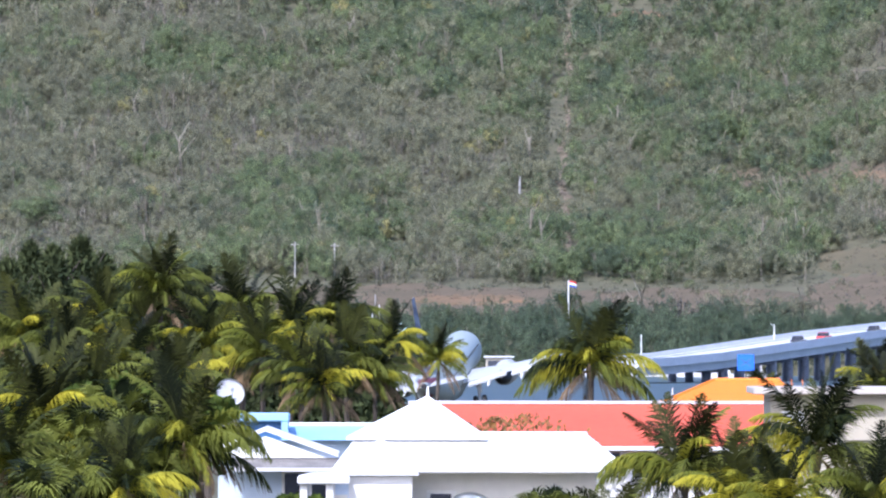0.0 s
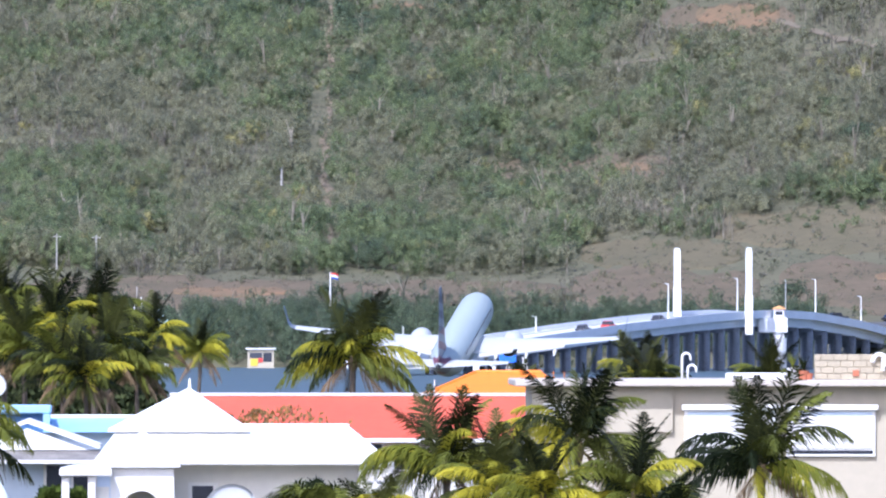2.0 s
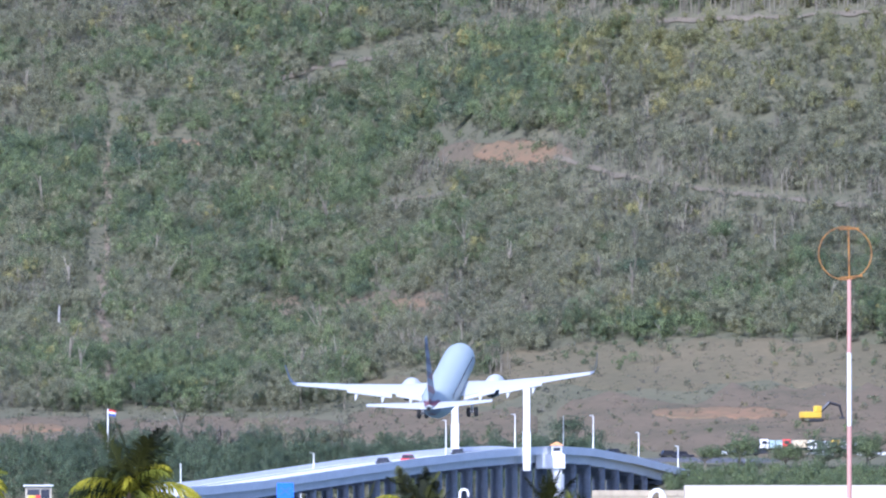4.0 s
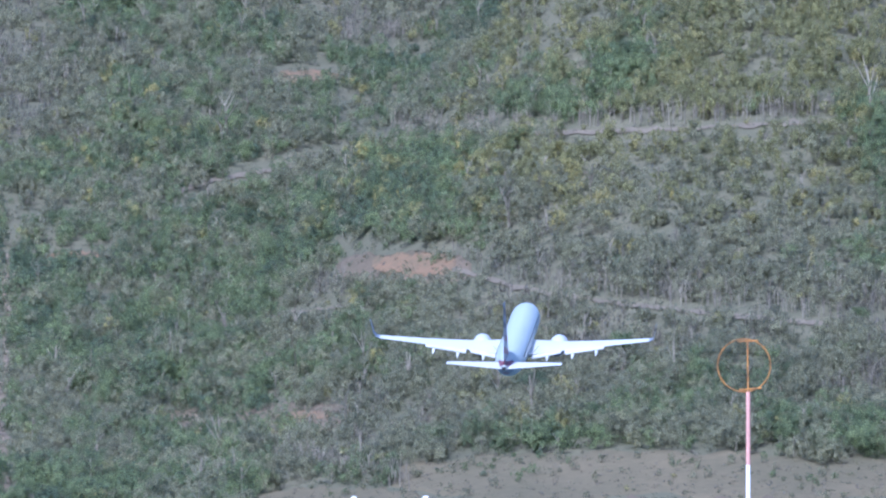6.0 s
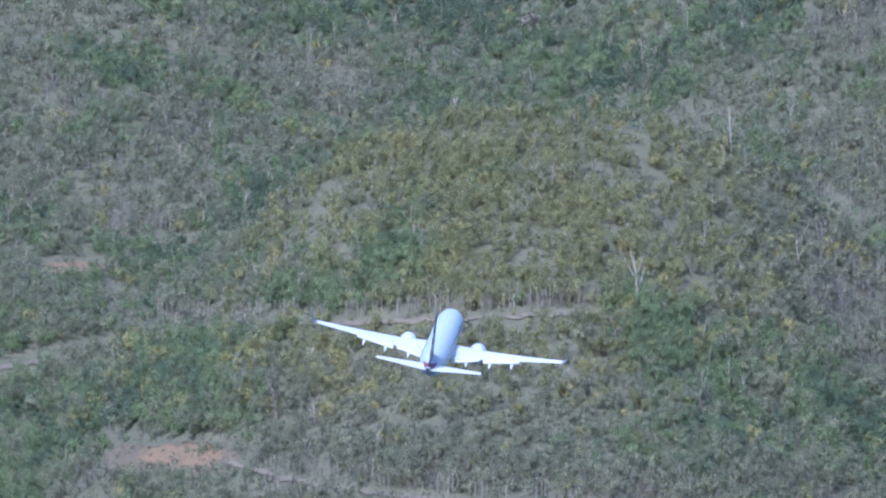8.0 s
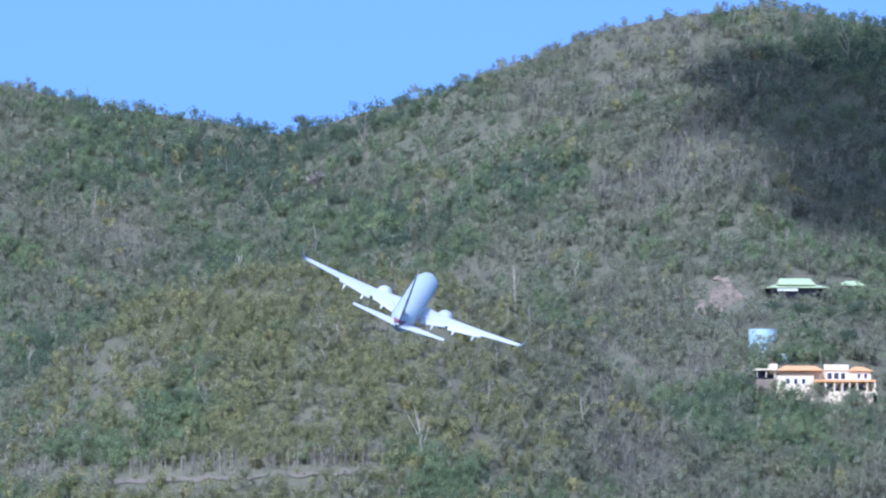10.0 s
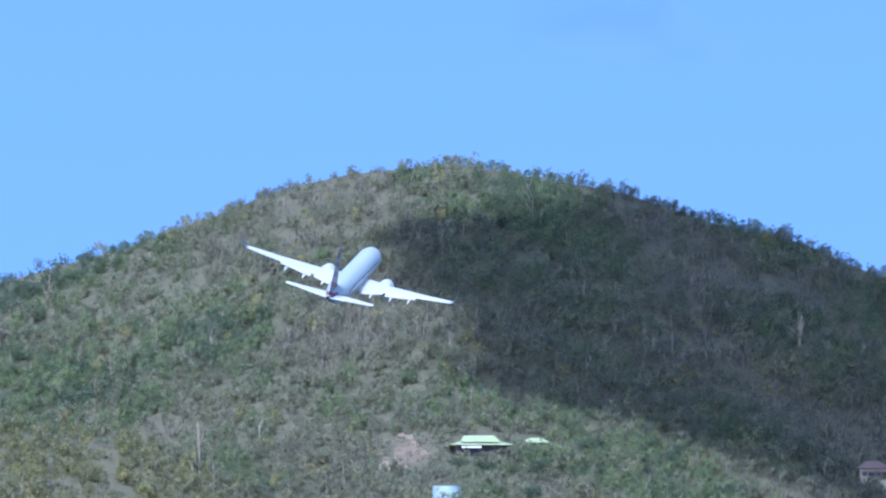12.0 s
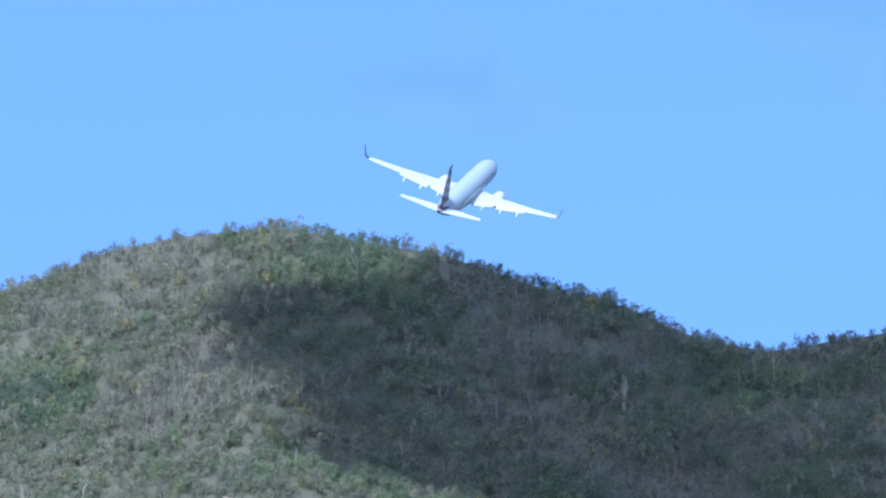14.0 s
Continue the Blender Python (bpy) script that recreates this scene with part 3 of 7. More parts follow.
def patch(name, mat, label, b0, b1, e0, e1, seed, thick=0.25):
    """Bare soil lying on the slope between two bearings and elevations, with a ragged rim."""
    nb, ne = (40, 12) if b1 - b0 > e1 - e0 else (9, 44)
    bm = bmesh.new()
    grid = []
    wob = lambda u, k: noise.noise(Vector((u * 5.0, seed * 3.7, k))) + 0.5 * noise.noise(Vector((u * 14.0, seed * 1.9, k)))
    for j in range(ne):
        row = []
        for i in range(nb):
            u, v = i / (nb - 1), j / (ne - 1)
            rim = math.sqrt(max(0.02, 1 - abs(2 * u - 1) ** 3.0))
            if nb < ne:
                rim = math.sqrt(max(0.05, 1 - abs(2 * v - 1) ** 6.0))
                bb = (b0 + b1) / 2 + (b1 - b0) * ((u - 0.5) * rim * (1 + 0.6 * wob(v, u)) + 1.2 * wob(v, 9.0))
                ee = e0 + (e1 - e0) * v
            else:
                bb = b0 + (b1 - b0) * u
                lo, hi = 0.5 - 0.5 * rim * (1 - 0.55 * abs(wob(u, 1.0))), 0.5 + 0.5 * rim * (1 - 0.7 * abs(wob(u, 2.0)))
                ee = e0 + (e1 - e0) * (lo + (hi - lo) * v)
            p = on_hill(bb, ee)
            # the rim dips into the slope, so that the soil lies flush
            p.z += thick if 0 < i < nb - 1 and 0 < j < ne - 1 else -1.2
            row.append(bm.verts.new(p))
        grid.append(row)
    for j in range(ne - 1):
        for i in range(nb - 1):
            bm.faces.new((grid[j][i], grid[j][i + 1], grid[j + 1][i + 1], grid[j + 1][i]))
    return tagged(part(name, bm, mat, smooth=True), label, name.replace("_", " "), kind="structure")


def trail(name, mat, label, line, half):
    """A worn earth road that follows the slope along a line of bearings and elevations."""
    bm = bmesh.new()
    rows = []
    for (b0, e0), (b1, e1) in zip(line, line[1:]):
        n = max(3, int(math.hypot(b1 - b0, e1 - e0) / 14))
        for k in range(n):
            f = k / n
            b, e = b0 + (b1 - b0) * f, e0 + (e1 - e0) * f
            across_e = abs(b1 - b0) > abs(e1 - e0)
            wob = 1.5 * math.sin(b * 0.13 + e * 0.05)
            pts = [(b, e - half + wob), (b, e + half + wob)] if across_e else [(b - half + wob, e), (b + half + wob, e)]
            rows.append([bm.verts.new(on_hill(*q) + Vector((0, 0, 0.3))) for q in pts])
    for a, c in zip(rows, rows[1:]):
        if (a[0].co - c[0].co).length < 60:
            bm.faces.new((a[0], c[0], c[1], a[1]))
    bmesh.ops.delete(bm, geom=[v for v in bm.verts if not v.link_faces], context="VERTS")
    bmesh.ops.recalc_face_normals(bm, faces=bm.faces)
    return tagged(part(name, bm, mat), label, "track", kind="structure")


trail("track", "track_soil", "earth road cut across the front of the knoll", [(440, 595), (590, 645), (820, 682), (900, 716), (1100, 727), (1400, 733), (1700, 748)], 4.0)
trail("track", "track_soil", "pale earth road below the trees", [(1010, 488), (1120, 455), (1300, 425), (1460, 408), (1700, 385)], 4.0)
trail("track", "track_soil", "pale earth track among trees", [(560, 378), (700, 405), (900, 430)], 3)
trail("track", "track_soil", "narrow cut running down the side of the knoll", [(1960, 560), (1880, 760), (1800, 900), (1735, 1060)], 1.6)
patch("grass_slope", "dry_grass", "dry grass round a clearing on the hillside", 800, 1050, 450, 528, 22, 0.15)
patch("bare_soil", "orange_soil", "orange bare earth of a clearing on the hillside", 865, 1020, 470, 522, 1, 0.4)
patch("bare_soil", "orange_soil", "orange bare earth of a clearing on the hillside", 290, 395, 492, 522, 2)
patch("bare_soil", "orange_soil", "reddish bare earth of a clearing among trees", 695, 810, 816, 845, 3)
patch("track", "pale_soil", "steep stony track running up the hillside", 200, 219, 50, 300, 9)
patch("track", "pale_soil", "steep earth track running up the hillside", 215, 226, 296, 520, 10)
patch("grass_slope", "dry_grass", "dry brown grass beside the shore", 180, 660, -24, 34, 7, 0.32)
patch("bare_soil", "orange_soil", "reddish bare earth near the shore", -60, 150, -6, 18, 8, 0.45)
patch("grass_slope", "dry_grass", "dry purplish brown scrub land along the shore", -560, 260, -30, 44, 14)
patch("grass_slope", "olive_grass", "smooth olive grass slope below the woods", 880, 1880, 62, 176, 15)
patch("grass_slope", "olive_grass", "olive grass strip below the tree line", 660, 960, 40, 112, 16)
patch("grass_slope", "dry_grass", "pale dry grass slope among shrubs", 500, 850, 190, 262, 17)
patch("bare_soil", "orange_soil", "reddish earth streak on the slope", 697, 797, 219, 237, 18, 0.4)
patch("bare_soil", "orange_soil", "orange earth bank beside a track", 1272, 1442, 234, 254, 19, 0.4)
patch("grass_slope", "dry_grass", "dry brown grass on the lower slope", 640, 990, -40, 66, 4)
patch("grass_slope", "dry_grass", "dry brown grass and bare earth on the lower slope", 1000, 1850, -60, 100, 5, 0.4)
patch("bare_soil", "orange_soil", "orange scraped earth on the lower slope", 1180, 1430, 18, 44, 6, 0.6)

patch("bare_soil", "pale_soil", "scraped pale earth above the water tank", 2260, 2314, 1034, 1084, 20, 0.2)
patch("bare_soil", "pale_soil", "bare earth bank below the water tank", 2310, 2380, 905, 968, 21, 0.5)
patch("road", "asphalt", "grey asphalt road running into the yard", 1140, 1420, -54, -44, 12)
patch("yard", "concrete", "pale gravel yard beside the road", 1270, 1640, -40, -32, 13)

# ---- the lagoon ----
bm = bmesh.new()
bmesh.ops.create_grid(bm, x_segments=2, y_segments=2, size=9000)
water_mat = material("lagoon_water", (0.075, 0.105, 0.105), 0.3, vary=0.15, size=60, fine=30, bump=0.25, spec=0.3)
tagged(part("water", bm, water_mat), "grey-blue rippled lagoon water", "water", kind="structure")

# ---- the airliner ----
def airliner():
    plane = empty("airliner", Matrix(), "white and silver twin-engined jet airliner climbing, red and blue striped tail", "airplane")
    stations = [(19.75, 0.02, -0.55), (19.5, 0.42, -0.5), (19.0, 0.8, -0.42), (18.2, 1.16, -0.3), (17.2, 1.48, -0.17), (16.0, 1.72, -0.06), (14.6, 1.86, 0), (12.5, 1.9, 0),
                (6, 1.9, 0), (0, 1.9, 0), (-6, 1.9, 0), (-9.5, 1.88, 0.02), (-11.5, 1.75, 0.15), (-13.5, 1.5, 0.36), (-15.5, 1.17, 0.62), (-17.5, 0.78, 0.85), (-19, 0.42, 1.02), (-19.75, 0.18, 1.1)]
    bm = bmesh.new()
    rings = []
    for y, r, zc in stations:
        rings.append([bm.verts.new((r * 0.985 * math.sin(a), y, zc + r * 1.04 * math.cos(a))) for a in [k * math.tau / 28 for k in range(28)]])
    for r0, r1 in zip(rings, rings[1:]):
        for k in range(28):
            bm.faces.new((r0[k], r0[(k + 1) % 28], r1[(k + 1) % 28], r1[k]))
    bm.faces.new(list(reversed(rings[0])))
    bm.faces.new(rings[-1])
    bmesh.ops.recalc_face_normals(bm, faces=bm.faces)
    body = part("fuselage", bm, "plane_silver", plane, "silver-grey painted fuselage", smooth=True)

    def surface(name, sections, mat, label="", parent=plane):
        """A lifting surface; sections of leading edge, chord, thickness and the way the thickness points."""
        prof = [(0, 0), (0.08, 0.7), (0.3, 1.0), (0.6, 0.75), (1, 0.06), (1, -0.06), (0.6, -0.35), (0.3, -0.55), (0.08, -0.45)]
        bmw = bmesh.new()
        loops = []
        for (lx, ly, lz), chord, thick, up in sections:
            up = Vector(up)
            loops.append([bmw.verts.new(Vector((lx, ly - c * chord, lz)) + up * (t * thick * 0.5)) for c, t in prof])
        for a, c in zip(loops, loops[1:]):
            for k in range(len(prof)):
                bmw.faces.new((a[k], a[(k + 1) % len(prof)], c[(k + 1) % len(prof)], c[k]))
        bmw.faces.new(loops[0])
        bmw.faces.new(list(reversed(loops[-1])))
        bmesh.ops.recalc_face_normals(bmw, faces=bmw.faces)
        return part(name, bmw, mat, parent, label, smooth=False)

    for s in (-1, 1):
        up = (0, 0, 1)
        wing = surface("wing", [((s * 1.2, 6.6, -1.15), 8.4, 1.0, up), ((s * 1.9, 6.2, -1.1), 7.9, 0.95, up), ((s * 5.9, 3.75, -0.62), 5.0, 0.55, up), ((s * 11.5, 0.9, 0.25), 3.1, 0.32, up),
                                ((s * 16.9, -1.85, 1.2), 1.65, 0.18, up)], "plane_white", "white wing with a grey flap edge")
        side = (s, 0, 0.15)
        surface("winglet", [((s * 16.9, -1.85, 1.2), 1.65, 0.16, (-s * 0.2, 0, 1)), ((s * 17.35, -2.3, 1.42), 1.3, 0.12, (-s * 0.7, 0, 0.7)), ((s * 17.6, -2.9, 2.0), 1.05, 0.09, (-1 * s, 0, 0.2)),
                            ((s * 17.95, -4.0, 3.75), 0.5, 0.05, (-1 * s, 0, 0.15))], "winglet_grey", "upswept grey winglet")
        # flaps set for take-off
        bm = bmesh.new()
        for x0, x1, y0, y1, z0, z1 in ((2.1, 5.7, -1.75, -1.3, -1.3, -0.78), (6.2, 11.2, -1.35, -2.25, -0.75, 0.08)):
            vs = [bm.verts.new(p) for p in ((s * x0, y0, z0), (s * x1, y1, z1), (s * x1, y1 - 0.32, z1 - 0.12), (s * x0, y0 - 0.6, z0 - 0.24))]
            ws = [bm.verts.new(v.co + Vector((0, 0, 0.16))) for v in vs]
            bm.faces.new(vs)
            bm.faces.new(list(reversed(ws)))
            for k in range(4):
                bm.faces.new((vs[k], vs[(k + 1) % 4], ws[(k + 1) % 4], ws[k]))
        bmesh.ops.recalc_face_normals(bm, faces=bm.faces)
        part("flap", bm, "plane_white", plane)
        # flap track fairings
        for fx, fy, fz in ((4.0, -1.2, -0.95), (7.2, -1.3, -0.62), (10.2, -1.7, -0.12)):
            bm = bmesh.new()
            tube(bm, [(s * fx, fy + 1.5, fz), (s * fx, fy + 0.6, fz - 0.18), (s * fx, fy - 0.6, fz - 0.34), (s * fx, fy - 1.9, fz - 0.62)], [0.06, 0.22, 0.22, 0.05], 8)
            part("flap_fairing", bm, "plane_white", plane, smooth=True)
        # engine
        bm = bmesh.new()
        prof = [(7.6, 0.86), (7.75, 0.96), (7.4, 1.09), (6.4, 1.17), (4.9, 1.14), (3.4, 0.95), (3.35, 0.87)]
        rr = []
        for y, r in prof:
            rr.append([bm.verts.new((s * 4.83 + r * math.cos(k * math.tau / 20), y, -1.5 + r * 0.97 * math.sin(k * math.tau / 20))) for k in range(20)])
        for a, c in zip(rr, rr[1:]):
            for k in range(20):
                bm.faces.new((a[k], a[(k + 1) % 20], c[(k + 1) % 20], c[k]))
        bmesh.ops.recalc_face_normals(bm, faces=bm.faces)
        nac = part("engine", bm, "plane_white", plane, "white engine nacelle under the wing", smooth=True)
        bm = bmesh.new()
        tube(bm, [(s * 4.83, 6.0, -1.5), (s * 4.83, 3.3, -1.5), (s * 4.83, 2.0, -1.52), (s * 4.83, 1.0, -1.56)], [0.84, 0.84, 0.62, 0.2], 18)
        part("exhaust", bm, "engine_dark", nac, "dark exhaust nozzle", smooth=True)
        bm = bmesh.new()
        prism(bm, [(s * 4.68, -0.95), (s * 4.98, -0.95), (s * 4.95, -0.55), (s * 4.71, -0.55)], 2.4, 6.4)
        part("pylon", bm, "plane_white", nac)
        # tailplane
        surface("tailplane", [((s * 0.3, -15.4, 0.95), 3.9, 0.4, up), ((s * 0.9, -15.7, 1.0), 3.6, 0.36, up), ((s * 7.15, -18.0, 1.55), 1.3, 0.12, up)], "plane_white", "white horizontal tailplane")
    # belly fairing
    bm = bmesh.new()
    tube(bm, [(0, 8.2, -1.3), (0, 6, -1.45), (0, 1, -1.5), (0, -3.5, -1.4), (0, -5.2, -1.1)], [0.3, 1.3, 1.45, 1.25, 0.3], 16)
    part("belly_fairing", bm, "plane_silver", plane, smooth=True)
    # fin with painted stripes
    tail_mat = stripes()
    surface("fin", [((0, -11.6, 1.3), 7.6, 0.42, (1, 0, 0)), ((0, -13.6, 2.3), 5.9, 0.36, (1, 0, 0)), ((0, -17.6, 9.2), 2.1, 0.12, (1, 0, 0))], tail_mat, "tail fin striped red, white and dark blue")
    bm = bmesh.new()
    tube(bm, [(0, -16.0, 0.68), (0, -17.8, 0.9), (0, -19.2, 1.04)], [1.1, 0.74, 0.4], 24, caps=False)
    part("tail_stripes", bm, tail_mat, body, "red and blue stripes round the tail cone", smooth=True)
    bm = bmesh.new()
    tube(bm, [(0, -19.3, 1.06), (0, -20.0, 1.12)], [0.3, 0.2], 12)
    part("power_unit_exhaust", bm, "engine_dark", body)
    # cabin windows along both sides
    bm = bmesh.new()
    box(bm, -0.012, 0.012, -0.12, 0.12, -0.17, 0.17)
    pane = part("window", bm, "dark_glass", body)
    shared = pane.data
    for k in range(76):
        ob = pane if k == 0 else new("window", shared)
        ob.parent = body
        ob.location = ((-1) ** k * 1.9 * 0.985 * math.sin(radians(74)), 12.8 - k // 2 * 0.62, 1.9 * 1.04 * math.cos(radians(74)))
    for k in range(-2, 3):
        a = k * 0.42
        bm = box(bmesh.new(), 1.28 * math.sin(a) - 0.22, 1.28 * math.sin(a) + 0.22, 17.62 - abs(k) * 0.25, 17.72 - abs(k) * 0.25, 0.62, 1.0)
        part("cockpit_window", bm, "dark_glass", body)
    # main gear, hinged at the wing root
    legs = []
    for s in (-1, 1):
        leg = new("landing_gear")
        leg.parent = plane
        leg["label"] = "main landing gear leg with two dark tyres"
        bm = bmesh.new()
        tube(bm, [(0, 0, 0.1), (0, 0, -2.1)], [0.17, 0.12], 10)
        tube(bm, [(-0.42, 0, -2.08), (0.42, 0, -2.08)], 0.09, 8)
        tube(bm, [(0, 0, -0.9), (-s * 0.9, 0, 0.15)], 0.07, 6)
        part("strut", bm, "grey_metal", leg)
        for w in (-0.43, 0.43):
            bm = bmesh.new()
            tube(bm, [(w - 0.2, 0, -2.08), (w - 0.15, 0, -2.08), (w + 0.15, 0, -2.08), (w + 0.2, 0, -2.08)], [0.44, 0.56, 0.56, 0.44], 20)
            part("tyre", bm, "tyre", leg)
        bm = box(bmesh.new(), s * 0.22 - 0.03, s * 0.22 + 0.03, -0.5, 0.5, -1.3, 0.05)
        part("gear_door", bm, "plane_white", leg)
        legs.append((s, leg))
    nose = new("landing_gear")
    nose.parent = plane
    nose["label"] = "nose landing gear leg with two small tyres"
    bm = bmesh.new()
    tube(bm, [(0, 0, 0.2), (0, 0, -1.3)], [0.12, 0.08], 8)
    part("strut", bm, "grey_metal", nose)
    for w in (-0.22, 0.22):
        bm = bmesh.new()
        tube(bm, [(w - 0.1, 0, -1.3), (w + 0.1, 0, -1.3)], 0.34, 16)
        part("tyre", bm, "tyre", nose)
    return plane, legs, nose


def stripes():
    m = bpy.data.materials.new("tail_stripes")
    m.use_nodes = True
    n, l = m.node_tree.nodes, m.node_tree.links
    co = n.new("ShaderNodeTexCoord")
    sep = n.new("ShaderNodeSeparateXYZ")
    l.new(co.outputs["Object"], sep.inputs[0])
    slant = n.new("ShaderNodeMath")
    slant.operation = "MULTIPLY_ADD"
    slant.inputs[1].default_value = 0.28
    l.new(sep.outputs["Y"], slant.inputs[0])
    l.new(sep.outputs["Z"], slant.inputs[2])
    per = n.new("ShaderNodeMath")
    per.operation = "MULTIPLY"
    per.inputs[1].default_value = 1 / 1.6
    l.new(slant.outputs[0], per.inputs[0])
    fr = n.new("ShaderNodeMath")
    fr.operation = "FRACT"
    l.new(per.outputs[0], fr.inputs[0])
    red = n.new("ShaderNodeMath")
    red.operation = "GREATER_THAN"
    red.inputs[1].default_value = 0.5
    l.new(fr.outputs[0], red.inputs[0])
    hi = n.new("ShaderNodeMath")
    hi.operation = "GREATER_THAN"
    hi.inputs[1].default_value = 4.6
    l.new(sep.outputs["Z"], hi.inputs[0])
    tone = n.new("ShaderNodeMix")
    tone.data_type = "RGBA"
    tone.inputs["A"].default_value = (0.15, 0.035, 0.04, 1)
    tone.inputs["B"].default_value = (0.045, 0.05, 0.075, 1)
    l.new(hi.outputs[0], tone.inputs["Factor"])
    mix = n.new("ShaderNodeMix")
    mix.data_type = "RGBA"
    mix.inputs["A"].default_value = (0.20, 0.22, 0.25, 1)
    l.new(red.outputs[0], mix.inputs["Factor"])
    l.new(tone.outputs["Result"], mix.inputs["B"])
    l.new(mix.outputs["Result"], n["Principled BSDF"].inputs["Base Color"])
    n["Principled BSDF"].inputs["Roughness"].default_value = 0.4
    return m


plane, plane_legs, plane_nose_leg = airliner()
FLIGHT = [
    (0, 0.37, 1318.84, 7.85, 5.86, 7.10, -7.14),
    (0.5, 6.72, 1355.76, 7.59, 5.97, 9.22, -4.32),
    (1, 12.72, 1392.66, 8.43, 6.77, 10.49, -1.65),
    (1.5, 19.71, 1429.52, 8.77, 7.57, 11.11, 0.94),
    (2, 26.55, 1466.36, 9.66, 7.75, 11.39, 1.87),
    (2.5, 33.52, 1503.16, 12.07, 7.79, 9.38, -0.40),
    (3, 39.99, 1539.88, 14.03, 7.86, 9.32, -1.79),
    (3.5, 46.64, 1576.59, 16.39, 7.70, 10.55, -2.22),
    (3.7, 49.23, 1591.28, 17.62, 7.76, 10.92, -2.29),
    (5.8, 76.88, 1747.09, 36.78, 7.00, 13.22, 0.71),
    (6, 79.43, 1762.21, 39.35, 7.29, 13.23, 0.80),
    (6.5, 86.00, 1800.09, 45.79, 7.60, 13.33, 1.10),
    (7, 92.83, 1838.09, 52.39, 7.91, 13.65, 3.51),
    (7.2, 95.74, 1853.30, 55.18, 7.98, 13.80, 4.57),
    (9.3, 129.82, 2015.97, 88.46, 10.69, 14.06, 19.33),
    (9.5, 133.78, 2031.58, 91.90, 11.01, 14.06, 20.51),
    (10, 144.11, 2070.60, 100.82, 11.86, 14.00, 22.90),
    (10.5, 155.61, 2109.58, 109.74, 13.03, 14.12, 23.09),
    (11, 168.22, 2148.49, 118.78, 14.63, 14.33, 20.55),
    (11.5, 181.42, 2187.36, 127.86, 15.99, 14.66, 17.38),
    (12, 195.49, 2226.16, 136.73, 16.92, 15.07, 16.20),
    (12.5, 210.24, 2264.88, 145.53, 17.87, 15.41, 16.87),
    (13, 225.58, 2303.51, 154.13, 18.83, 15.70, 18.20),
    (13.5, 241.65, 2342.02, 162.70, 19.83, 16.21, 18.78),
    (14, 258.44, 2380.39, 171.27, 20.86, 16.93, 18.65),
]


# ---- the bridge over the lagoon ----
def deck_point(u):
    """The middle of the roadway, u from the near abutment (0) to the far one (1)."""
    z = float(np.interp(u, (-0.5, -0.25, -0.1, 0, 0.15, 0.3, 0.45, 0.55, 0.62, 0.7, 0.8, 0.9, 1.0, 1.1), (2.6, 3.0, 3.6, 4.4, 6.3, 8.2, 9.7, 10.4, 10.6, 10.1, 8.5, 6.2, 4.4, 4.2)))
    return Vector((44.5 + 97.2 * u, 2560 + 255 * u, z))


DECK_WAY = Vector((97.2, 255, 0)).normalized()
DECK_SIDE = Vector((DECK_WAY.y, -DECK_WAY.x, 0))


def u_of(b):
    """The place on the bridge that is seen at bearing b."""
    k = math.tan(b * STEP)
    return (2560 * k - 44.5) / (97.2 - 255 * k)


def strip(bm, us, side0, side1, z0, z1):
    """A long solid bar that follows the roadway."""
    loops = []
    for u in us:
        p = deck_point(u)
        loops.append([bm.verts.new(p + DECK_SIDE * s + Vector((0, 0, z))) for s, z in ((side0, z0), (side1, z0), (side1, z1), (side0, z1))])
    for a, b in zip(loops, loops[1:]):
        for k in range(4):
            bm.faces.new((a[k], a[(k + 1) % 4], b[(k + 1) % 4], b[k]))
    bm.faces.new(list(reversed(loops[0])))
    bm.faces.new(loops[-1])
    bmesh.ops.recalc_face_normals(bm, faces=bm.faces)
    return bm


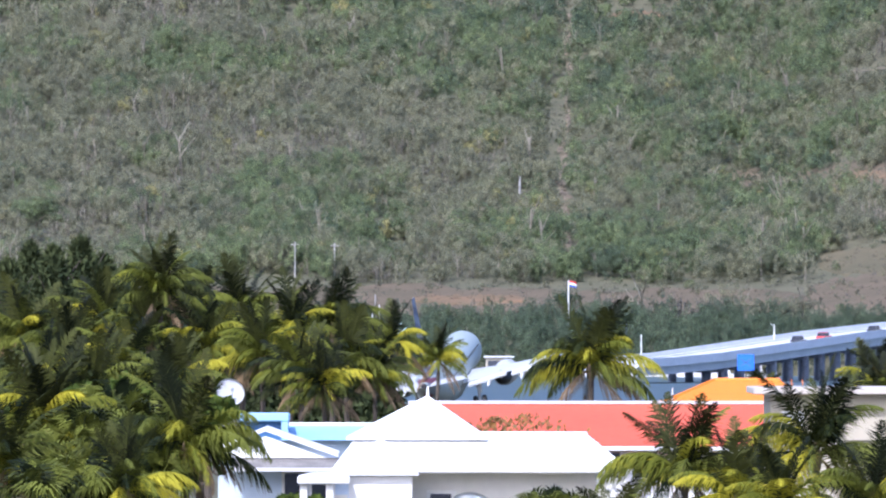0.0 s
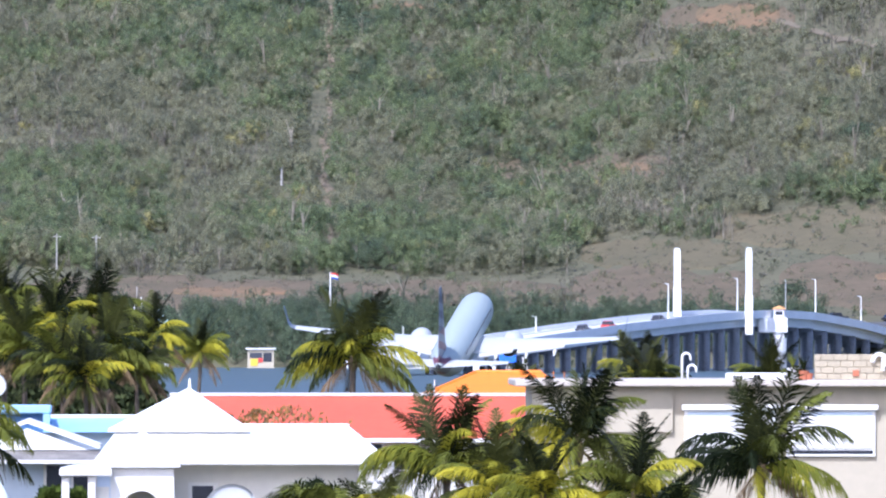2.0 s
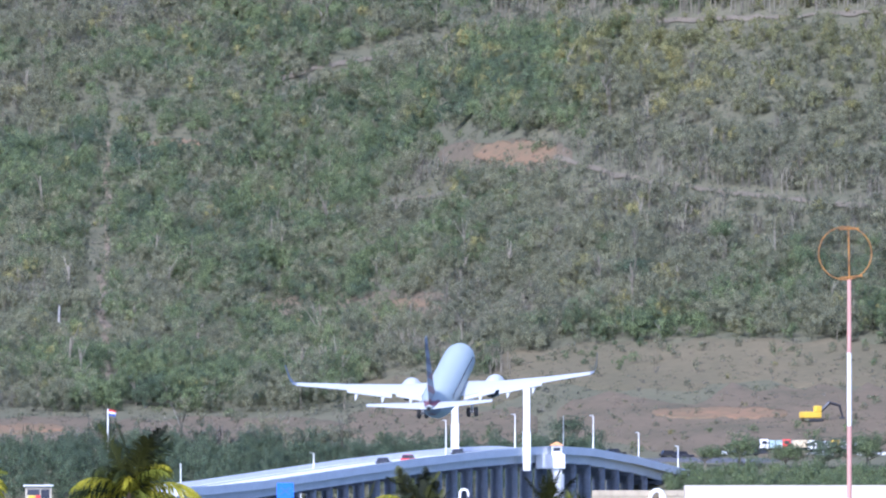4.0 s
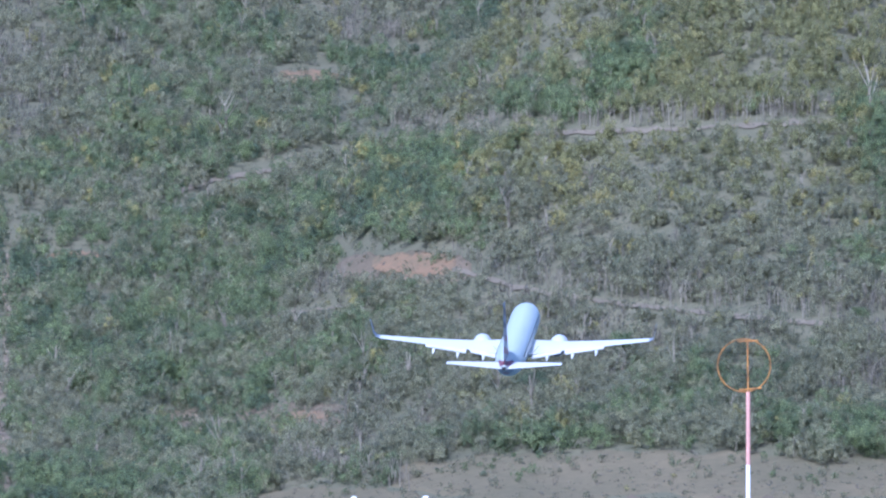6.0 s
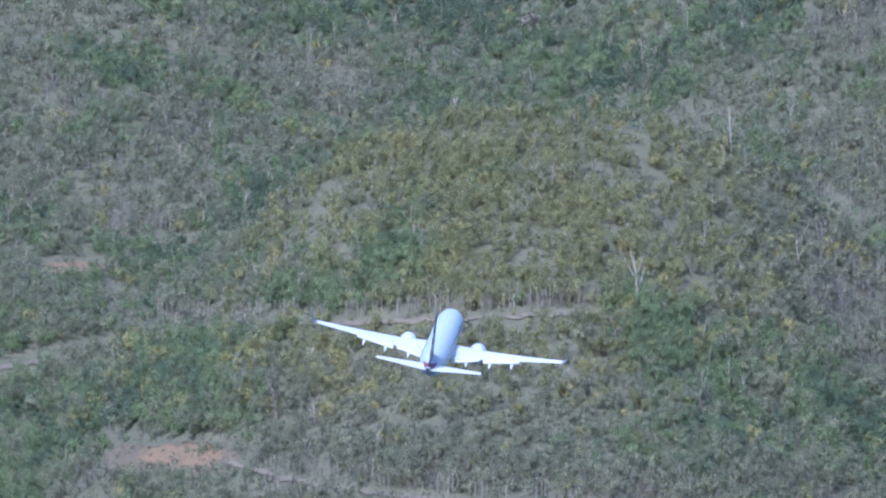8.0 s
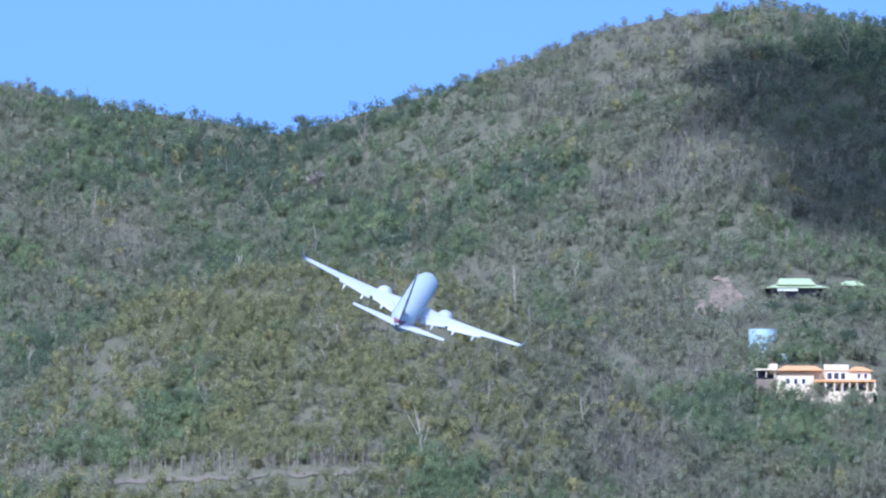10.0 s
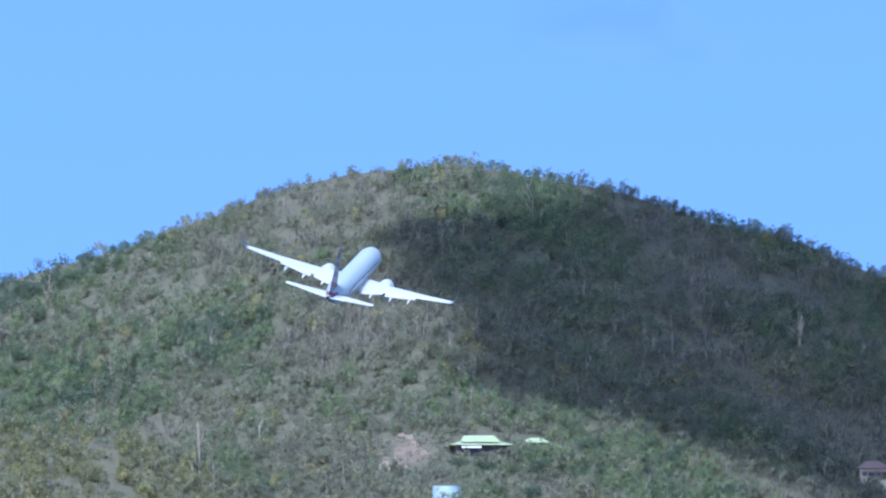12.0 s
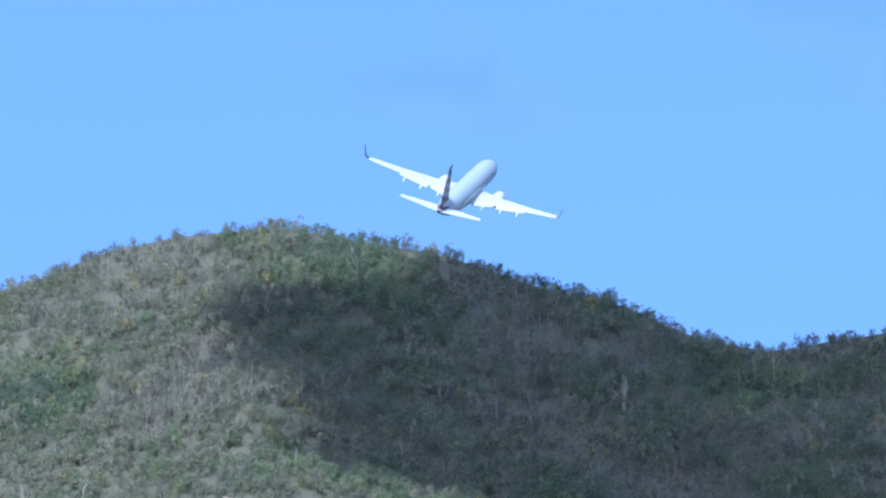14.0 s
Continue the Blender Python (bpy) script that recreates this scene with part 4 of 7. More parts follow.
def build_bridge():
    bridge = empty("bridge", Matrix(), "long white concrete road bridge with two white pylons over the lagoon", "bridge")
    us = [k / 60 for k in range(-9, 64)]
    part("deck", strip(bmesh.new(), us, -6.5, 6.5, -0.45, 0), "concrete", bridge, "pale concrete roadway")
    for s in (-1, 1):
        part("parapet", strip(bmesh.new(), us, s * 6.5 - 0.18, s * 6.5 + 0.18, -0.5, 1.0), "concrete_pale", bridge, "pale concrete parapet")
        part("rail", strip(bmesh.new(), us, s * 6.5 - 0.05, s * 6.5 + 0.05, 0.95, 1.03), "grey_metal", bridge)
        part("walkway", strip(bmesh.new(), us, s * 5.75 - 0.55, s * 5.75 + 0.55, 0, 0.22), "concrete", bridge)
        part("girder", strip(bmesh.new(), us, s * 4.6 - 0.5, s * 4.6 + 0.5, -2.1, -0.45), "concrete_pale", bridge, "shaded concrete girder under the roadway")
    part("lane_line", strip(bmesh.new(), us, -0.08, 0.08, 0.004, 0.02), "white_paint", bridge)
    for k in range(0, 30):
        u = 0.02 + k * 0.0325
        p = deck_point(u)
        top = p.z - 2.1
        if top < 1.2:
            continue
        pier = new("pier")
        pier.parent = bridge
        for s in (-5.0, -1.7, 1.7, 5.0):
            c = p + DECK_SIDE * s
            # columns and beams take a darker colour that stands for the deck's shade
            part("column", tube(bmesh.new(), [(c.x, c.y, -3.0), (c.x, c.y, top - 0.7)], 0.75, 10), "concrete_shaded", pier)
        bm = bmesh.new()
        a, c = p - DECK_SIDE * 5.6, p + DECK_SIDE * 5.6
        tube(bm, [(a.x, a.y, top - 0.4), (c.x, c.y, top - 0.4)], 0.55, 4)
        part("cross_beam", bm, "concrete_shaded", pier)
    # the two pylons of the moving span
    for b, e0, e1, s in ((836, -40, 87, 5.2), (963, -66, 88, -7.6)):
        d = deck_point(u_of(b)).y + (20 if s > 0 else -21)
        p = spot(b, e0, d)
        h = (e1 - e0) * STEP * d
        bm = bmesh.new()
        box(bm, -0.75, 0.75, -0.75, 0.75, 0, h * 0.45, bevel=0.06)
        box(bm, -0.62, 0.62, -0.62, 0.62, h * 0.45, h * 0.97, bevel=0.06)
        box(bm, -0.5, 0.5, -0.5, 0.5, h * 0.97, h, bevel=0.05)
        part("pylon", bm, "roof_white", bridge, "tall square white pylon", m=Matrix.Translation(p))
    # the keeper's tower on its pier
    d = deck_point(u_of(1016)).y - 25
    base = spot(1016, -72, d)
    k = STEP * d
    tower = part("control_tower", cuboid(-1.0, 1.0, -1.0, 1.0, 0, 52 * k, bevel=0.05), "roof_white", bridge, "white control tower with a tiled top", m=Matrix.Translation(base))
    part("tower_base", cuboid(-4.0, 1.6, -1.6, 1.6, 10 * k, 36 * k, bevel=0.06), "roof_white", tower)
    part("tower_window", cuboid(-0.7, 0.7, -1.04, -0.96, 41 * k, 47 * k), "dark_glass", tower)
    part("tower_roof", hip_roof(bmesh.new(), -1.3, 1.3, -1.3, 1.3, 52 * k, 58 * k, 0, 0), "villa_roof", tower)
    bm = bmesh.new()
    tube(bm, [(0, 0, -9), (0, 0, 0)], 1.5, 10)
    part("tower_pier", bm, "concrete", tower)
    bm = bmesh.new()
    tube(bm, [(1.3, 0, 20 * k), (1.3, 0, 104 * k)], [0.11, 0.05], 6)
    part("aerial", bm, "grey_metal", tower)
    return bridge


build_bridge()


def bridge_lamp(b, e1, side):
    u = u_of(b)
    p = deck_point(u) + DECK_SIDE * side
    h = EYE + e1 * STEP * p.y - p.z
    lamp = empty("street_lamp", Matrix.Translation(p), "slim white lamp post on the bridge", "lamp post", "bridge lamps")
    bm = bmesh.new()
    tube(bm, [(0, 0, 0), (0, 0, h)], [0.16, 0.08], 8)
    part("post", bm, "white_paint", lamp)
    bm = bmesh.new()
    tube(bm, [(0, 0, h - 0.1), (-0.4, 0, h)], 0.05, 6)
    part("arm", bm, "white_paint", lamp)
    part("lamp_head", cuboid(-0.75, -0.3, -0.12, 0.12, h - 0.04, h + 0.08, bevel=0.03), "grey_metal", lamp)


for b, e1, s in ((640, -34, -6), (767, 24, 6), (890, 34, 6), (912, 26, 6), (1029, 32, 6), (1110, 2, 6), (1180, -22, 6)):
    bridge_lamp(b, e1, s)


def car(colour, label, van=False):
    c = empty("car", Matrix(), label, "car", "cars on the road")
    h = 1.0 if van else 0.78
    bm = bmesh.new()
    prism(bm, [(-2.1, 0.35), (2.1, 0.35), (2.15, 0.75), (1.9, h), (-2.0, h + 0.05), (-2.15, 0.7)], -0.85, 0.85)
    part("body", bm, colour, c)
    bm = bmesh.new()
    prism(bm, [(-1.8, h), (1.0, h), (0.45, h + 0.62), (-1.4, h + 0.66)], -0.74, 0.74)
    cab = part("cabin", bm, "dark_glass", c, "dark tinted windows")
    part("roof", cuboid(-1.38, 0.44, -0.72, 0.72, h + 0.63, h + 0.69, bevel=0.02), colour, cab)
    for x in (-1.3, 1.3):
        for y in (-0.8, 0.8):
            bm = bmesh.new()
            tube(bm, [(x, y - 0.1, 0.33), (x, y + 0.1, 0.33)], 0.33, 12)
            part("wheel", bm, "tyre", c)
    return c


CARS = [(car("tyre", "black car driving up the bridge"), 741, 2.6), (car("red_paint", "red car driving up the bridge"), 651, 2.6), (car("dark_metal", "dark grey car driving up the bridge"), 606, 2.6)]


def car_pose(u, side):
    p, q = deck_point(u - 0.004), deck_point(u + 0.004)
    way = q - p
    turn = math.degrees(math.atan2(way.y, way.x))
    return Matrix.Translation((p + q) / 2 + DECK_SIDE * side) @ pose(0, 0, 0, 0, 0, turn) @ pose(0, 0, 0, 0, -math.degrees(math.asin(way.z / way.length)), 0)


# ---- shore of the lagoon ----
def sail_boat(b, e1, d, length, colour="white_paint", label="white sailing boat moored in the lagoon"):
    p = spot(b, 0, d)
    boat = empty("sailing_boat", Matrix.Translation((p.x, p.y, 0)), label, "boat", "moored boats")
    bm = bmesh.new()
    rows = []
    for t in (-1, -0.6, 0, 0.5, 0.85, 1):
        w = 0.17 * length * (1 - max(0, t) ** 2.2) * (0.85 if t < -0.8 else 1) + 0.02
        rows.append([bm.verts.new((t * length / 2, s * w * k, z)) for s, k, z in ((-1, 1, 0.9), (-1, 0.7, -0.3), (1, 0.7, -0.3), (1, 1, 0.9))])
    for a, c in zip(rows, rows[1:]):
        for k in range(4):
            bm.faces.new((a[k], a[(k + 1) % 4], c[(k + 1) % 4], c[k]))
    bm.faces.new(rows[0])
    bm.faces.new(list(reversed(rows[-1])))
    bmesh.ops.recalc_face_normals(bm, faces=bm.faces)
    part("hull", bm, colour, boat)
    part("cabin", cuboid(-0.2 * length, 0.15 * length, -0.09 * length, 0.09 * length, 0.9, 1.5, bevel=0.1), colour, boat)
    h = EYE + e1 * STEP * d
    bm = bmesh.new()
    tube(bm, [(0.05 * length, 0, 0.9), (0.05 * length, 0, h)], [0.17, 0.1], 8)
    part("mast", bm, "white_paint", boat)
    bm = bmesh.new()
    tube(bm, [(0.05 * length, 0, 2.2), (-0.35 * length, 0, 2.1)], 0.16, 8)
    part("boom", bm, "white_wall", boat, "furled pale sail on the boom")


for b, e1, d, n in ((346, -52, 2760, 11), (453, -82, 2740, 8), (410, -96, 2755, 7), (500, -100, 2700, 6), (560, -104, 2690, 7), (-130, -10, 2770, 12), (-118, 0, 2775, 12), (290, -106, 2780, 9)):
    sail_boat(b, e1, d, n)


def derrick(b, d):
    """A leaning lattice boom of pale steel beside the shore."""
    p = spot(b, 0, d)
    t = empty("derrick", Matrix.Translation((p.x, p.y, 0.0)), "pale teal steel derrick with a slanting lattice boom", "crane")
    part("base", cuboid(-2.2, 1.0, -1.2, 1.2, -2.8, 5.0, bevel=0.1), "cyan_paint", t)
    part("cab", cuboid(-1.8, 0.2, -1.1, 1.1, 5.0, 7.4, bevel=0.1), "roof_white", t)
    for k in range(3):
        part("boom_chord", tube(bmesh.new(), [(-1.5 + 0.5 * k, 0.5 * (k % 2), 4.5), (5.0 + 0.9 * k, 0, 11.5 - 1.0 * k)], 0.1, 6), "cyan_paint", t)
    for k in range(6):
        f = 0.1 + 0.15 * k
        part("boom_lace", tube(bmesh.new(), [(-1.5 + 6.5 * f, 0, 4.5 + 7.0 * f), (-0.6 + 7.2 * f, 0, 4.5 + 5.2 * f)], 0.06, 5), "cyan_paint", t)


derrick(-125, 2786)


def kiosk(b, d):
    p = spot(b, 0, d)
    z = max(0.2, float(height(np.array([float(b)]), np.array([float(d)]))[0]))
    k = empty("kiosk", Matrix.Translation((p.x, p.y, z)), "small white hut with a cream front on the lagoon shore", "hut")
    part("wall", cuboid(-2.6, 2.6, -1.8, 1.8, -3, 3.4), "beige_wall", k)
    # the wall is solid; dark panels paint the shade inside its openings
    part("front_panel", cuboid(-2.2, 0.3, -1.86, -1.8, 1.7, 2.8), "dark_wall_or_shade", k, "dark panel coloured as a shaded opening")
    part("front_panel", cuboid(-2.0, -0.6, -1.92, -1.86, 0.2, 1.6), "yellow_paint", k, "yellow painted board")
    part("front_panel", cuboid(-0.5, 0.4, -1.92, -1.86, 0.9, 1.7), "red_paint", k, "red painted board")
    part("opening", cuboid(0.5, 2.2, -1.86, -1.8, 1.0, 2.8), "dark_glass", k)
    part("roof", cuboid(-3.0, 3.0, -2.3, 2.2, 3.4, 3.7, bevel=0.05), "concrete_pale", k)


kiosk(99, 2789)
# a blue tarpaulin sign on a pile in the water
p = spot(536, 0, 2240)
sign = empty("blue_sign", Matrix.Translation((p.x, p.y, 0)), "square blue sign board on a pile in the lagoon", "sign")
bm = bmesh.new()
tube(bm, [(0, 0.12, -2.5), (0, 0.12, 5)], 0.14, 8)
part("pile", bm, "palm_trunk", sign)
part("board", cuboid(-1.35, 1.35, -0.05, 0.05, 3.6, 6.2, bevel=0.02), "blue_sign", sign)
for a in (35, -35):
    part("stripe", cuboid(-0.95, 0.95, -0.07, -0.055, -0.12, 0.12), "blue_dark", sign, "dark blue bar", m=pose(0, 0, 4.9, 0, a, 0))


def flag_pole(b, e0, e1):
    p = on_hill(b, e0)
    d = math.hypot(p.x, p.y)
    h = EYE + e1 * STEP * d - p.z
    f = empty("flag_pole", Matrix.Translation(p), "white flag pole with a red, white and blue flag", "flag")
    bm = bmesh.new()
    tube(bm, [(0, 0, -0.5), (0, 0, h)], [0.2, 0.12], 8)
    part("pole", bm, "white_paint", f)
    for k, mat in enumerate(("red_paint", "white_paint", "flag_blue")):
        bm = bmesh.new()
        top = h - 0.1 - k * 0.4
        rows = []
        for i in range(9):
            x = 0.12 + i * 0.19
            y = 0.16 * math.sin(i * 0.9)
            sag = 0.005 * i * i
            rows.append([bm.verts.new((x, y + s, z - sag)) for s, z in ((-0.02, top), (-0.02, top - 0.4), (0.02, top - 0.4), (0.02, top))])
        for a, c in zip(rows, rows[1:]):
            for j in range(4):
                bm.faces.new((a[j], a[(j + 1) % 4], c[(j + 1) % 4], c[j]))
        bm.faces.new(rows[0])
        bm.faces.new(list(reversed(rows[-1])))
        bmesh.ops.recalc_face_normals(bm, faces=bm.faces)
        part("flag_stripe", bm, mat, f)


flag_pole(222, -50, 44)


def pole(b, e0, e1, r, label, arm=False):
    p = on_hill(b, e0)
    d = math.hypot(p.x, p.y)
    h = EYE + e1 * STEP * d - p.z
    f = empty("utility_pole", Matrix.Translation(p), label, "pole", "poles on the slope")
    bm = bmesh.new()
    tube(bm, [(0, 0, -0.5), (0, 0, h)], [r, r * 0.8], 8)
    part("post", bm, "white_wall" if r > 0.3 else "weathered_wood", f)
    if arm:
        part("cross_arm", cuboid(-0.9, 0.9, -0.06, 0.06, h - 0.7, h - 0.55), "weathered_wood", f)


pole(135.6, 196, 228, 0.26, "short thick white post on the hillside")
pole(-192, 48, 110, 0.16, "pale utility pole on the slope", True)
pole(173, 46, 92, 0.2, "pale utility pole on the slope", True)
pole(-262, 48, 112, 0.14, "pale utility pole on the slope", True)
pole(-254, -18, 16, 0.36, "short thick white post near the shore")
pole(-120, -20, 18, 0.12, "thin pale pole near the shore")


# ---- yard at the foot of the hill ----
def excavator(b, e):
    p = on_hill(b, e)
    x = empty("excavator", Matrix.Translation(p) @ pose(0, 0, 0, 0, 0, 20), "yellow excavator with a dark boom on the scraped slope", "excavator")
    for s in (-1, 1):
        part("track", cuboid(-2, 2, s * 1.2 - 0.35, s * 1.2 + 0.35, -0.2, 0.9, bevel=0.25), "tyre", x)
    part("body", cuboid(-2.3, 1.6, -1.4, 1.4, 1.0, 2.3, bevel=0.15), "yellow_paint", x)
    part("cab", cuboid(0.2, 1.6, -1.4, -0.2, 2.3, 3.5, bevel=0.1), "yellow_paint", x)
    bm = bmesh.new()
    tube(bm, [(1.4, 0.3, 1.8), (4.0, 0.3, 4.2), (6.2, 0.3, 3.6)], [0.35, 0.4, 0.25], 6)
    tube(bm, [(6.2, 0.3, 3.8), (7.0, 0.3, 1.2)], [0.28, 0.18], 6)
    part("boom", bm, "dark_metal", x)
    part("bucket", cuboid(6.3, 7.4, -0.3, 0.9, 0.3, 1.3, bevel=0.2), "dark_metal", x)


excavator(1468, 18)


def truck(b, e, colour, load, label):
    p = on_hill(b, e)
    t = empty("truck", Matrix.Translation(p), label, "truck", "vehicles in the yard")
    part("cab", cuboid(-3.4, -1.6, -1.1, 1.1, 0.6, 2.6, bevel=0.15), colour, t)
    part("cab_window", cuboid(-3.0, -2.0, -1.13, -1.1, 1.6, 2.3), "dark_glass", t)
    part("bed", cuboid(-1.4, 3.4, -1.15, 1.15, 0.9, 2.4, bevel=0.08), load, t)
    part("chassis", cuboid(-3.3, 3.3, -0.8, 0.8, 0.5, 0.9), "dark_metal", t)
    for x in (-2.5, 1.4, 2.6):
        for y in (-1, 1):
            bm = bmesh.new()
            tube(bm, [(x, y - 0.15, 0.45), (x, y + 0.15, 0.45)], 0.48, 12)
            part("wheel", bm, "tyre", t)


truck(1445, -34, "red_paint", "villa_wall", "red truck with a pale load parked in the yard")
truck(1405, -34, "white_paint", "cyan_paint", "white truck with a blue bed parked in the yard")
truck(1530, -36, "yellow_paint", "grey_metal", "yellow truck with a grey bed parked in the yard")
truck(1490, -36, "white_paint", "grey_metal", "white truck with a grey bed parked in the yard")
for b, e, mat, lab in ((1217, -44, "tyre", "black car parked in the yard"), (1240, -45, "dark_metal", "dark car parked in the yard"), (1120, -40, "tyre", "dark car parked beside the bridge road"),
                       (1345, -40, "grey_metal", "grey car parked in the yard"), (1300, -42, "white_paint", "white car parked in the yard"), (1380, -40, "dark_metal", "dark car parked among trees")):
    car(mat, lab).matrix_basis = Matrix.Translation(on_hill(b, e)) @ pose(0, 0, 0, 0, 0, 15)

# ---- single trees that stand out ----
def lone_tree(b, e, r, tall, mat, label, trunk=0.3, seed=1):
    p = on_hill(b, e)
    rs = np.random.RandomState(seed)
    t = empty("tree", Matrix.Translation(p), label, "tree")
    bm = bmesh.new()
    lean = rs.uniform(-0.4, 0.4)
    tube(bm, [(0, 0, -0.6), (lean * 0.3, 0, tall * 0.3), (lean, 0, tall * 0.62)], [trunk, trunk * 0.8, trunk * 0.5], 8)
    for k in range(5):
        a = k * 1.3 + rs.rand()
        f = rs.uniform(0.3, 0.6)
        base = Vector((lean * f, 0, tall * f))
        tube(bm, [base, base + Vector((math.cos(a) * r * 0.5, math.sin(a) * r * 0.5, tall * 0.3))], [trunk * 0.5, trunk * 0.18], 6)
    part("trunk", bm, "bare_wood", t, "pale grey trunk and limbs")
    chunks = []
    for k in range(5):
        c = crown_template(rs, 150, 1.0, 0.5)
        a, q = rs.uniform(0, math.tau), rs.uniform(0.0, 0.5)
        c = c * np.array((r * 0.62, r * 0.62, r * 0.45)) + np.array((math.cos(a) * q * r, math.sin(a) * q * r, tall * rs.uniform(0.38, 0.62)))
        chunks.append(c)
    co = np.concatenate(chunks).reshape(-1, 3)
    me = mesh_from("crown", co, np.arange(len(co)).reshape(-1, 3), np.concatenate([round_normals(c) for c in chunks]).reshape(-1, 3))
    me.materials.append(M[mat])
    crown = new("crown", me)
    crown.parent = t


for k, (b, e, r, tall, mat, lab) in enumerate((
        (733, 392, 4.5, 8.5, "leaf_olive", "olive tree with a bright pale trunk"), (1153, 240, 5.5, 9, "leaf_dark", "large dark green round tree on the slope"),
        (1313, 325, 5.0, 7, "leaf_green", "bright green spreading tree on the slope"), (645, 575, 5.0, 8, "leaf_olive", "pale olive tree with a wide crown"),
        (875, 430, 3.5, 7, "leaf_olive", "pale green tree beside the clearing"), (1043, -40, 5.2, 8.5, "leaf_dark", "dark round tree standing near the bridge"),
        (212, -40, 5.0, 8, "leaf_dark", "dark broad tree below the flag pole"), (1727, 380, 3.6, 6, "leaf_green", "bright green tree on the slope"),
        (1536, 550, 3.4, 6, "leaf_yellow", "yellow-brown tree among the scrub"), (582, 755, 3.6, 7, "leaf_green", "light green tree on the upper slope"),
        (-380, 60, 5.2, 7, "leaf_green", "bright green tree on the lower slope"), (-220, 70, 4.2, 6, "leaf_yellow", "yellow-green tree on the lower slope"),
        (-140, 85, 4.5, 7, "leaf_green", "green tree on the lower slope"), (-700, 330, 8, 9, "leaf_olive", "wide pale green tree on the hillside"),
        (-720, 110, 8, 11, "leaf_green", "broad green tree on the lower slope"), (1312, 320, 4.6, 7, "leaf_green", "green spreading tree on the slope"),
        (1563, 1235, 4.5, 9, "bare_wood", "leafless silver-grey tree on the ridge slope"), (1538, 1340, 5.0, 9, "leaf_dark", "dark tree rising above the saddle"),
        (1340, -58, 6.5, 5.0, "leaf_green", "green tree in front of the yard"), (1420, -62, 6.0, 3.2, "leaf_green", "low green tree in front of the yard"), (1490, -62, 7.0, 3.6, "leaf_dark", "dark green tree in front of the yard"),
        (1565, -62, 7.5, 4.4, "leaf_green", "green tree at the edge of the yard"), (1280, -60, 4.5, 2.6, "leaf_green", "small green tree beside the yard"), (942, 858, 3.0, 6, "leaf_dark", "dark tree on the hillside"),
        (2322, 872, 4.6, 7.5, "leaf_dark", "dark round tree beside the villa"), (2452, 852, 5.0, 9.0, "leaf_olive", "olive tree below the villa"), (2405, 850, 4.4, 8.5, "leaf_green", "green tree below the villa"),
        (2508, 846, 3.8, 7.0, "leaf_olive", "low olive tree below the terrace"), (2605, 868, 4.4, 9, "leaf_dark", "dark tree beside the villa"), (2345, 912, 3.4, 5, "leaf_dark", "dark tree below the water tank"),
        (2420, 1008, 5.2, 6.5, "leaf_dark", "dark tree below the green roof"), (2466, 1000, 5.2, 7, "leaf_green", "green tree below the green roof"), (2375, 1018, 4.2, 6, "leaf_dark", "dark tree beside the rocks"),
        (2520, 1010, 5.0, 6, "leaf_dark", "dark tree below the pavilion"), (2440, 960, 5.0, 7, "leaf_green", "green tree above the villa"), (2500, 955, 5.0, 7, "leaf_dark", "dark tree above the villa"))):
    lone_tree(b, e, r, tall, mat, lab, seed=40 + k)


# ---- houses on the hill ----
def hill_house(name, b, e, label):
    p = on_hill(b, e)
    d = math.hypot(p.x, p.y)
    return empty(name, Matrix.Translation(p), label, "house"), d * STEP


def windows(parent, spots, y, w, h, mat="dark_glass"):
    for x, z in spots:
        f = part("window", cuboid(x - w / 2 - 0.1, x + w / 2 + 0.1, y - 0.06, y, z - 0.1, z + h + 0.1), "white_paint", parent)
        part("pane", cuboid(x - w / 2, x + w / 2, y - 0.09, y - 0.05, z, z + h), mat, f)


def green_house():
    h, k = hill_house("green_roofed_house", 2413, 1056, "dark house with a pale green metal roof among trees")
    part("wall", cuboid(-46 * k, 46 * k, -4, 5, -6, 17 * k), "dark_wall_or_shade", h, "dark walls")
    part("veranda_roof", hip_roof(bmesh.new(), -56 * k, 56 * k, -7, 8, 15 * k, 22 * k, -38 * k, 38 * k), "green_roof", h, "pale green lower roof")
    part("roof", hip_roof(bmesh.new(), -34 * k, 34 * k, -4, 5, 21 * k, 33 * k, -28 * k, 26 * k), "green_roof", h, "pale green upper roof")
    for x in (-44, -22, 0, 22, 44):
        part("post", cuboid(x * k - 0.12, x * k + 0.12, -6.4, -6.16, -4, 15 * k), "palm_trunk", h)
    part("parapet", cuboid(-36 * k, 0, -6.6, -6.42, 9 * k, 14 * k), "white_paint", h, "white balcony wall")
    h, k = hill_house("garden_pavilion", 2511, 1060, "small open pavilion with a pale green roof")
    part("roof", hip_roof(bmesh.new(), -26 * k, 26 * k, -4, 4, 16 * k, 25 * k, -8 * k, 8 * k), "green_roof", h)
    for x in (-20, 20):
        for y in (-3, 3):
            part("post", cuboid(x * k - 0.15, x * k + 0.15, y - 0.15, y + 0.15, -4, 16 * k), "palm_trunk", h)


green_house()


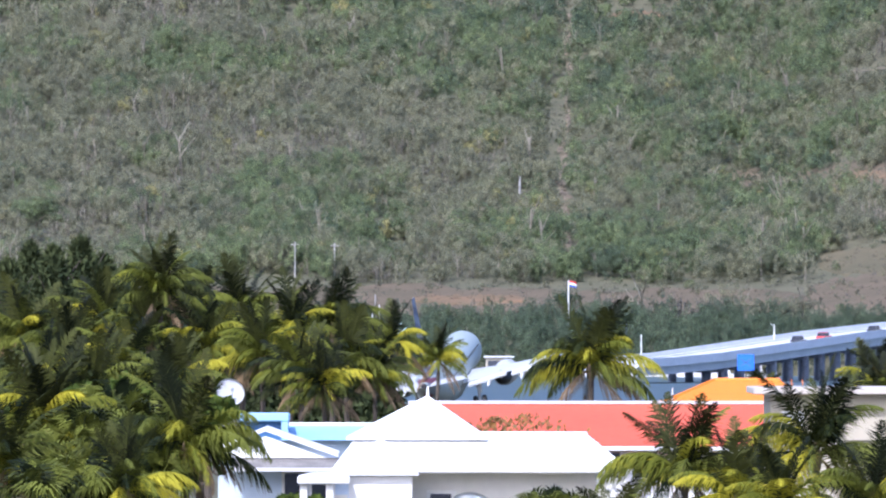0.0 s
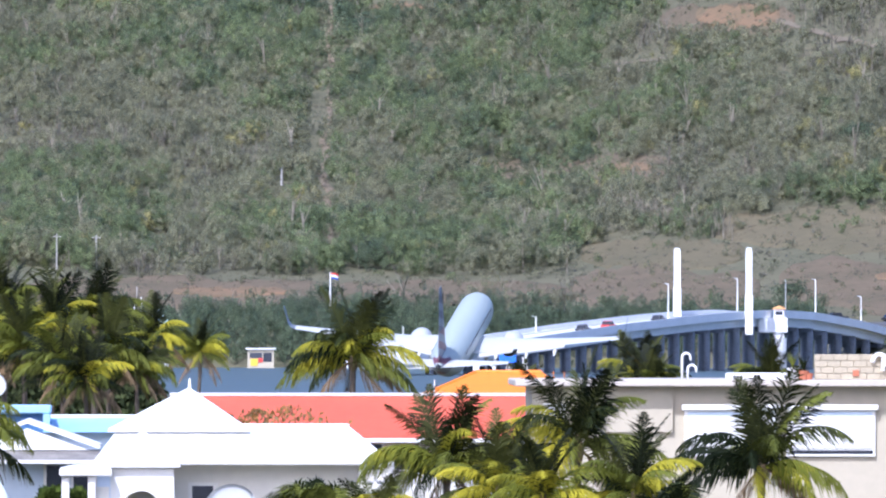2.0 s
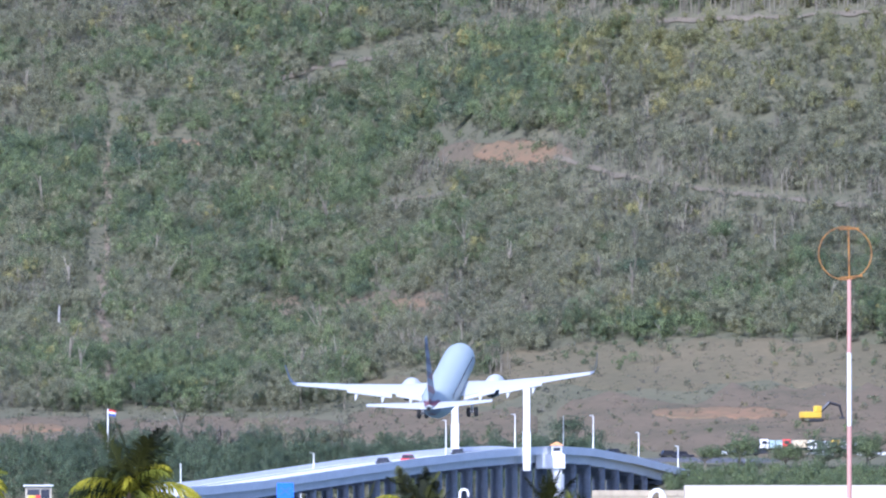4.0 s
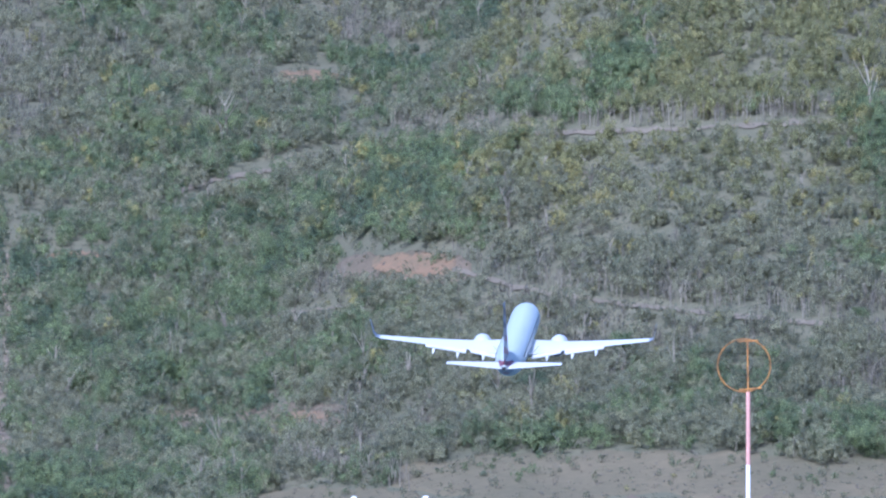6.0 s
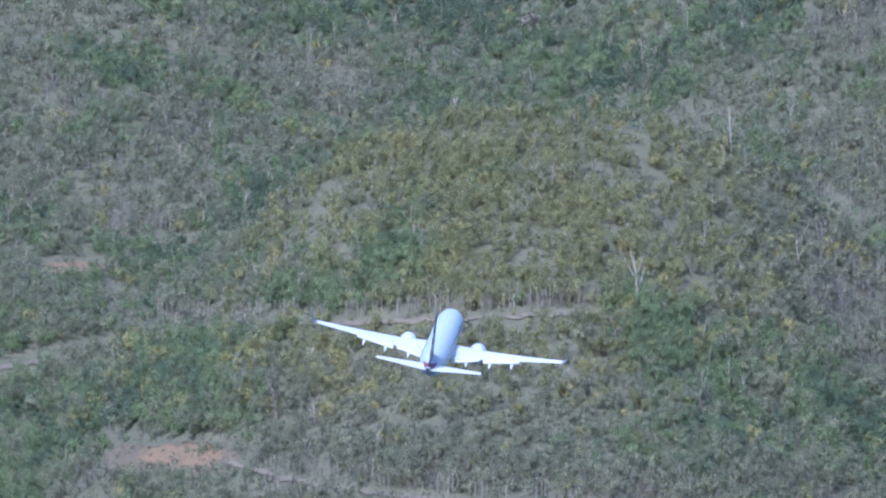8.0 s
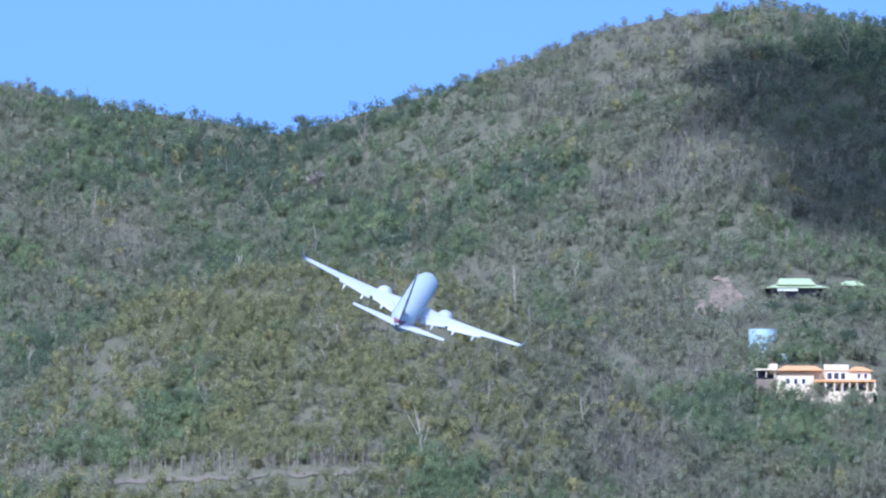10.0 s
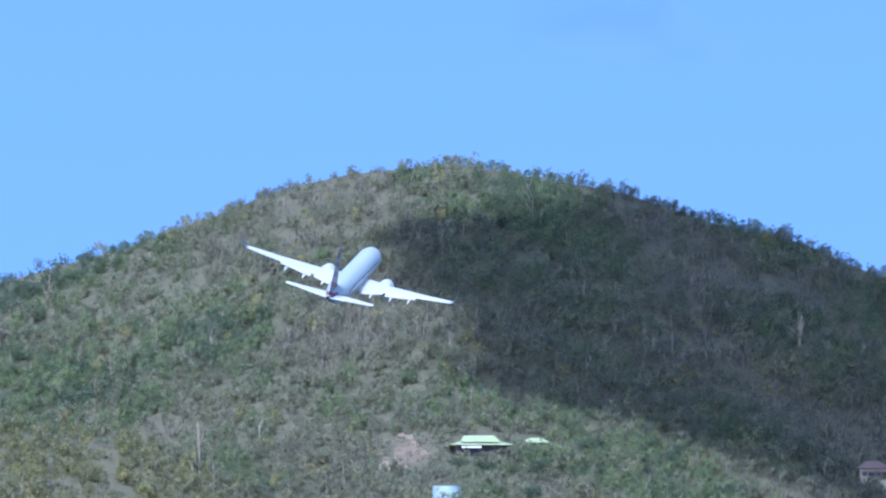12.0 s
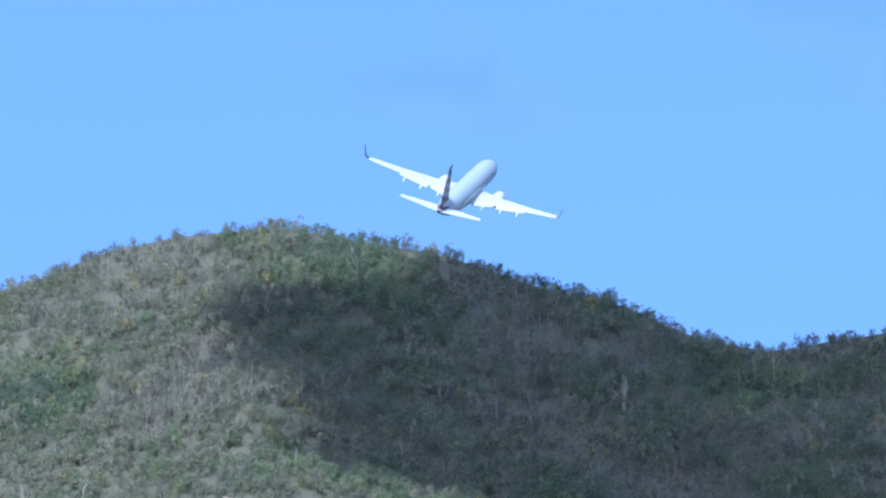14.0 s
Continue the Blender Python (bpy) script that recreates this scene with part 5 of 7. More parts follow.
def water_tank():
    h, k = hill_house("water_tank", 2355, 962, "round pale blue water tank with banded sides")
    tagged(h, category="tank")
    bm = bmesh.new()
    tube(bm, [(0, 0, -4), (0, 0, 36 * k)], 25 * k, 28)
    part("shell", bm, "cyan_paint", h)
    for z in (6, 16, 26, 35):
        bm = bmesh.new()
        tube(bm, [(0, 0, z * k), (0, 0, (z + 1.6) * k)], 25.6 * k, 28)
        part("hoop", bm, "cyan_paint", h)
    h, k = hill_house("pump_shed", 2390, 942, "small pale blue shed below the tank")
    part("wall", cuboid(-9 * k, 9 * k, -2, 2, -3, 12 * k), "cyan_paint", h)
    part("roof", cuboid(-10 * k, 10 * k, -2.2, 2.2, 12 * k, 14 * k), "roof_white", h)


water_tank()


def villa():
    h, k = hill_house("villa", 2462, 880, "large cream villa with terracotta roofs and balconies")
    part("wall", cuboid(-82 * k, 84 * k, -2, 10, -8, 46 * k, bevel=0.08), "villa_wall", h, "cream plaster walls")
    part("terrace_wall", cuboid(-20 * k, 92 * k, -7, -2, -10, 8 * k, bevel=0.08), "villa_wall", h)
    part("wing_wall", cuboid(-86 * k, -20 * k, -5, -2, -10, 36 * k, bevel=0.08), "villa_wall", h)
    part("buttress", prism(bmesh.new(), [(84 * k, -6), (108 * k, -6), (84 * k, 16 * k)], -7, -2), "villa_wall", h, "sloping stair wall")
    part("roof", hip_roof(bmesh.new(), -84 * k, -2 * k, -5.6, 10.4, 46 * k, 56 * k, -66 * k, -14 * k), "villa_roof", h, "terracotta tiled hip roof")
    part("roof", hip_roof(bmesh.new(), 44 * k, 88 * k, -2.6, 10.4, 46 * k, 55 * k, 58 * k, 72 * k), "villa_roof", h, "terracotta tiled hip roof")
    part("parapet", cuboid(0, 44 * k, -2.3, -1.9, 46 * k, 57 * k, bevel=0.05), "villa_wall", h)
    part("balcony_roof", cuboid(-20 * k, 90 * k, -6.4, -2.1, 25 * k, 29 * k, bevel=0.06), "villa_roof", h, "tiled balcony roof")
    windows(h, [(x * k, 31 * k) for x in (10, 22, 34)], -2.02, 8 * k, 11 * k)
    windows(h, [(x * k, 10 * k) for x in (10, 23, 36, 49, 66)], -2.02, 9 * k, 12 * k)
    windows(h, [(x * k, 32 * k) for x in (62, 74)], -2.02, 5 * k, 9 * k)
    windows(h, [(x * k, 22 * k) for x in (-66, -52, -38)], -5.02, 6 * k, 9 * k)
    for x in (-18, 0, 16, 30, 43, 56, 74, 88):
        part("column", cuboid(x * k - 0.2, x * k + 0.2, -6.2, -5.8, 8 * k, 25 * k), "villa_wall", h)
    part("carport_floor", cuboid(-122 * k, -86 * k, -4, 4, -8, 30 * k, bevel=0.3), "grey_rock", h, "rubble retaining wall")
    part("carport_back", cuboid(-120 * k, -87 * k, 2, 2.3, 33 * k, 46 * k), "dark_wall_or_shade", h)
    part("carport_roof", cuboid(-123 * k, -84 * k, -4.4, 4, 46 * k, 49 * k), "villa_wall", h)
    for x in (-120, -104, -88):
        part("carport_post", cuboid(x * k - 0.1, x * k + 0.1, -4.1, -3.9, 33 * k, 46 * k), "villa_wall", h)
    part("stair_tower", cuboid(-96 * k, -82 * k, -1.5, 3, 40 * k, 58 * k, bevel=0.05), "villa_wall", h)


villa()


def brown_house(b, e, w, label):
    h, k = hill_house("hillside_house", b, e, label)
    part("wall", cuboid(-w * k, w * k, -3, 6, -8, 26 * k, bevel=0.06), "beige_wall", h)
    part("roof", hip_roof(bmesh.new(), -w * 1.12 * k, w * 1.12 * k, -4.5, 7, 26 * k, 40 * k, -w * 0.4 * k, w * 0.4 * k), "brown_tile", h, "brown tiled roof")
    part("terrace", cuboid(-w * 1.2 * k, w * 1.1 * k, -7, -3, -8, 4 * k), "beige_wall", h)
    windows(h, [(x * w * k, 12 * k) for x in (-0.7, -0.25, 0.25, 0.7)], -3.02, 9 * k, 9 * k)
    part("balcony_roof", cuboid(-w * 0.9 * k, w * 0.9 * k, -6.4, -3, 4 * k + 2.2, 4 * k + 2.5), "brown_tile", h)


def tan_house():
    h, k = hill_house("hillside_house", 2660, 846, "tan stepped house with brown tiled roofs and dark verandas")
    part("wall", cuboid(-40 * k, 66 * k, 0, 8, -8, 26 * k, bevel=0.05), "tan_wall", h, "tan plaster wall")
    part("wing_wall", cuboid(-46 * k, -2 * k, -3, 2, -9, 30 * k, bevel=0.05), "tan_wall", h)
    part("wing_coping", cuboid(-48 * k, 0, -3.2, 2.1, 30 * k, 33 * k, bevel=0.04), "villa_wall", h)
    part("roof", hip_roof(bmesh.new(), -18 * k, 38 * k, -1.5, 9, 33 * k, 51 * k, 4 * k, 16 * k), "brown_tile", h, "brown tiled hip roof")
    part("upper_wall", cuboid(34 * k, 72 * k, 1, 9, 20 * k, 48 * k, bevel=0.05), "tan_wall", h)
    part("upper_coping", cuboid(32 * k, 74 * k, 0.8, 9.2, 48 * k, 51 * k, bevel=0.04), "villa_wall", h)
    part("veranda_roof", hip_roof(bmesh.new(), -6 * k, 78 * k, -5, 0, 12 * k, 22 * k, 8 * k, 62 * k), "brown_tile", h, "brown tiled veranda roof")
    # dark sheet over the tan wall, painting the shade below the veranda roof
    part("veranda_back", cuboid(0, 66 * k, -0.3, 0, -4 * k, 12 * k), "dark_wall_or_shade", h, "dark sheet coloured as the veranda's shade")
    for x in (0, 22, 44, 68):
        part("post", cuboid(x * k - 0.15, x * k + 0.15, -4.6, -4.3, -8, 12 * k), "tan_wall", h)
    part("terrace", cuboid(-30 * k, 84 * k, -7, -3, -10, -6 * k, bevel=0.05), "tan_wall", h)
    windows(h, [(x * k, 13 * k) for x in (-36, -24, -12)], -3.02, 7 * k, 9 * k)
    windows(h, [(x * k, 30 * k) for x in (44, 60)], 0.98, 8 * k, 10 * k)


tan_house()
brown_house(2770, 850, 34, "tan house with terracotta roof half hidden by trees")
brown_house(3290, 1000, 30, "dark roofed house among hillside trees")
brown_house(3110, 1004, 26, "low tan house with a brown roof among trees")


def boulders():
    rs = np.random.RandomState(5)
    for k in range(34):
        p = on_hill(rs.uniform(2238, 2330), rs.uniform(1020, 1088))
        bm = bmesh.new()
        bmesh.ops.create_icosphere(bm, subdivisions=2, radius=1)
        r = rs.uniform(0.4, 1.7)
        for v in bm.verts:
            v.co *= r * (1 + 0.35 * noise.noise(v.co * 1.3 + Vector((k * 7, 0, 0))))
            v.co.z *= 0.8
        ob = part("boulder", bm, "grey_rock", m=Matrix.Translation(p))
        tagged(ob, "pale grey boulder on the scarred slope", "rock", "boulders")


boulders()


# ---- the cloud that shades the far slope ----
def within(b, e, rim):
    odd = False
    for (b0, e0), (b1, e1) in zip(rim, rim[1:] + rim[:1]):
        if (e0 > e) != (e1 > e) and b < b0 + (e - e0) * (b1 - b0) / (e1 - e0):
            odd = not odd
    return odd


def cloud():
    """A flat-bottomed cloud of many puffs; the rim is that of its shade on the slope."""
    rs = np.random.RandomState(21)
    rim = [(2310, 1425), (2390, 1290), (2470, 1200), (2580, 1125), (2880, 1065), (3130, 960), (3700, 930), (3700, 1560), (2900, 1560), (2760, 1472), (2560, 1435), (2400, 1430)]
    bm = bmesh.new()
    made = 0
    while made < 430:
        b, e = rs.uniform(2300, 3700), rs.uniform(930, 1560)
        if not within(b, e, rim):
            continue
        p = on_hill(b, e)
        p += TO_SUN * ((960 - p.z) / TO_SUN.z)
        r = rs.uniform(20, 36)
        for v in bmesh.ops.create_icosphere(bm, subdivisions=2, radius=1)["verts"]:
            v.co = v.co * r * (1 + 0.3 * noise.noise(v.co * 1.7 + Vector((made * 3.1, 0, 0))))
            v.co.z *= 0.5
            v.co += p
        made += 1
    return tagged(part("cloud", bm, "cloud_white", smooth=True), "white fair-weather cloud drifting above the hill", "cloud", kind="structure")


drifting_cloud = cloud()

# ---- a thin high veil of cloud far behind the hill ----
def veil():
    m = bpy.data.materials.new("cloud_veil")
    m.use_nodes = True
    n, l = m.node_tree.nodes, m.node_tree.links
    co = n.new("ShaderNodeTexCoord")
    wisps = n.new("ShaderNodeTexNoise")
    wisps.inputs["Scale"].default_value = 1 / 170.0
    wisps.inputs["Detail"].default_value = 4
    l.new(co.outputs["Object"], wisps.inputs["Vector"])
    thin = n.new("ShaderNodeMapRange")
    thin.inputs["From Min"].default_value, thin.inputs["From Max"].default_value = 0.36, 0.64
    thin.inputs["To Min"].default_value, thin.inputs["To Max"].default_value = 0.0, 0.3
    l.new(wisps.outputs["Fac"], thin.inputs["Value"])
    edge = n.new("ShaderNodeAttribute")
    edge.attribute_name = "thickness"
    cover = n.new("ShaderNodeMath")
    cover.operation = "MULTIPLY"
    l.new(thin.outputs[0], cover.inputs[0])
    l.new(edge.outputs["Fac"], cover.inputs[1])
    air, drops, mix = n.new("ShaderNodeBsdfTransparent"), n.new("ShaderNodeBsdfDiffuse"), n.new("ShaderNodeMixShader")
    drops.inputs["Color"].default_value = (0.24, 0.225, 0.23, 1)
    l.new(cover.outputs[0], mix.inputs[0])
    l.new(air.outputs[0], mix.inputs[1])
    l.new(drops.outputs[0], mix.inputs[2])
    l.new(mix.outputs[0], n["Material Output"].inputs["Surface"])
    nb, ne, d = 40, 16, 4850.0
    bs, es = np.meshgrid(np.linspace(2350, 3650, nb), np.linspace(1700, 2200, ne))
    co = np.stack([d * np.sin(bs * STEP), d * np.cos(bs * STEP) + 30 * value_noise(bs / 90, es / 60, 41), EYE + d * np.tan(es * STEP)], -1).reshape(-1, 3)
    i, j = np.meshgrid(np.arange(ne - 1), np.arange(nb - 1), indexing="ij")
    quads = np.stack([i * nb + j, i * nb + j + 1, (i + 1) * nb + j + 1, (i + 1) * nb + j], -1).reshape(-1, 4)
    me = mesh_from("cloud", co, quads)
    u, v = (bs - 3000) / 640, (es - 1900) / 190
    me.attributes.new("thickness", "FLOAT", "POINT").data.foreach_set("value", np.clip(1 - u * u - v * v, 0, 1).astype(np.float32).ravel())
    me.materials.append(m)
    me.shade_smooth()
    tagged(new("cloud", me), "thin grey veil of high cloud", "cloud", kind="structure")


veil()

# ---- houses in the foreground ----
LAND = 3.6


def across(b, d):
    return d * math.sin(b * STEP)


def level(e, d):
    return EYE + d * math.tan(e * STEP)


def site(name, d, label, category="house"):
    return empty(name, Matrix.Translation((0, d, 0)), label, category)


def block(name, parent, mat, d, b0, b1, e0, e1, y0, y1, label="", bevel=0.01):
    """A solid of a house: bearings, elevations and depth behind the front, seen at the house's distance."""
    z0 = LAND - 0.1 if e0 is None else level(e0, d)
    return part(name, cuboid(across(b0, d), across(b1, d), y0, y1, z0, level(e1, d), bevel=bevel), mat, parent, label)


def corrugated(parent, name, x0, x1, xt0, xt1, y0, y1, z0, z1, mat, step=0.35, label=""):
    """Standing ribs on the front slope of a roof, each a part."""
    n = int((x1 - x0) / step)
    for k in range(1, n):
        x = x0 + (x1 - x0) * k / n
        f = min(1.0, max(0.0, (x - x0) / max(0.01, xt0 - x0)), max(0.0, (x1 - x) / max(0.01, x1 - xt1)))
        if f < 0.15:
            continue
        bm = bmesh.new()
        a, c = Vector((x, y0 - 0.02, z0 + 0.005)), Vector((x, y0 + (y1 - y0) * f, z0 + (z1 - z0) * f + 0.005))
        tube(bm, [a, c], 0.022, 4)
        part(name, bm, mat, parent)


def white_house():
    d = 450
    h = site("white_house", d, "white plastered house with a white hipped metal roof and arched porch")
    X, Z = lambda b: across(b, d), lambda e: level(e, d)
    part("wall", cuboid(X(-165), X(285), 1.0, 8, LAND - 0.1, Z(-286), bevel=0.02), "white_wall", h, "white plaster main walls")
    part("roof", hip_roof(bmesh.new(), X(-196), X(330), -0.2, 8.6, Z(-290), Z(-229), X(-150), X(256), 0.1), "roof_white", h, "white painted metal hip roof")
    corrugated(h, "roof_rib", X(-196), X(330), X(-150), X(256), -0.2, 4.2, Z(-290), Z(-229), "roof_white", 0.32)
    part("ridge_cap", cuboid(X(-152), X(258), 4.08, 4.32, Z(-229) - 0.02, Z(-229) + 0.05, bevel=0.02), "roof_white", h)
    part("gutter", tube(bmesh.new(), [(X(-60), -0.28, Z(-294)), (X(330), -0.28, Z(-294))], 0.06, 8), "white_paint", h)
    # the tower room with its pyramid roof
    part("tower_wall", cuboid(X(-140), X(62), 3.4, 7.4, Z(-270), Z(-236)), "white_wall", h)
    tower = part("tower_roof", hip_roof(bmesh.new(), X(-172), X(80), 3.0, 7.8, Z(-236), Z(-163), X(-30), X(-26), 0.08), "roof_white", h, "white pyramid roof")
    part("finial", tube(bmesh.new(), [(X(-27), 5.4, Z(-166)), (X(-27), 5.4, Z(-146))], [0.06, 0.03], 8), "white_paint", tower)
    # the projecting porch with its arch
    y = -1.5
    bm = bmesh.new()
    xa, xb, cx, r = X(-166), X(-54), X(-112), (X(-76) - X(-147)) / 2
    spring = Z(-342) - r
    ztop = Z(-296)
    arch = [(cx + r * math.cos(a), spring + r * math.sin(a)) for a in [math.pi * k / 14 for k in range(15)]]
    outline = [(xb, LAND), (xb, ztop), (xa, ztop), (xa, LAND), (cx - r, LAND)] + list(reversed(arch)) + [(cx + r, LAND)]
    prism(bm, outline, y, y + 0.3)
    porch = part("porch_wall", bm, "white_paint", h, "bright white arched porch wall")
    part("porch_side", cuboid(xb - 0.25, xb, y + 0.3, 1.0, LAND, ztop - 0.02), "white_paint", porch)
    part("porch_side", cuboid(xa, xa + 0.25, y + 0.3, 1.0, LAND, ztop - 0.02), "white_paint", porch)
    part("porch_roof", hip_roof(bmesh.new(), xa - 0.25, xb + 0.2, y - 0.25, 4.5, ztop, Z(-240), xa + 0.9, xb - 0.9, 0.08), "roof_white", porch)
    door = part("door", cuboid(cx - 0.15, cx + 0.75, 0.92, 0.98, LAND + 0.1, spring + 0.45), "white_paint", h, "white house door in the porch")
    part("door_glass", cuboid(cx + 0.02, cx + 0.3, 0.89, 0.93, LAND + 1.0, spring + 0.3), "dark_glass", door)
    lamp = part("wall_lamp", cuboid(xb - 0.62, xb - 0.42, y - 0.14, y, Z(-386), Z(-376), bevel=0.02), "dark_metal", h, "small dark wall lantern")
    part("lamp_glass", cuboid(xb - 0.58, xb - 0.46, y - 0.16, y - 0.13, Z(-384), Z(-378)), "white_paint", lamp)
    # side porch slab on posts
    part("canopy", cuboid(X(-256), X(-163), -2.2, 1.5, Z(-316), Z(-302), bevel=0.04), "white_paint", h, "flat white porch canopy")
    part("canopy_top", hip_roof(bmesh.new(), X(-254), X(-165), -2.1, 1.4, Z(-302), Z(-296), X(-230), X(-190), 0.02), "roof_white", h)
    for b in (-245, -199):
        part("porch_post", cuboid(X(b) - 0.12, X(b) + 0.12, -2.0, -1.76, LAND, Z(-316), bevel=0.02), "white_paint", h)
    part("porch_infill", cuboid(X(-197), X(-168), -1.6, -1.4, LAND, Z(-335)), "white_wall", h)
    for z in (-372, -385, -398, -411):
        part("porch_rail", cuboid(X(-240), X(-200), -1.9, -1.85, Z(z) - 0.03, Z(z) + 0.03), "white_paint", h)
    # window beside the porch
    w = part("window", cuboid(X(-29), X(24), 0.9, 1.0, LAND + 0.6, Z(-329), bevel=0.01), "white_paint", h, "white framed tall window")
    part("pane", cuboid(X(-22), X(15), 0.86, 0.9, LAND + 0.8, Z(-335)), "dark_glass", w)
    part("sill", cuboid(X(-31), X(26), 0.78, 0.9, LAND + 0.5, LAND + 0.6), "white_paint", w)
    # balcony rail by the eave
    for e in (-291, -299, -308, -317, -326):
        part("balcony_rail", cuboid(X(274), X(334), 0.2, 0.26, Z(e) - 0.035, Z(e) + 0.035), "white_paint", h)
    for b in (274, 302, 333):
        part("balcony_post", cuboid(X(b) - 0.05, X(b) + 0.05, 0.16, 0.3, Z(-332), Z(-288)), "white_paint", h)
    part("balcony_floor", cuboid(X(270), X(345), 0.1, 6, Z(-340), Z(-331)), "white_wall", h)
    part("balcony_wall", cuboid(X(300), X(400), 1.2, 6, LAND, Z(-340)), "white_wall", h)


white_house()


def gable_house():
    d = 482
    h = site("gabled_house", d, "white gabled cottage with a grey shingle skirt roof")
    X, Z = lambda b: across(b, d), lambda e: level(e, d)
    xl, xr, xp = X(-428), X(-186), X(-314)
    zp, zl, zr = Z(-217), Z(-262), Z(-262)
    part("wall", cuboid(X(-398), X(-160), 0.4, 7, LAND - 0.1, Z(-278)), "pale_blue_wall_or_shade", h, "pale blue-grey wall")
    part("gable", prism(bmesh.new(), [(xl + 0.5, Z(-271)), (xr - 0.4, Z(-271)), (xp, zp - 0.3)], 0.15, 0.4), "roof_white", h, "white gable triangle")
    for x, z in ((xl, zl), (xr, zr)):
        a = 0.13
        bm = bmesh.new()
        prism(bm, [(xp, zp), (x, z), (x, z - a), (xp, zp - a)] if x > xp else [(xp, zp), (xp, zp - a), (x, z - a), (x, z)], 0.06, 7.2)
        part("roof_slope", bm, "roof_white", h, "white painted roof slope")
    bm = bmesh.new()
    prism(bm, [(0.4, Z(-271)), (-1.3, Z(-289)), (-1.3, Z(-289) - 0.05), (0.4, Z(-289))], X(-372), X(-172))
    ob = part("skirt_roof", bm, "grey_shingle", h, "weathered grey shingle skirt roof", m=pose(0, 0, 0, 0, 0, 90))
    ob.matrix_basis = Matrix(((0, 1, 0, 0), (1, 0, 0, 0), (0, 0, 1, 0), (0, 0, 0, 1)))
    ob.data.flip_normals()
    part("fascia", cuboid(X(-374), X(-170), -1.36, -1.3, Z(-294), Z(-288)), "white_paint", h)
    part("back_roof", prism(bmesh.new(), [(X(-440), Z(-238)), (X(-372), Z(-206)), (X(-345), Z(-238))], 4, 9), "grey_shingle", h, "grey shingle roof behind")
    windows(h, [(X(-262), Z(-345)), (X(-214), Z(-345))], 0.38, 0.7, 0.9)


gable_house()


def blue_house():
    d = 512
    h = site("blue_house", d, "low house with a pale blue metal roof")
    X, Z = lambda b: across(b, d), lambda e: level(e, d)
    part("wall", cuboid(X(-350), X(-120), 1.5, 7, LAND - 0.1, Z(-240)), "pale_blue_wall_or_shade", h)
    bm = bmesh.new()
    prism(bm, [(0.8, Z(-240)), (4.2, Z(-214)), (7.6, Z(-240))], X(-276), X(-118))
    ob = part("roof", bm, "blue_roof", h, "pale blue sheet roof")
    ob.matrix_basis = Matrix(((0, 1, 0, 0), (1, 0, 0, 0), (0, 0, 1, 0), (0, 0, 0, 1)))
    ob.data.flip_normals()
    part("ridge_cap", cuboid(X(-277), X(-117), 4.0, 4.4, Z(-216), Z(-210), bevel=0.02), "roof_white", h)
    part("roof_box", cuboid(X(-352), X(-274), 0.6, 3, Z(-240), Z(-207)), "blue_dark", h, "dark blue roof structure")
    part("box_roof", cuboid(X(-362), X(-272), 0.2, 3.3, Z(-207), Z(-192), bevel=0.05), "blue_roof", h, "pale blue flat roof")
    part("blue_post", cuboid(X(-286), X(-274), 0.1, 0.4, Z(-240), Z(-207)), "blue_roof", h)


blue_house()


def red_house():
    d = 522
    h = site("red_roofed_house", d, "long white house with a coral-red metal roof")
    X, Z = lambda b: across(b, d), lambda e: level(e, d)
    part("wall", cuboid(X(20), X(640), 0.7, 9, LAND - 0.1, Z(-254)), "white_wall", h)
    bm = bmesh.new()
    prism(bm, [(-0.1, Z(-252)), (4.6, Z(-174)), (9.6, Z(-252)), (9.6, Z(-256)), (-0.1, Z(-256))], X(-60), X(655))
    ob = part("roof", bm, "red_roof", h, "coral-red roof slope")
    ob.matrix_basis = Matrix(((0, 1, 0, 0), (1, 0, 0, 0), (0, 0, 1, 0), (0, 0, 0, 1)))
    ob.data.flip_normals()
    n = 34
    shared = None
    for k in range(n):
        x = X(-60) + (X(655) - X(-60)) * (k + 0.5) / n
        if shared is None:
            ob = part("roof_seam", tube(bmesh.new(), [(0, -0.1, Z(-252) + 0.0), (0, 4.6, Z(-174) + 0.0)], 0.012, 4), "red_roof", h)
            shared = ob.data
        else:
            ob = new("roof_seam", shared)
            ob.parent = h
        ob.location = (x, 0, 0)
    part("ridge_cap", cuboid(X(-62), X(656), 4.35, 4.85, Z(-177), Z(-171), bevel=0.02), "concrete", h, "grey ridge capping")
    part("fascia", cuboid(X(-60), X(655), -0.16, -0.1, Z(-257), Z(-250)), "white_paint", h)
    for k in range(6):
        b = 200 + k * 66
        w = part("window", cuboid(X(b), X(b + 52), 0.62, 0.7, Z(-310), Z(-258)), "white_paint", h)
        part("pane", cuboid(X(b + 4), X(b + 48), 0.58, 0.62, Z(-306), Z(-261)), "dark_glass", w)
    part("mast", tube(bmesh.new(), [(X(410), 4.6, Z(-176)), (X(410), 4.6, Z(-148))], [0.03, 0.02], 6), "white_paint", h)


red_house()


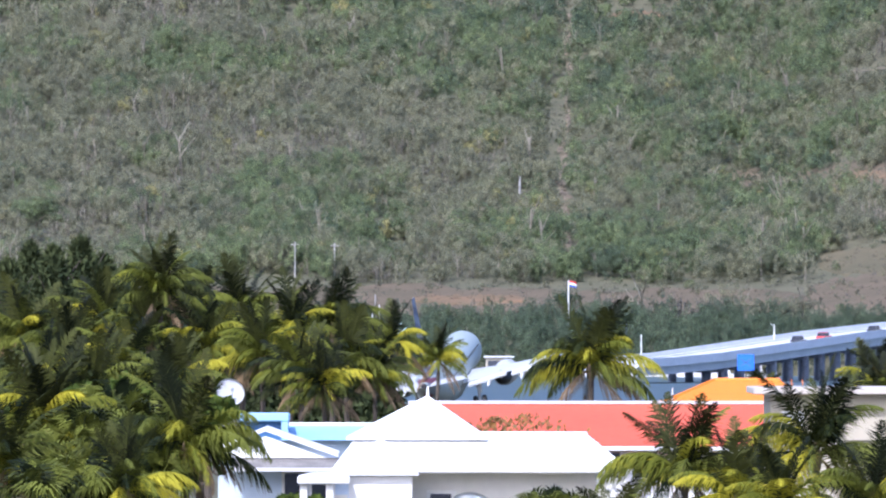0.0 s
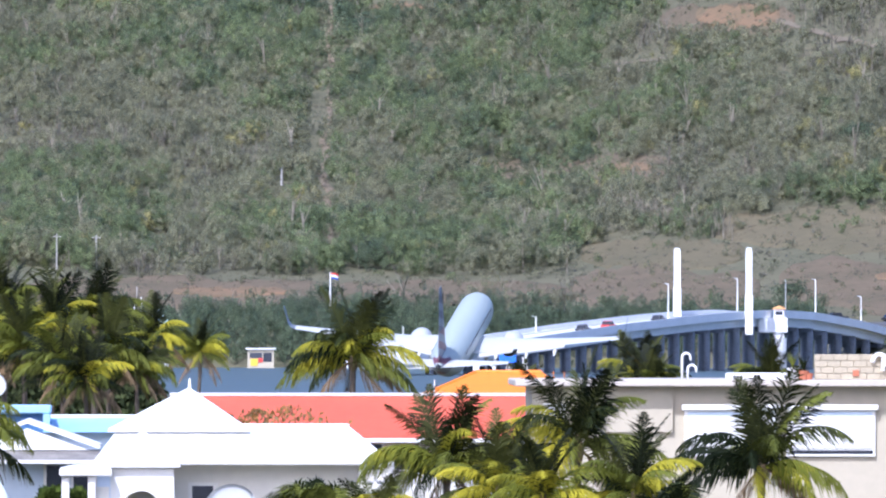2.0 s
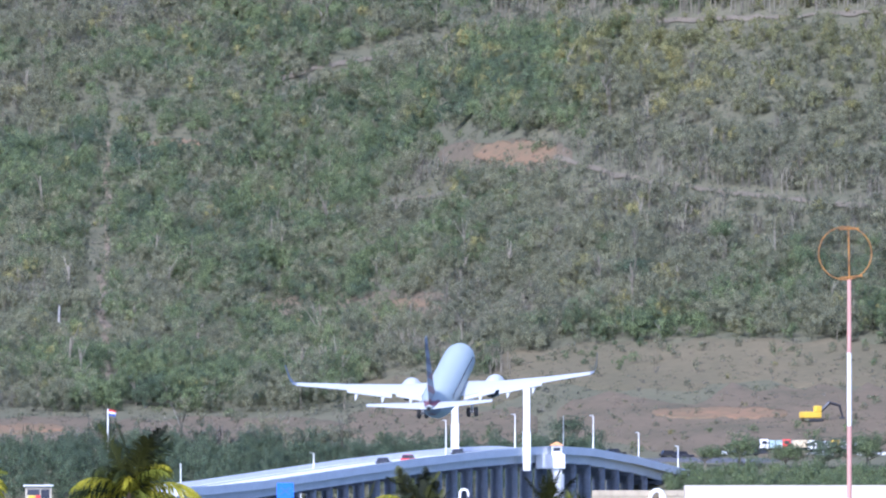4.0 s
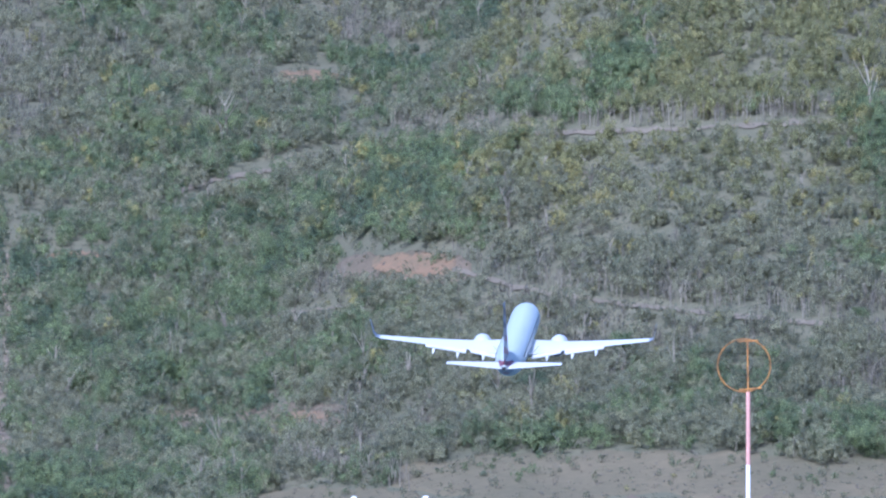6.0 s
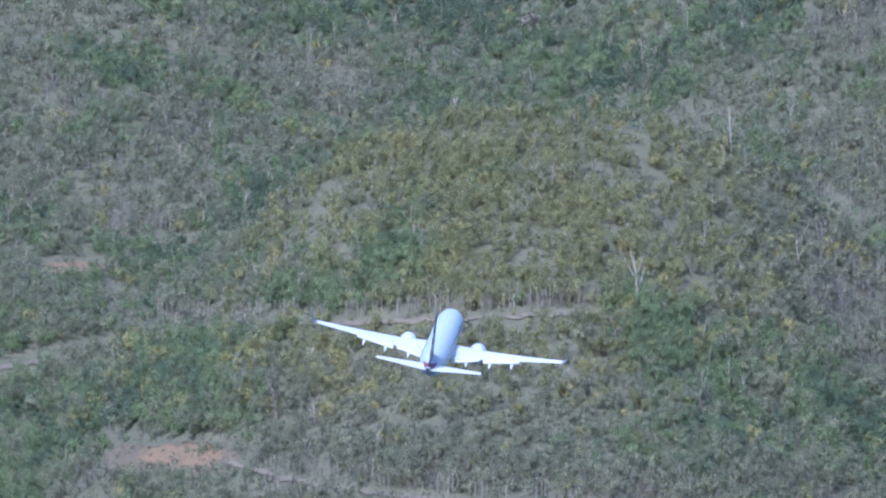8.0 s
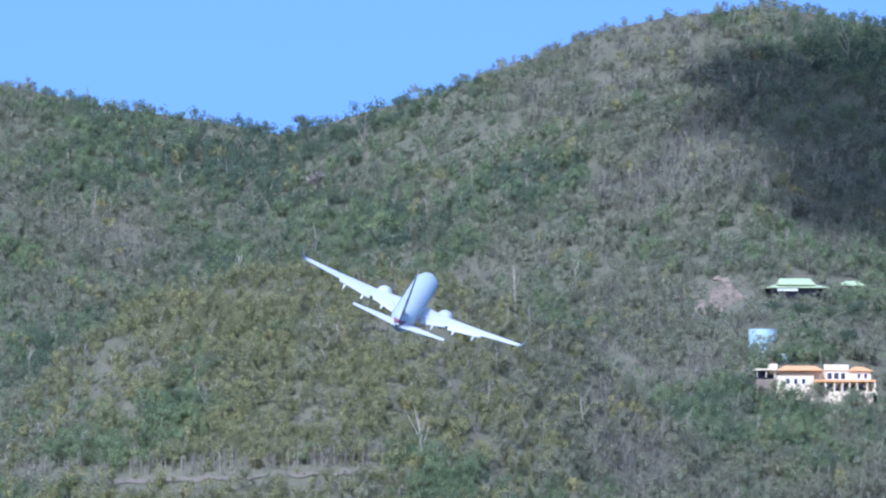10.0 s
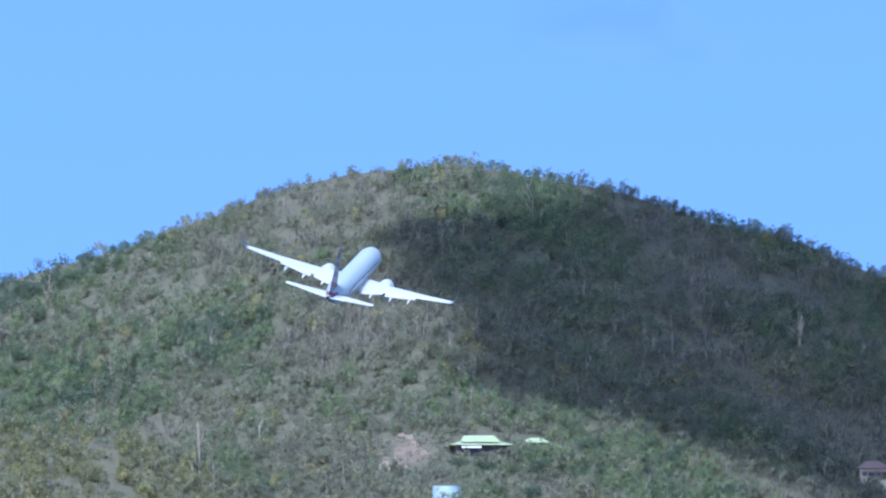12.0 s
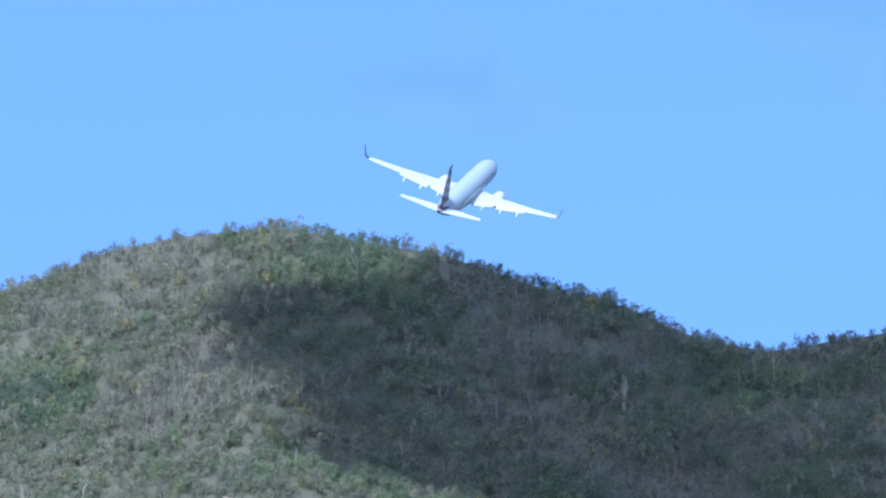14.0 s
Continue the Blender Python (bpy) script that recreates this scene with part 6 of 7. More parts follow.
def orange_house():
    d = 566
    h = site("orange_roofed_house", d, "house with a bright orange hipped roof")
    X, Z = lambda b: across(b, d), lambda e: level(e, d)
    part("wall", cuboid(X(400), X(640), 0.6, 7, LAND - 0.1, Z(-172)), "white_wall", h)
    part("roof", hip_roof(bmesh.new(), X(388), X(660), 0, 8, Z(-172), Z(-133), X(484), X(600), 0.1), "orange_roof", h, "bright orange hip roof")
    ym = 4.0
    part("ridge_cap", tube(bmesh.new(), [(X(484), ym, Z(-133)), (X(600), ym, Z(-133))], 0.08, 8), "orange_roof", h)
    part("hip_cap", tube(bmesh.new(), [(X(388), 0, Z(-172)), (X(484), ym, Z(-133))], 0.07, 8), "orange_roof", h)
    part("eave_board", cuboid(X(386), X(662), -0.06, 0, Z(-177), Z(-171)), "concrete", h)
    X0, X1 = X(388), X(660)
    for k in range(1, 14):
        x = X0 + (X1 - X0) * k / 14
        f = min(1, (x - X0) / (X(484) - X0), 1)
        part("roof_rib", tube(bmesh.new(), [(x, 0, Z(-172) + 0.01), (x, ym * f, Z(-172) + (Z(-133) - Z(-172)) * f + 0.01)], 0.02, 4), "orange_roof", h)


orange_house()


def beige_building():
    d = 430
    h = site("beige_building", d, "beige plastered building with a flat slab roof and white shutters", "building")
    X, Z = lambda b: across(b, d), lambda e: level(e, d)
    part("wall", cuboid(X(581), X(1334), 0.75, 10, LAND - 0.1, Z(-157)), "beige_wall", h, "beige plaster wall")
    part("roof_slab", cuboid(X(550), X(1325), 0, 10.4, Z(-158), Z(-146), bevel=0.03), "beige_slab", h, "pale overhanging roof slab")
    part("pilaster", cuboid(X(700), X(830), 0.6, 0.75, Z(-158) - 1.4, Z(-158)), "beige_wall", h)
    for b0, b1 in ((851, 1016), (1032, 1190)):
        s = part("shutter", cuboid(X(b0), X(b1), 0.62, 0.75, Z(-282), Z(-192), bevel=0.01), "white_paint", h, "white roller shutter with a projecting hood")
        part("hood", cuboid(X(b0) - 0.08, X(b1) + 0.08, 0.45, 0.62, Z(-200), Z(-190), bevel=0.02), "white_paint", s)
        for k in range(9):
            # the top slat is coloured pale blue as the hood's shadow
            part("slat", cuboid(X(b0) + 0.1, X(b1) - 0.1, 0.585, 0.62, Z(-203 - k * 7.3) - 0.115, Z(-203 - k * 7.3), bevel=0.012), "pale_blue_wall_or_shade" if k == 0 else "white_paint", s)
        part("gap", cuboid(X(b0) + 0.08, X(b1) - 0.08, 0.6, 0.615, Z(-277), Z(-271)), "dark_glass", s)
    part("wall_vent", cuboid(X(600), X(640), 0.68, 0.75, Z(-215), Z(-188), bevel=0.02), "white_paint", h)
    # roof parapets
    wall = part("block_parapet", cuboid(X(1084), X(1248), 1.52, 1.8, Z(-146), Z(-101)), "tan_block", h, "tan concrete block parapet")
    for row in range(4):
        for col in range(8):
            w = (X(1248) - X(1084)) / 7
            x0 = X(1084) + (col - (row % 2) * 0.5) * w
            x1 = min(x0 + w - 0.02, X(1248))
            x0 = max(x0, X(1084))
            if x1 - x0 < 0.1:
                continue
            z0 = Z(-146) + row * (Z(-101) - Z(-146)) / 4
            part("block", cuboid(x0, x1, 1.47, 1.52, z0 + 0.008, z0 + (Z(-101) - Z(-146)) / 4 - 0.008, bevel=0.008), "tan_block", wall)
    part("vent_block", cuboid(X(1152), X(1163), 1.43, 1.47, Z(-140), Z(-129)), "terracotta", wall)
    part("parapet_wall", cuboid(X(1248), X(1640), 1.5, 1.8, Z(-146), Z(-92), bevel=0.02), "beige_slab", h, "pale rendered parapet")
    part("ledge", cuboid(X(1248), X(1640), 0.9, 1.5, Z(-146), Z(-129), bevel=0.02), "roof_white", h)
    part("wing_wall", cuboid(X(1325), X(1640), 0.28, 10, LAND - 0.1, Z(-136), bevel=0.02), "beige_slab", h, "pale wall of the projecting wing")
    part("corner_post", cuboid(X(1319), X(1325.4), -0.04, 0.75, LAND - 0.1, Z(-126), bevel=0.02), "beige_slab", h)
    # vent pipes with bent tops
    for b, e in ((848, -99), (858, -120)):
        x = X(b)
        r = 0.13
        arc = [(x + r - r * math.cos(a), 1.4, Z(e) - r + r * math.sin(a)) for a in [math.pi * k / 6 for k in range(7)]]
        part("vent_pipe", tube(bmesh.new(), [(x, 1.4, Z(-146))] + arc + [(x + 2 * r, 1.4, Z(e) - r - 0.1)], 0.036, 8), "white_paint", h, smooth=True)
    arc = [(X(1199) + 0.22 * math.cos(a), 1.36, Z(-118) + 0.3 * math.sin(a)) for a in [math.pi * k / 6 - 0.2 for k in range(7)]]
    part("vent_pipe", tube(bmesh.new(), arc, 0.07, 8), "white_paint", h)
    part("vent_pipe", tube(bmesh.new(), [(X(1205), 1.36, Z(-130)), (X(1207), 1.36, Z(-100))], 0.06, 8), "white_paint", h)


beige_building()
# pots and planter that stand on the slab
d = 430
slab = level(-146, d)
ob = part("planter", cuboid(across(926, d), across(1036, d), d + 1.2, d + 1.9, slab, level(-134, d), bevel=0.03), "roof_white")
tagged(ob, "long low white planter on the flat roof", "planter")


def pot(b, r, hgt, mat, label, plant):
    x, y = across(b, d), d + 1.3
    t = empty("flower_pot", Matrix.Translation((x, y, slab)), label, "flower pot", "pots on the roof")
    part("pot", tube(bmesh.new(), [(0, 0, 0), (0, 0, hgt * 0.85), (0, 0, hgt * 0.86), (0, 0, hgt)], [r * 0.75, r, r * 1.1, r * 1.1], 14), mat, t)
    if plant:
        bm = bmesh.new()
        rs = np.random.RandomState(int(b))
        for k in range(16):
            a = rs.uniform(0, math.tau)
            tube(bm, [(0, 0, hgt), (math.cos(a) * 0.08, math.sin(a) * 0.08, hgt + rs.uniform(0.15, 0.3)), (math.cos(a) * 0.2, math.sin(a) * 0.2, hgt + rs.uniform(0.25, 0.55))], [0.012, 0.02, 0.004], 4)
        part("plant", bm, "palm_green", t)


pot(1045, 0.19, 0.36, "roof_white", "white pot with a small plant on the flat roof", True)
pot(1064, 0.16, 0.27, "terracotta", "terracotta pot with a small plant", True)
pot(1074, 0.12, 0.2, "terracotta", "small terracotta pot on the flat roof", False)


# ---- satellite dishes ----
def dish(b, e, d, r, turn, tilt, foot, label):
    p = spot(b, e, d)
    t = empty("satellite_dish", Matrix.Translation((p.x, p.y, 0)), label, "satellite dish", "satellite dishes")
    bm = bmesh.new()
    rings = []
    for k in range(7):
        q = r * k / 6
        rings.append([bm.verts.new((q * math.cos(a), q * math.sin(a), 0.28 * q * q / r)) for a in [j * math.tau / 28 for j in range(28)]] if k else [bm.verts.new((0, 0, 0))])
    for j in range(28):
        bm.faces.new((rings[0][0], rings[1][j], rings[1][(j + 1) % 28]))
    for a, c in zip(rings[1:], rings[2:]):
        for j in range(28):
            bm.faces.new((a[j], c[j], c[(j + 1) % 28], a[(j + 1) % 28]))
    bmesh.ops.solidify(bm, geom=bm.faces[:], thickness=0.03)
    face = pose(0, 0, p.z, 0, 0, turn) @ pose(0, 0, 0, 90 - tilt, 0, 0)
    bowl = part("bowl", bm, "roof_white", t, "white dish bowl", smooth=True, m=face)
    part("feed_arm", tube(bmesh.new(), [(0, -r * 0.95, 0.26 * r), (0, -0.1 * r, 0.8 * r)], 0.02, 6), "grey_metal", bowl)
    part("feed_horn", tube(bmesh.new(), [(0, -0.1 * r, 0.72 * r), (0, -0.02 * r, 0.9 * r)], 0.06, 8), "grey_metal", bowl)
    part("mast", tube(bmesh.new(), [(0, 0.15, foot), (0, 0.15, p.z)], 0.05, 8), "grey_metal", t)


dish(-378, -157, 532, 0.56, 18, 25, LAND, "white satellite dish on a mast among palms")
dish(48, -380, 438, 0.84, -6, 20, LAND, "large white satellite dish beside the house")


# ---- garden walls ----
def garden_wall():
    d = 436
    ob = part("garden_wall", cuboid(across(-560, d), across(-345, d), d, d + 0.25, LAND - 0.1, level(-376, d), bevel=0.02), material("mint_wall", (0.42, 0.58, 0.40), 0.8, vary=0.08, size=1.5))
    tagged(ob, "mint green garden wall", "wall")
    t = empty("brick_wall", Matrix(), "low pinkish wall with a red coping", "wall")
    part("body", cuboid(across(-345, d), across(-255, d), d + 0.5, d + 0.7, LAND - 0.1, level(-381, d)), material("pink_brick", (0.48, 0.26, 0.22), 0.85, vary=0.15, size=0.4), t)
    part("coping", cuboid(across(-420, d), across(-250, d), d + 0.45, d + 0.75, level(-381, d), level(-372, d), bevel=0.02), "red_paint", t)
    t = empty("gate_post", Matrix.Translation((across(-338, d), d - 0.3, LAND - 0.1)), "white gate post with a round cap and scroll", "post")
    z = level(-388, d) - LAND
    part("shaft", cuboid(-0.16, 0.16, -0.16, 0.16, 0, z, bevel=0.02), "white_paint", t)
    bm = bmesh.new()
    bmesh.ops.create_uvsphere(bm, u_segments=16, v_segments=10, radius=0.24)
    part("cap", bm, "white_paint", t, smooth=True, m=Matrix.Translation((0, 0, z + 0.2)))
    part("scroll", tube(bmesh.new(), [(0.1, 0, z + 0.3), (0.5, 0, z + 0.1), (0.8, 0, z - 0.3)], [0.16, 0.13, 0.08], 8), "white_paint", t, smooth=True)


garden_wall()


# ---- mast with a hoop ----
def hoop_mast():
    d = 410
    p = spot(1534, 0, d)
    t = empty("hoop_mast", Matrix.Translation((p.x, p.y, LAND)), "red and white banded mast carrying a rusty orange hoop", "mast")
    top = level(272, d) - LAND
    n = 7
    for k in range(n):
        part("band", tube(bmesh.new(), [(0, 0, top * k / n), (0, 0, top * (k + 1) / n)], 0.085 - 0.004 * k, 12), "roof_white" if k % 2 == (n % 2) else "mast_red", t, "red band" if k % 2 != (n % 2) else "")
    r = 47 * STEP * d
    c = Vector((-0.12, 0, level(319, d) - LAND))
    bm = bmesh.new()
    ring = [(c.x + r * math.cos(a), c.y, c.z + r * math.sin(a)) for a in [k * math.tau / 32 for k in range(33)]]
    tube(bm, ring, 0.019, 6, caps=False)
    part("hoop", bm, "rust_orange", t, "rusty orange hoop")
    part("spindle", tube(bmesh.new(), [(0, 0, top), (-0.02, 0, c.z + r)], 0.026, 8), "rust_orange", t)
    part("brace", tube(bmesh.new(), [(-r * 0.35, 0, c.z - r * 0.93), (r * 0.5, 0, c.z - r * 0.85)], 0.028, 6), "rust_orange", t)
    part("brace", tube(bmesh.new(), [(-r * 0.4, 0, c.z + r * 0.9), (r * 0.35, 0, c.z + r * 0.93)], 0.028, 6), "rust_orange", t)


M["mast_red"] = material("mast_red", (0.60, 0.32, 0.26), 0.6, vary=0.1, size=0.5)
hoop_mast()


# ---- palms ----
def frond_mesh(name, mat, rs, elev, droop, length=2.9, hang=0.5, broad=0.27):
    """One feather leaf: an arching midrib along +x with narrow leaflets hanging on both sides."""
    bm = bmesh.new()
    pts, p, n = [], Vector((0, 0, 0)), 12
    side_bend = rs.uniform(-0.25, 0.25)
    for k in range(n + 1):
        s = k / n
        a = radians(elev - droop * s ** 1.35)
        pts.append(p.copy())
        p = p + Vector((math.cos(a), side_bend * s * 0.6, math.sin(a))) * (length / n)
    tube(bm, pts, [0.045 * (1 - 0.85 * k / n) for k in range(n + 1)], 5)
    for k in range(54):
        s = 0.12 + 0.88 * k / 53
        i = min(n - 1, int(s * n))
        base = pts[i].lerp(pts[i + 1], s * n - i)
        way = (pts[i + 1] - pts[i]).normalized()
        out = way.cross(Vector((0, 0, 1))).normalized()
        up = out.cross(way)
        size = length * broad * 1.12 * (math.sin(math.pi * min(1, s * 0.78 + 0.2)) ** 0.7) * rs.uniform(0.6, 1.15)
        for sg in (-1, 1):
            sweep = 0.65 + 0.7 * s + rs.uniform(-0.35, 0.35)
            drop = hang * rs.uniform(0.6, 1.3)
            dirn = (out * sg * (1.0 - 0.45 * min(1, drop)) + way * sweep + up * 0.15 + Vector((0, 0, -0.9 * drop))).normalized()
            tip_dir = (dirn + Vector((0, 0, -1)) * rs.uniform(0.5, 1.2) * (0.4 + hang)).normalized()
            w = way * rs.uniform(0.021, 0.034)
            mid = base + dirn * size * 0.5
            tip = mid + tip_dir * size * 0.7
            v = [bm.verts.new(q) for q in (base - w * 0.6, base + w * 0.6, mid + w, mid - w, tip)]
            bm.faces.new((v[0], v[1], v[2], v[3]))
            bm.faces.new((v[3], v[2], v[4]))
    me = bpy.data.meshes.new(name)
    bm.to_mesh(me)
    bm.free()
    me.materials.append(M[mat])
    return me


frs = np.random.RandomState(77)
FRONDS = {
    # most upright fronds get the leaf colour darkened to look shaded
    "up": [frond_mesh("frond", mt, frs, e, dr, hang=hg, broad=0.22) for mt, e, dr, hg in (("palm_shaded", 87, 16, 0.05), ("palm_shaded", 78, 34, 0.12), ("palm_green", 70, 55, 0.2), ("palm_shaded", 82, 26, 0.1), ("palm_shaded", 66, 30, 0.15))],
    "mid": [frond_mesh("frond", "palm_green", frs, e, dr, hang=hg) for e, dr, hg in ((56, 88, 0.55), (46, 95, 0.65), (36, 100, 0.75), (60, 112, 0.6))],
    "low": [frond_mesh("frond", "palm_green", frs, e, dr, hang=hg) for e, dr, hg in ((16, 80, 0.9), (4, 70, 1.0), (24, 100, 0.9))],
    "gold": [frond_mesh("frond", "palm_yellow", frs, e, dr, hang=hg) for e, dr, hg in ((40, 105, 0.7), (18, 95, 0.9), (62, 100, 0.5))],
    "dead": [frond_mesh("frond", "palm_brown", frs, e, dr, hang=hg) for e, dr, hg in ((-20, 60, 1.2), (-40, 45, 1.3))],
}


def palm(b, e, d, size, seed, gold=0.2, dead=2, up=11, mid=12, low=9, wind=0.0, label="coconut palm with arching green and yellow fronds"):
    rs = np.random.RandomState(seed)
    top = spot(b, e, d)
    t = empty("palm_tree", Matrix.Translation((top.x, top.y, LAND)), label, "palm tree", "palms among the houses")
    h = top.z - LAND
    lean = rs.uniform(-0.6, 0.6)
    bm = bmesh.new()
    n = 14
    tube(bm, [(lean * (1 - k / n) ** 2, 0, h * k / n - 0.05) for k in range(n + 1)], [(0.17 - 0.07 * k / n + (0.015 if k % 2 else 0)) * size for k in range(n + 1)], 9)
    part("trunk", bm, "palm_trunk", t)
    kinds = ["up"] * up + ["mid"] * mid + ["low"] * low + ["dead"] * dead
    for k, kind in enumerate(kinds):
        if kind in ("mid", "low") and rs.rand() < gold:
            kind = "gold"
        me = FRONDS[kind][rs.randint(len(FRONDS[kind]))]
        f = new("frond", me)
        f.parent = t
        turn = k * 137.5 + rs.uniform(-20, 20)
        f.matrix_basis = pose(0, 0, h - 0.05, 0, 0, turn) @ pose(0, 0, 0, rs.uniform(-25, 25), rs.uniform(-8, 8), 0) @ Matrix.Scale(size * rs.uniform(0.85, 1.1), 4)
    bm = bmesh.new()
    tube(bm, [(0, 0, h - 0.5), (0, 0, h - 0.15), (0, 0, h + 0.35)], [0.13 * size, 0.2 * size, 0.07 * size], 8)
    part("crown_shaft", bm, "palm_brown", t, "fibrous brown crown base")
    return t


def fan_mesh(rs):
    """A fan leaf: a stalk along +x with a round pleated blade of many pointed fingers."""
    bm = bmesh.new()
    tube(bm, [(0, 0, 0), (0.5, 0, 0.12), (1.0, 0, 0.1)], [0.03, 0.022, 0.018], 5)
    for k in range(26):
        a = radians(-125 + 250 * k / 25)
        L = 0.75 * (0.75 + 0.25 * math.cos(a)) * rs.uniform(0.9, 1.05)
        w = 0.045
        o = Vector((1.0, 0, 0.1))
        f = Vector((math.cos(a), math.sin(a), 0.25 * (k % 2) - 0.05))
        s = Vector((-math.sin(a), math.cos(a), 0))
        mid = o + f * L * 0.6
        tip = o + f * L * 0.9 + Vector((0, 0, -0.45 * rs.uniform(0.5, 1.3)))
        v = [bm.verts.new(q) for q in (o, mid + s * w, tip, mid - s * w)]
        bm.faces.new(v)
    me = bpy.data.meshes.new("fan_leaf")
    bm.to_mesh(me)
    bm.free()
    me.materials.append(M["palm_green"])
    return me


FANS = [fan_mesh(frs) for _ in range(4)]


def fan_palm(b, e, d, size, seed):
    rs = np.random.RandomState(seed)
    top = spot(b, e, d)
    t = empty("fan_palm", Matrix.Translation((top.x, top.y, LAND)), "fan palm with stiff dark green fingered leaves", "palm tree", "fan palms")
    h = top.z - LAND
    part("trunk", tube(bmesh.new(), [(0, 0, -0.05), (0.1, 0, h * 0.5), (0, 0, h)], [0.2, 0.16, 0.15], 9), "palm_trunk", t)
    for k in range(26):
        f = new("fan_leaf", FANS[k % 4])
        f.parent = t
        f.matrix_basis = pose(0, 0, h, 0, 0, k * 137.5) @ pose(0, 0, 0, rs.uniform(-30, 30), 0, 0) @ pose(0, 0, 0, 0, -rs.uniform(-35, 80), 0) @ Matrix.Scale(size * rs.uniform(0.85, 1.1), 4)


for k, (b, e, d, s, g) in enumerate((
        # before the white and beige houses
        (428, -300, 405, 0.95, 0.35), (660, -262, 412, 1.0, 0.2), (985, -300, 400, 1.02, 0.12), (520, -345, 400, 0.8, 0.45), (760, -350, 398, 0.8, 0.2), (300, -400, 402, 0.6, 0.5), (600, -360, 398, 0.8, 0.5),
        # behind the roofs
        (262, -110, 606, 1.2, 0.25), (768, -148, 575, 0.75, 0.25), (1003, -150, 590, 0.72, 0.1), (-8, -98, 1050, 1.0, 0.7), (790, -158, 570, 0.6, 0.1), (560, -162, 640, 0.5, 0.1),
        # the grove beyond the blue house
        (-500, 22, 640, 0.95, 0.1), (-448, -20, 650, 0.95, 0.3), (-352, -22, 655, 1.05, 0.25), (-270, -50, 640, 1.0, 0.3), (-195, -40, 650, 1.0, 0.3), (-172, -100, 640, 0.9, 0.35), (-320, -95, 630, 1.0, 0.4),
        (-420, -85, 635, 1.0, 0.35), (-520, -60, 640, 1.05, 0.3), (-600, -40, 655, 1.1, 0.2), (-660, -95, 640, 1.05, 0.2), (-250, -130, 620, 0.9, 0.3), (-120, -128, 640, 0.8, 0.3), (-560, -120, 620, 1.0, 0.3), (-740, -60, 660, 1.1, 0.15),
        (-210, -150, 610, 0.8, 0.4), (-700, -150, 620, 1.0, 0.25), (-620, -150, 600, 1.0, 0.25), (-480, -150, 600, 0.95, 0.3), (-90, -70, 900, 1.0, 0.4),
        # by the garden wall
        (-455, -250, 425, 1.0, 0.4), (-700, -220, 430, 1.0, 0.35), (-780, -300, 425, 1.0, 0.3), (-560, -330, 420, 0.8, 0.4))):
    if d < 415:
        palm(b, e, d, s, 100 + k, min(0.6, g + 0.12), up=9, mid=11, low=8, dead=2)
    else:
        palm(b, e, d, s, 100 + k, g, up=9, mid=13, dead=4)
for k, (b, e, d, s) in enumerate(((175, -392, 425, 0.85), (215, -402, 424, 0.8), (-640, -255, 428, 0.95), (-590, -280, 426, 0.9), (-540, -230, 432, 0.9), (-650, -340, 420, 1.0), (-720, -360, 418, 1.0), (-500, -320, 424, 0.8), (-585, -205, 445, 0.9), (830, -405, 396, 0.9))):
    fan_palm(b, e, d, s, 300 + k)


# ---- feathery pines and hedges ----
def leafy(b, e0, e1, d, w, mat, label, name, fine, count, seed, category="tree", leaf=1.0):
    """A tree or shrub between two elevations: trunk with limbs, and a crown of many small leaf clumps."""
    rs = np.random.RandomState(seed)
    p = spot(b, 0, d)
    t = empty(name, Matrix.Translation((p.x, p.y, LAND)), label, category)
    z0, z1 = level(e0, d) - LAND, level(e1, d) - LAND
    bm = bmesh.new()
    tube(bm, [(0, 0, -0.1), (0.1, 0, z1 * 0.5), (0, 0, z1 * 0.92)], [0.22, 0.15, 0.03], 8)
    for k in range(9):
        a = k * 2.4
        f = 0.35 + 0.06 * k
        tube(bm, [(0.1, 0, z1 * f), (math.cos(a) * w * 0.6, math.sin(a) * w * 0.6, z1 * f + (z1 - z0) * 0.25)], [0.06, 0.015], 6)
    part("trunk", bm, "palm_trunk", t)
    quads = []
    for k in range(count):
        f = rs.rand() ** 0.8
        rad = w * (1 - f) ** 0.55 * rs.uniform(0.3, 1.0) * (0.8 + 0.35 * math.sin(k * 0.37))
        a = rs.uniform(0, math.tau)
        c = np.array((rad * math.cos(a), rad * math.sin(a), z0 + (z1 - z0) * f))
        u = rs.normal(size=3) + np.array((0, 0, 1.2 if fine > 2 else 0))
        u /= np.linalg.norm(u)
        v = np.cross(u, rs.normal(size=3))
        v /= np.linalg.norm(v)
        s = rs.uniform(0.14, 0.3) * leaf
        quads.append([c, c + u * s + v * s / fine, c + u * s * 2, c + u * s - v * s / fine])
    co = np.array(quads).reshape(-1, 3)
    me = mesh_from("crown", co, np.arange(len(co)).reshape(-1, 4))
    me.materials.append(M[mat])
    crown = new("crown", me)
    crown.parent = t


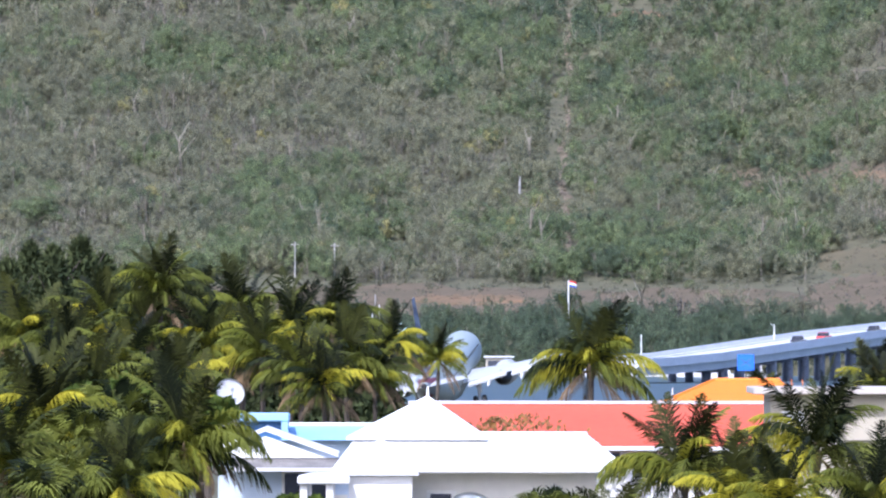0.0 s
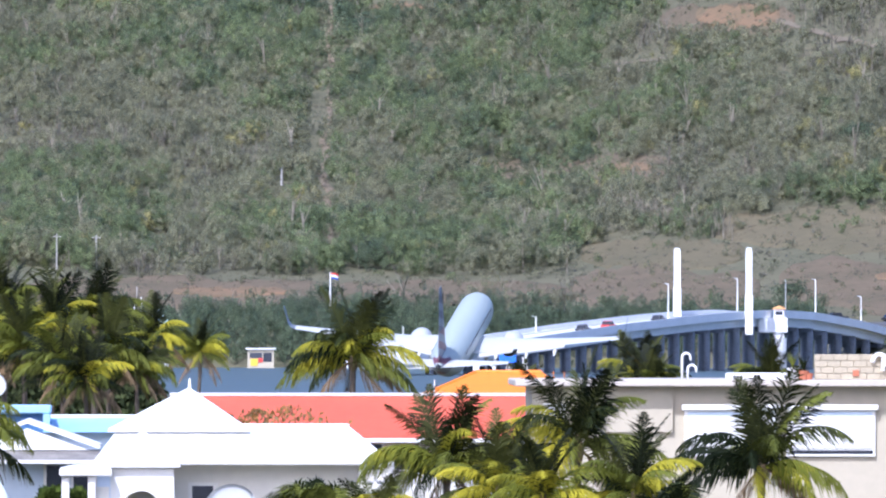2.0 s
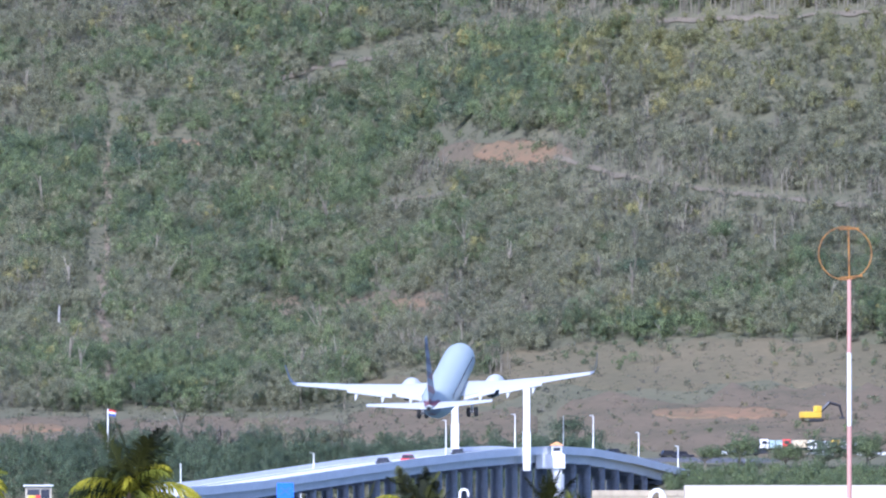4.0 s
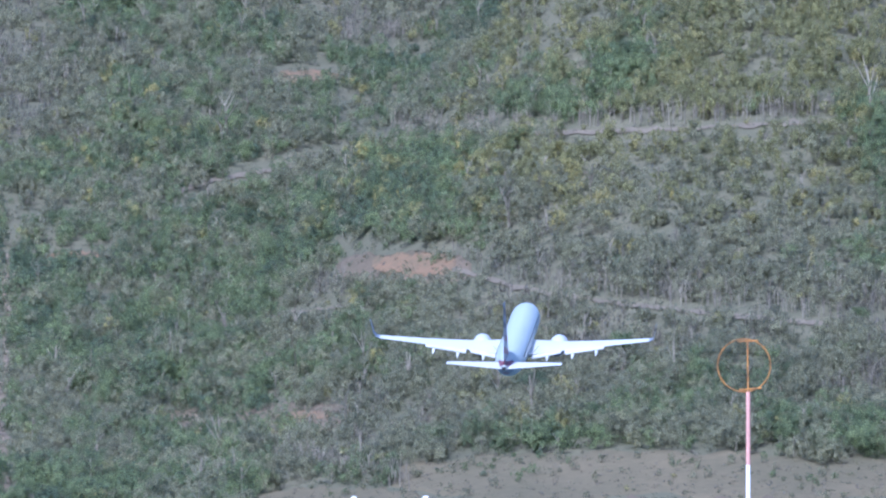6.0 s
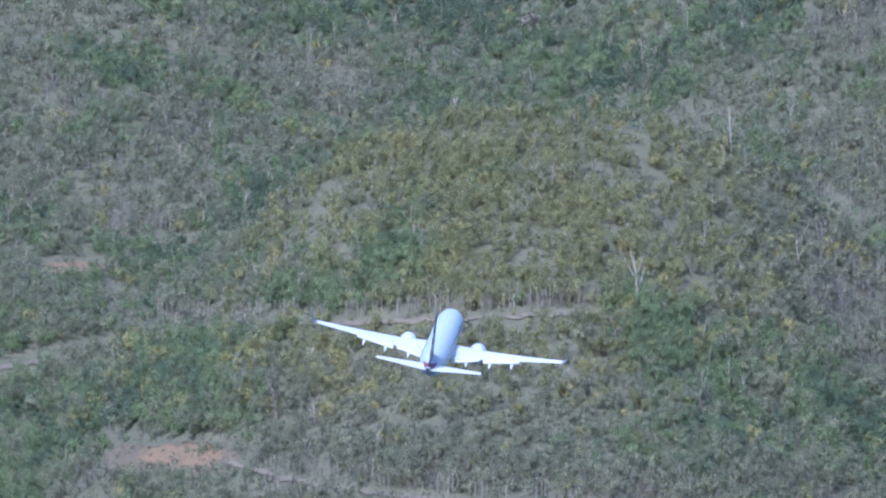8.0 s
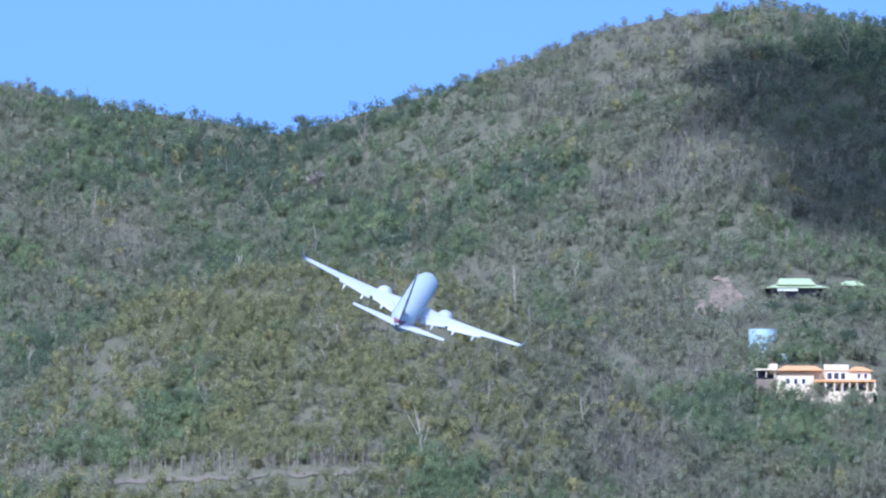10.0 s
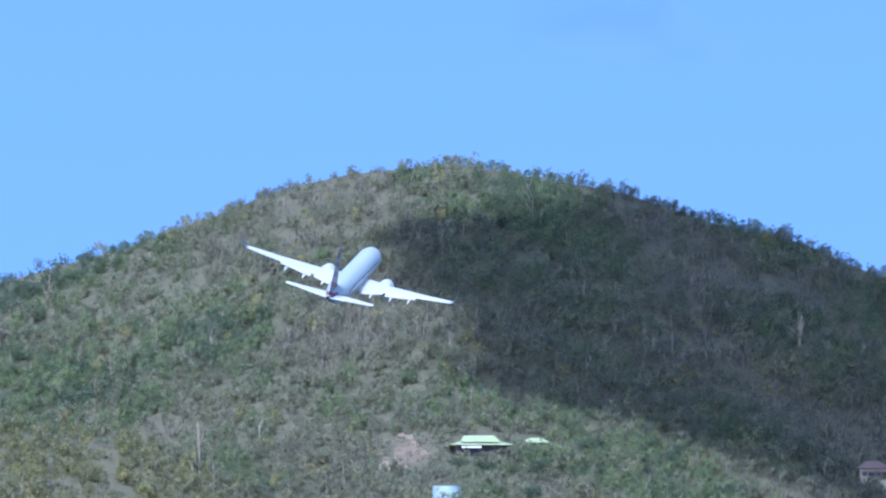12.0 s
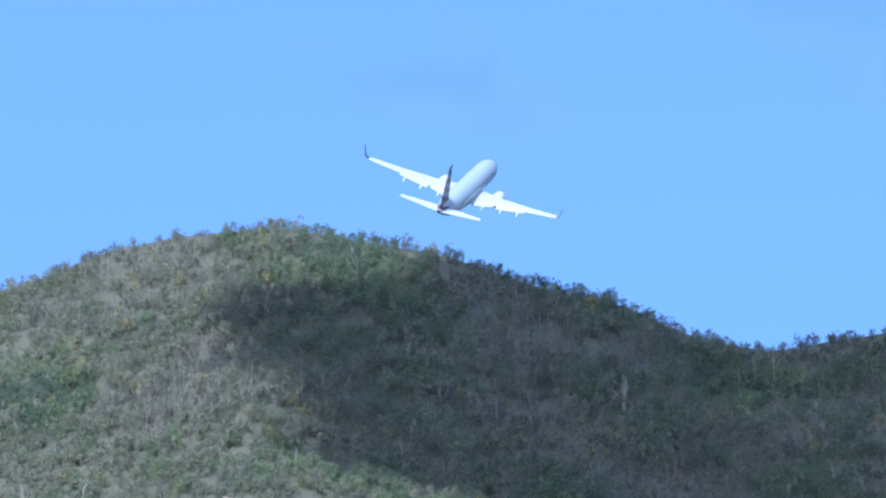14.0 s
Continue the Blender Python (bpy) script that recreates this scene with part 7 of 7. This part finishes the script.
for k, (b, e1, w) in enumerate(((-770, 70, 2.2), (-690, 95, 2.4), (-640, 110, 2.2), (-600, 80, 2.2), (-730, 100, 2.2), (-560, 60, 1.8))):
    leafy(b, -160, e1, 690 + 6 * k, w, "pine_green", "feathery grey-green pine with drooping needles", "pine_tree", 4.0, 5200, 500 + k)
for k, (b, e0, e1, d, w) in enumerate(((-480, -300, -150, 470, 1.5), (-420, -230, -185, 505, 0.9), (-390, -250, -180, 525, 0.9), (-560, -320, -140, 480, 1.8), (-640, -330, -150, 490, 1.9), (-730, -330, -170, 485, 1.9), (-270, -400, -355, 460, 0.6), (-225, -395, -360, 462, 0.4))):
    leafy(b, e0, e1, d, w, "leaf_bright", "dense leafy green garden shrub", "shrub", 1.4, 2600, 600 + k, "shrub")
for k, (b, e1, w) in enumerate(((-120, -105, 2.2), (-180, -85, 2.4), (-240, -75, 2.6), (-300, -80, 2.6), (-360, -70, 2.8), (-430, -60, 2.8), (-500, -50, 2.8), (-580, -60, 2.8), (-660, -60, 2.8), (-740, -60, 2.8))):
    leafy(b, -250, e1, 676 + 5 * (k % 3), w, "pine_green", "dark bushy tree in the grove behind the palms", "grove_tree", 1.6, 3000, 800 + k)
for k, (b, e0, e1, d, w, mat) in enumerate(((40, -262, -215, 462, 1.2, "leaf_bright"), (150, -236, -196, 505, 2.3, "leaf_rust"), (90, -240, -203, 500, 1.6, "leaf_rust"))):
    leafy(b, e0, e1, d, w, mat, "thin twiggy tree with sparse small leaves", "sapling", 2.2, 230, 700 + k, leaf=0.42)


def motions():
    """All that moves: the drifting cloud, the airliner along its climb, its gear folding in, the cars on the bridge."""
    walk(plane, [(t, pose(x, y, z, 0, 0, -h) @ pose(0, 0, 0, p) @ pose(0, 0, 0, 0, k)) for t, x, y, z, h, p, k in FLIGHT])
    walk(drifting_cloud, [(0, pose(0, 100, 0)), (7, pose(0, 44, 0)), (14, pose(0, -12, 0))])
    for s, leg in plane_legs:
        down = pose(s * 2.86, -0.9, -1.05)
        rows = [(0, 0), (4.2, 0), (5.2, 42), (5.8, 72), (6.0, 80), (6.7, 86), (14, 86)]
        walk(leg, [(t, down @ pose(0, 0, 0, 0, s * a, 0)) for t, a in rows])
    rows = [(0, 0), (4.0, 0), (5.0, 50), (5.6, 88), (14, 88)]
    walk(plane_nose_leg, [(t, pose(0, 14.6, -1.4, a)) for t, a in rows])
    for vehicle, b, side in CARS:
        u = u_of(b)
        walk(vehicle, [(t, car_pose(u + t * 0.0235, side)) for t in range(0, 15)])


motions()
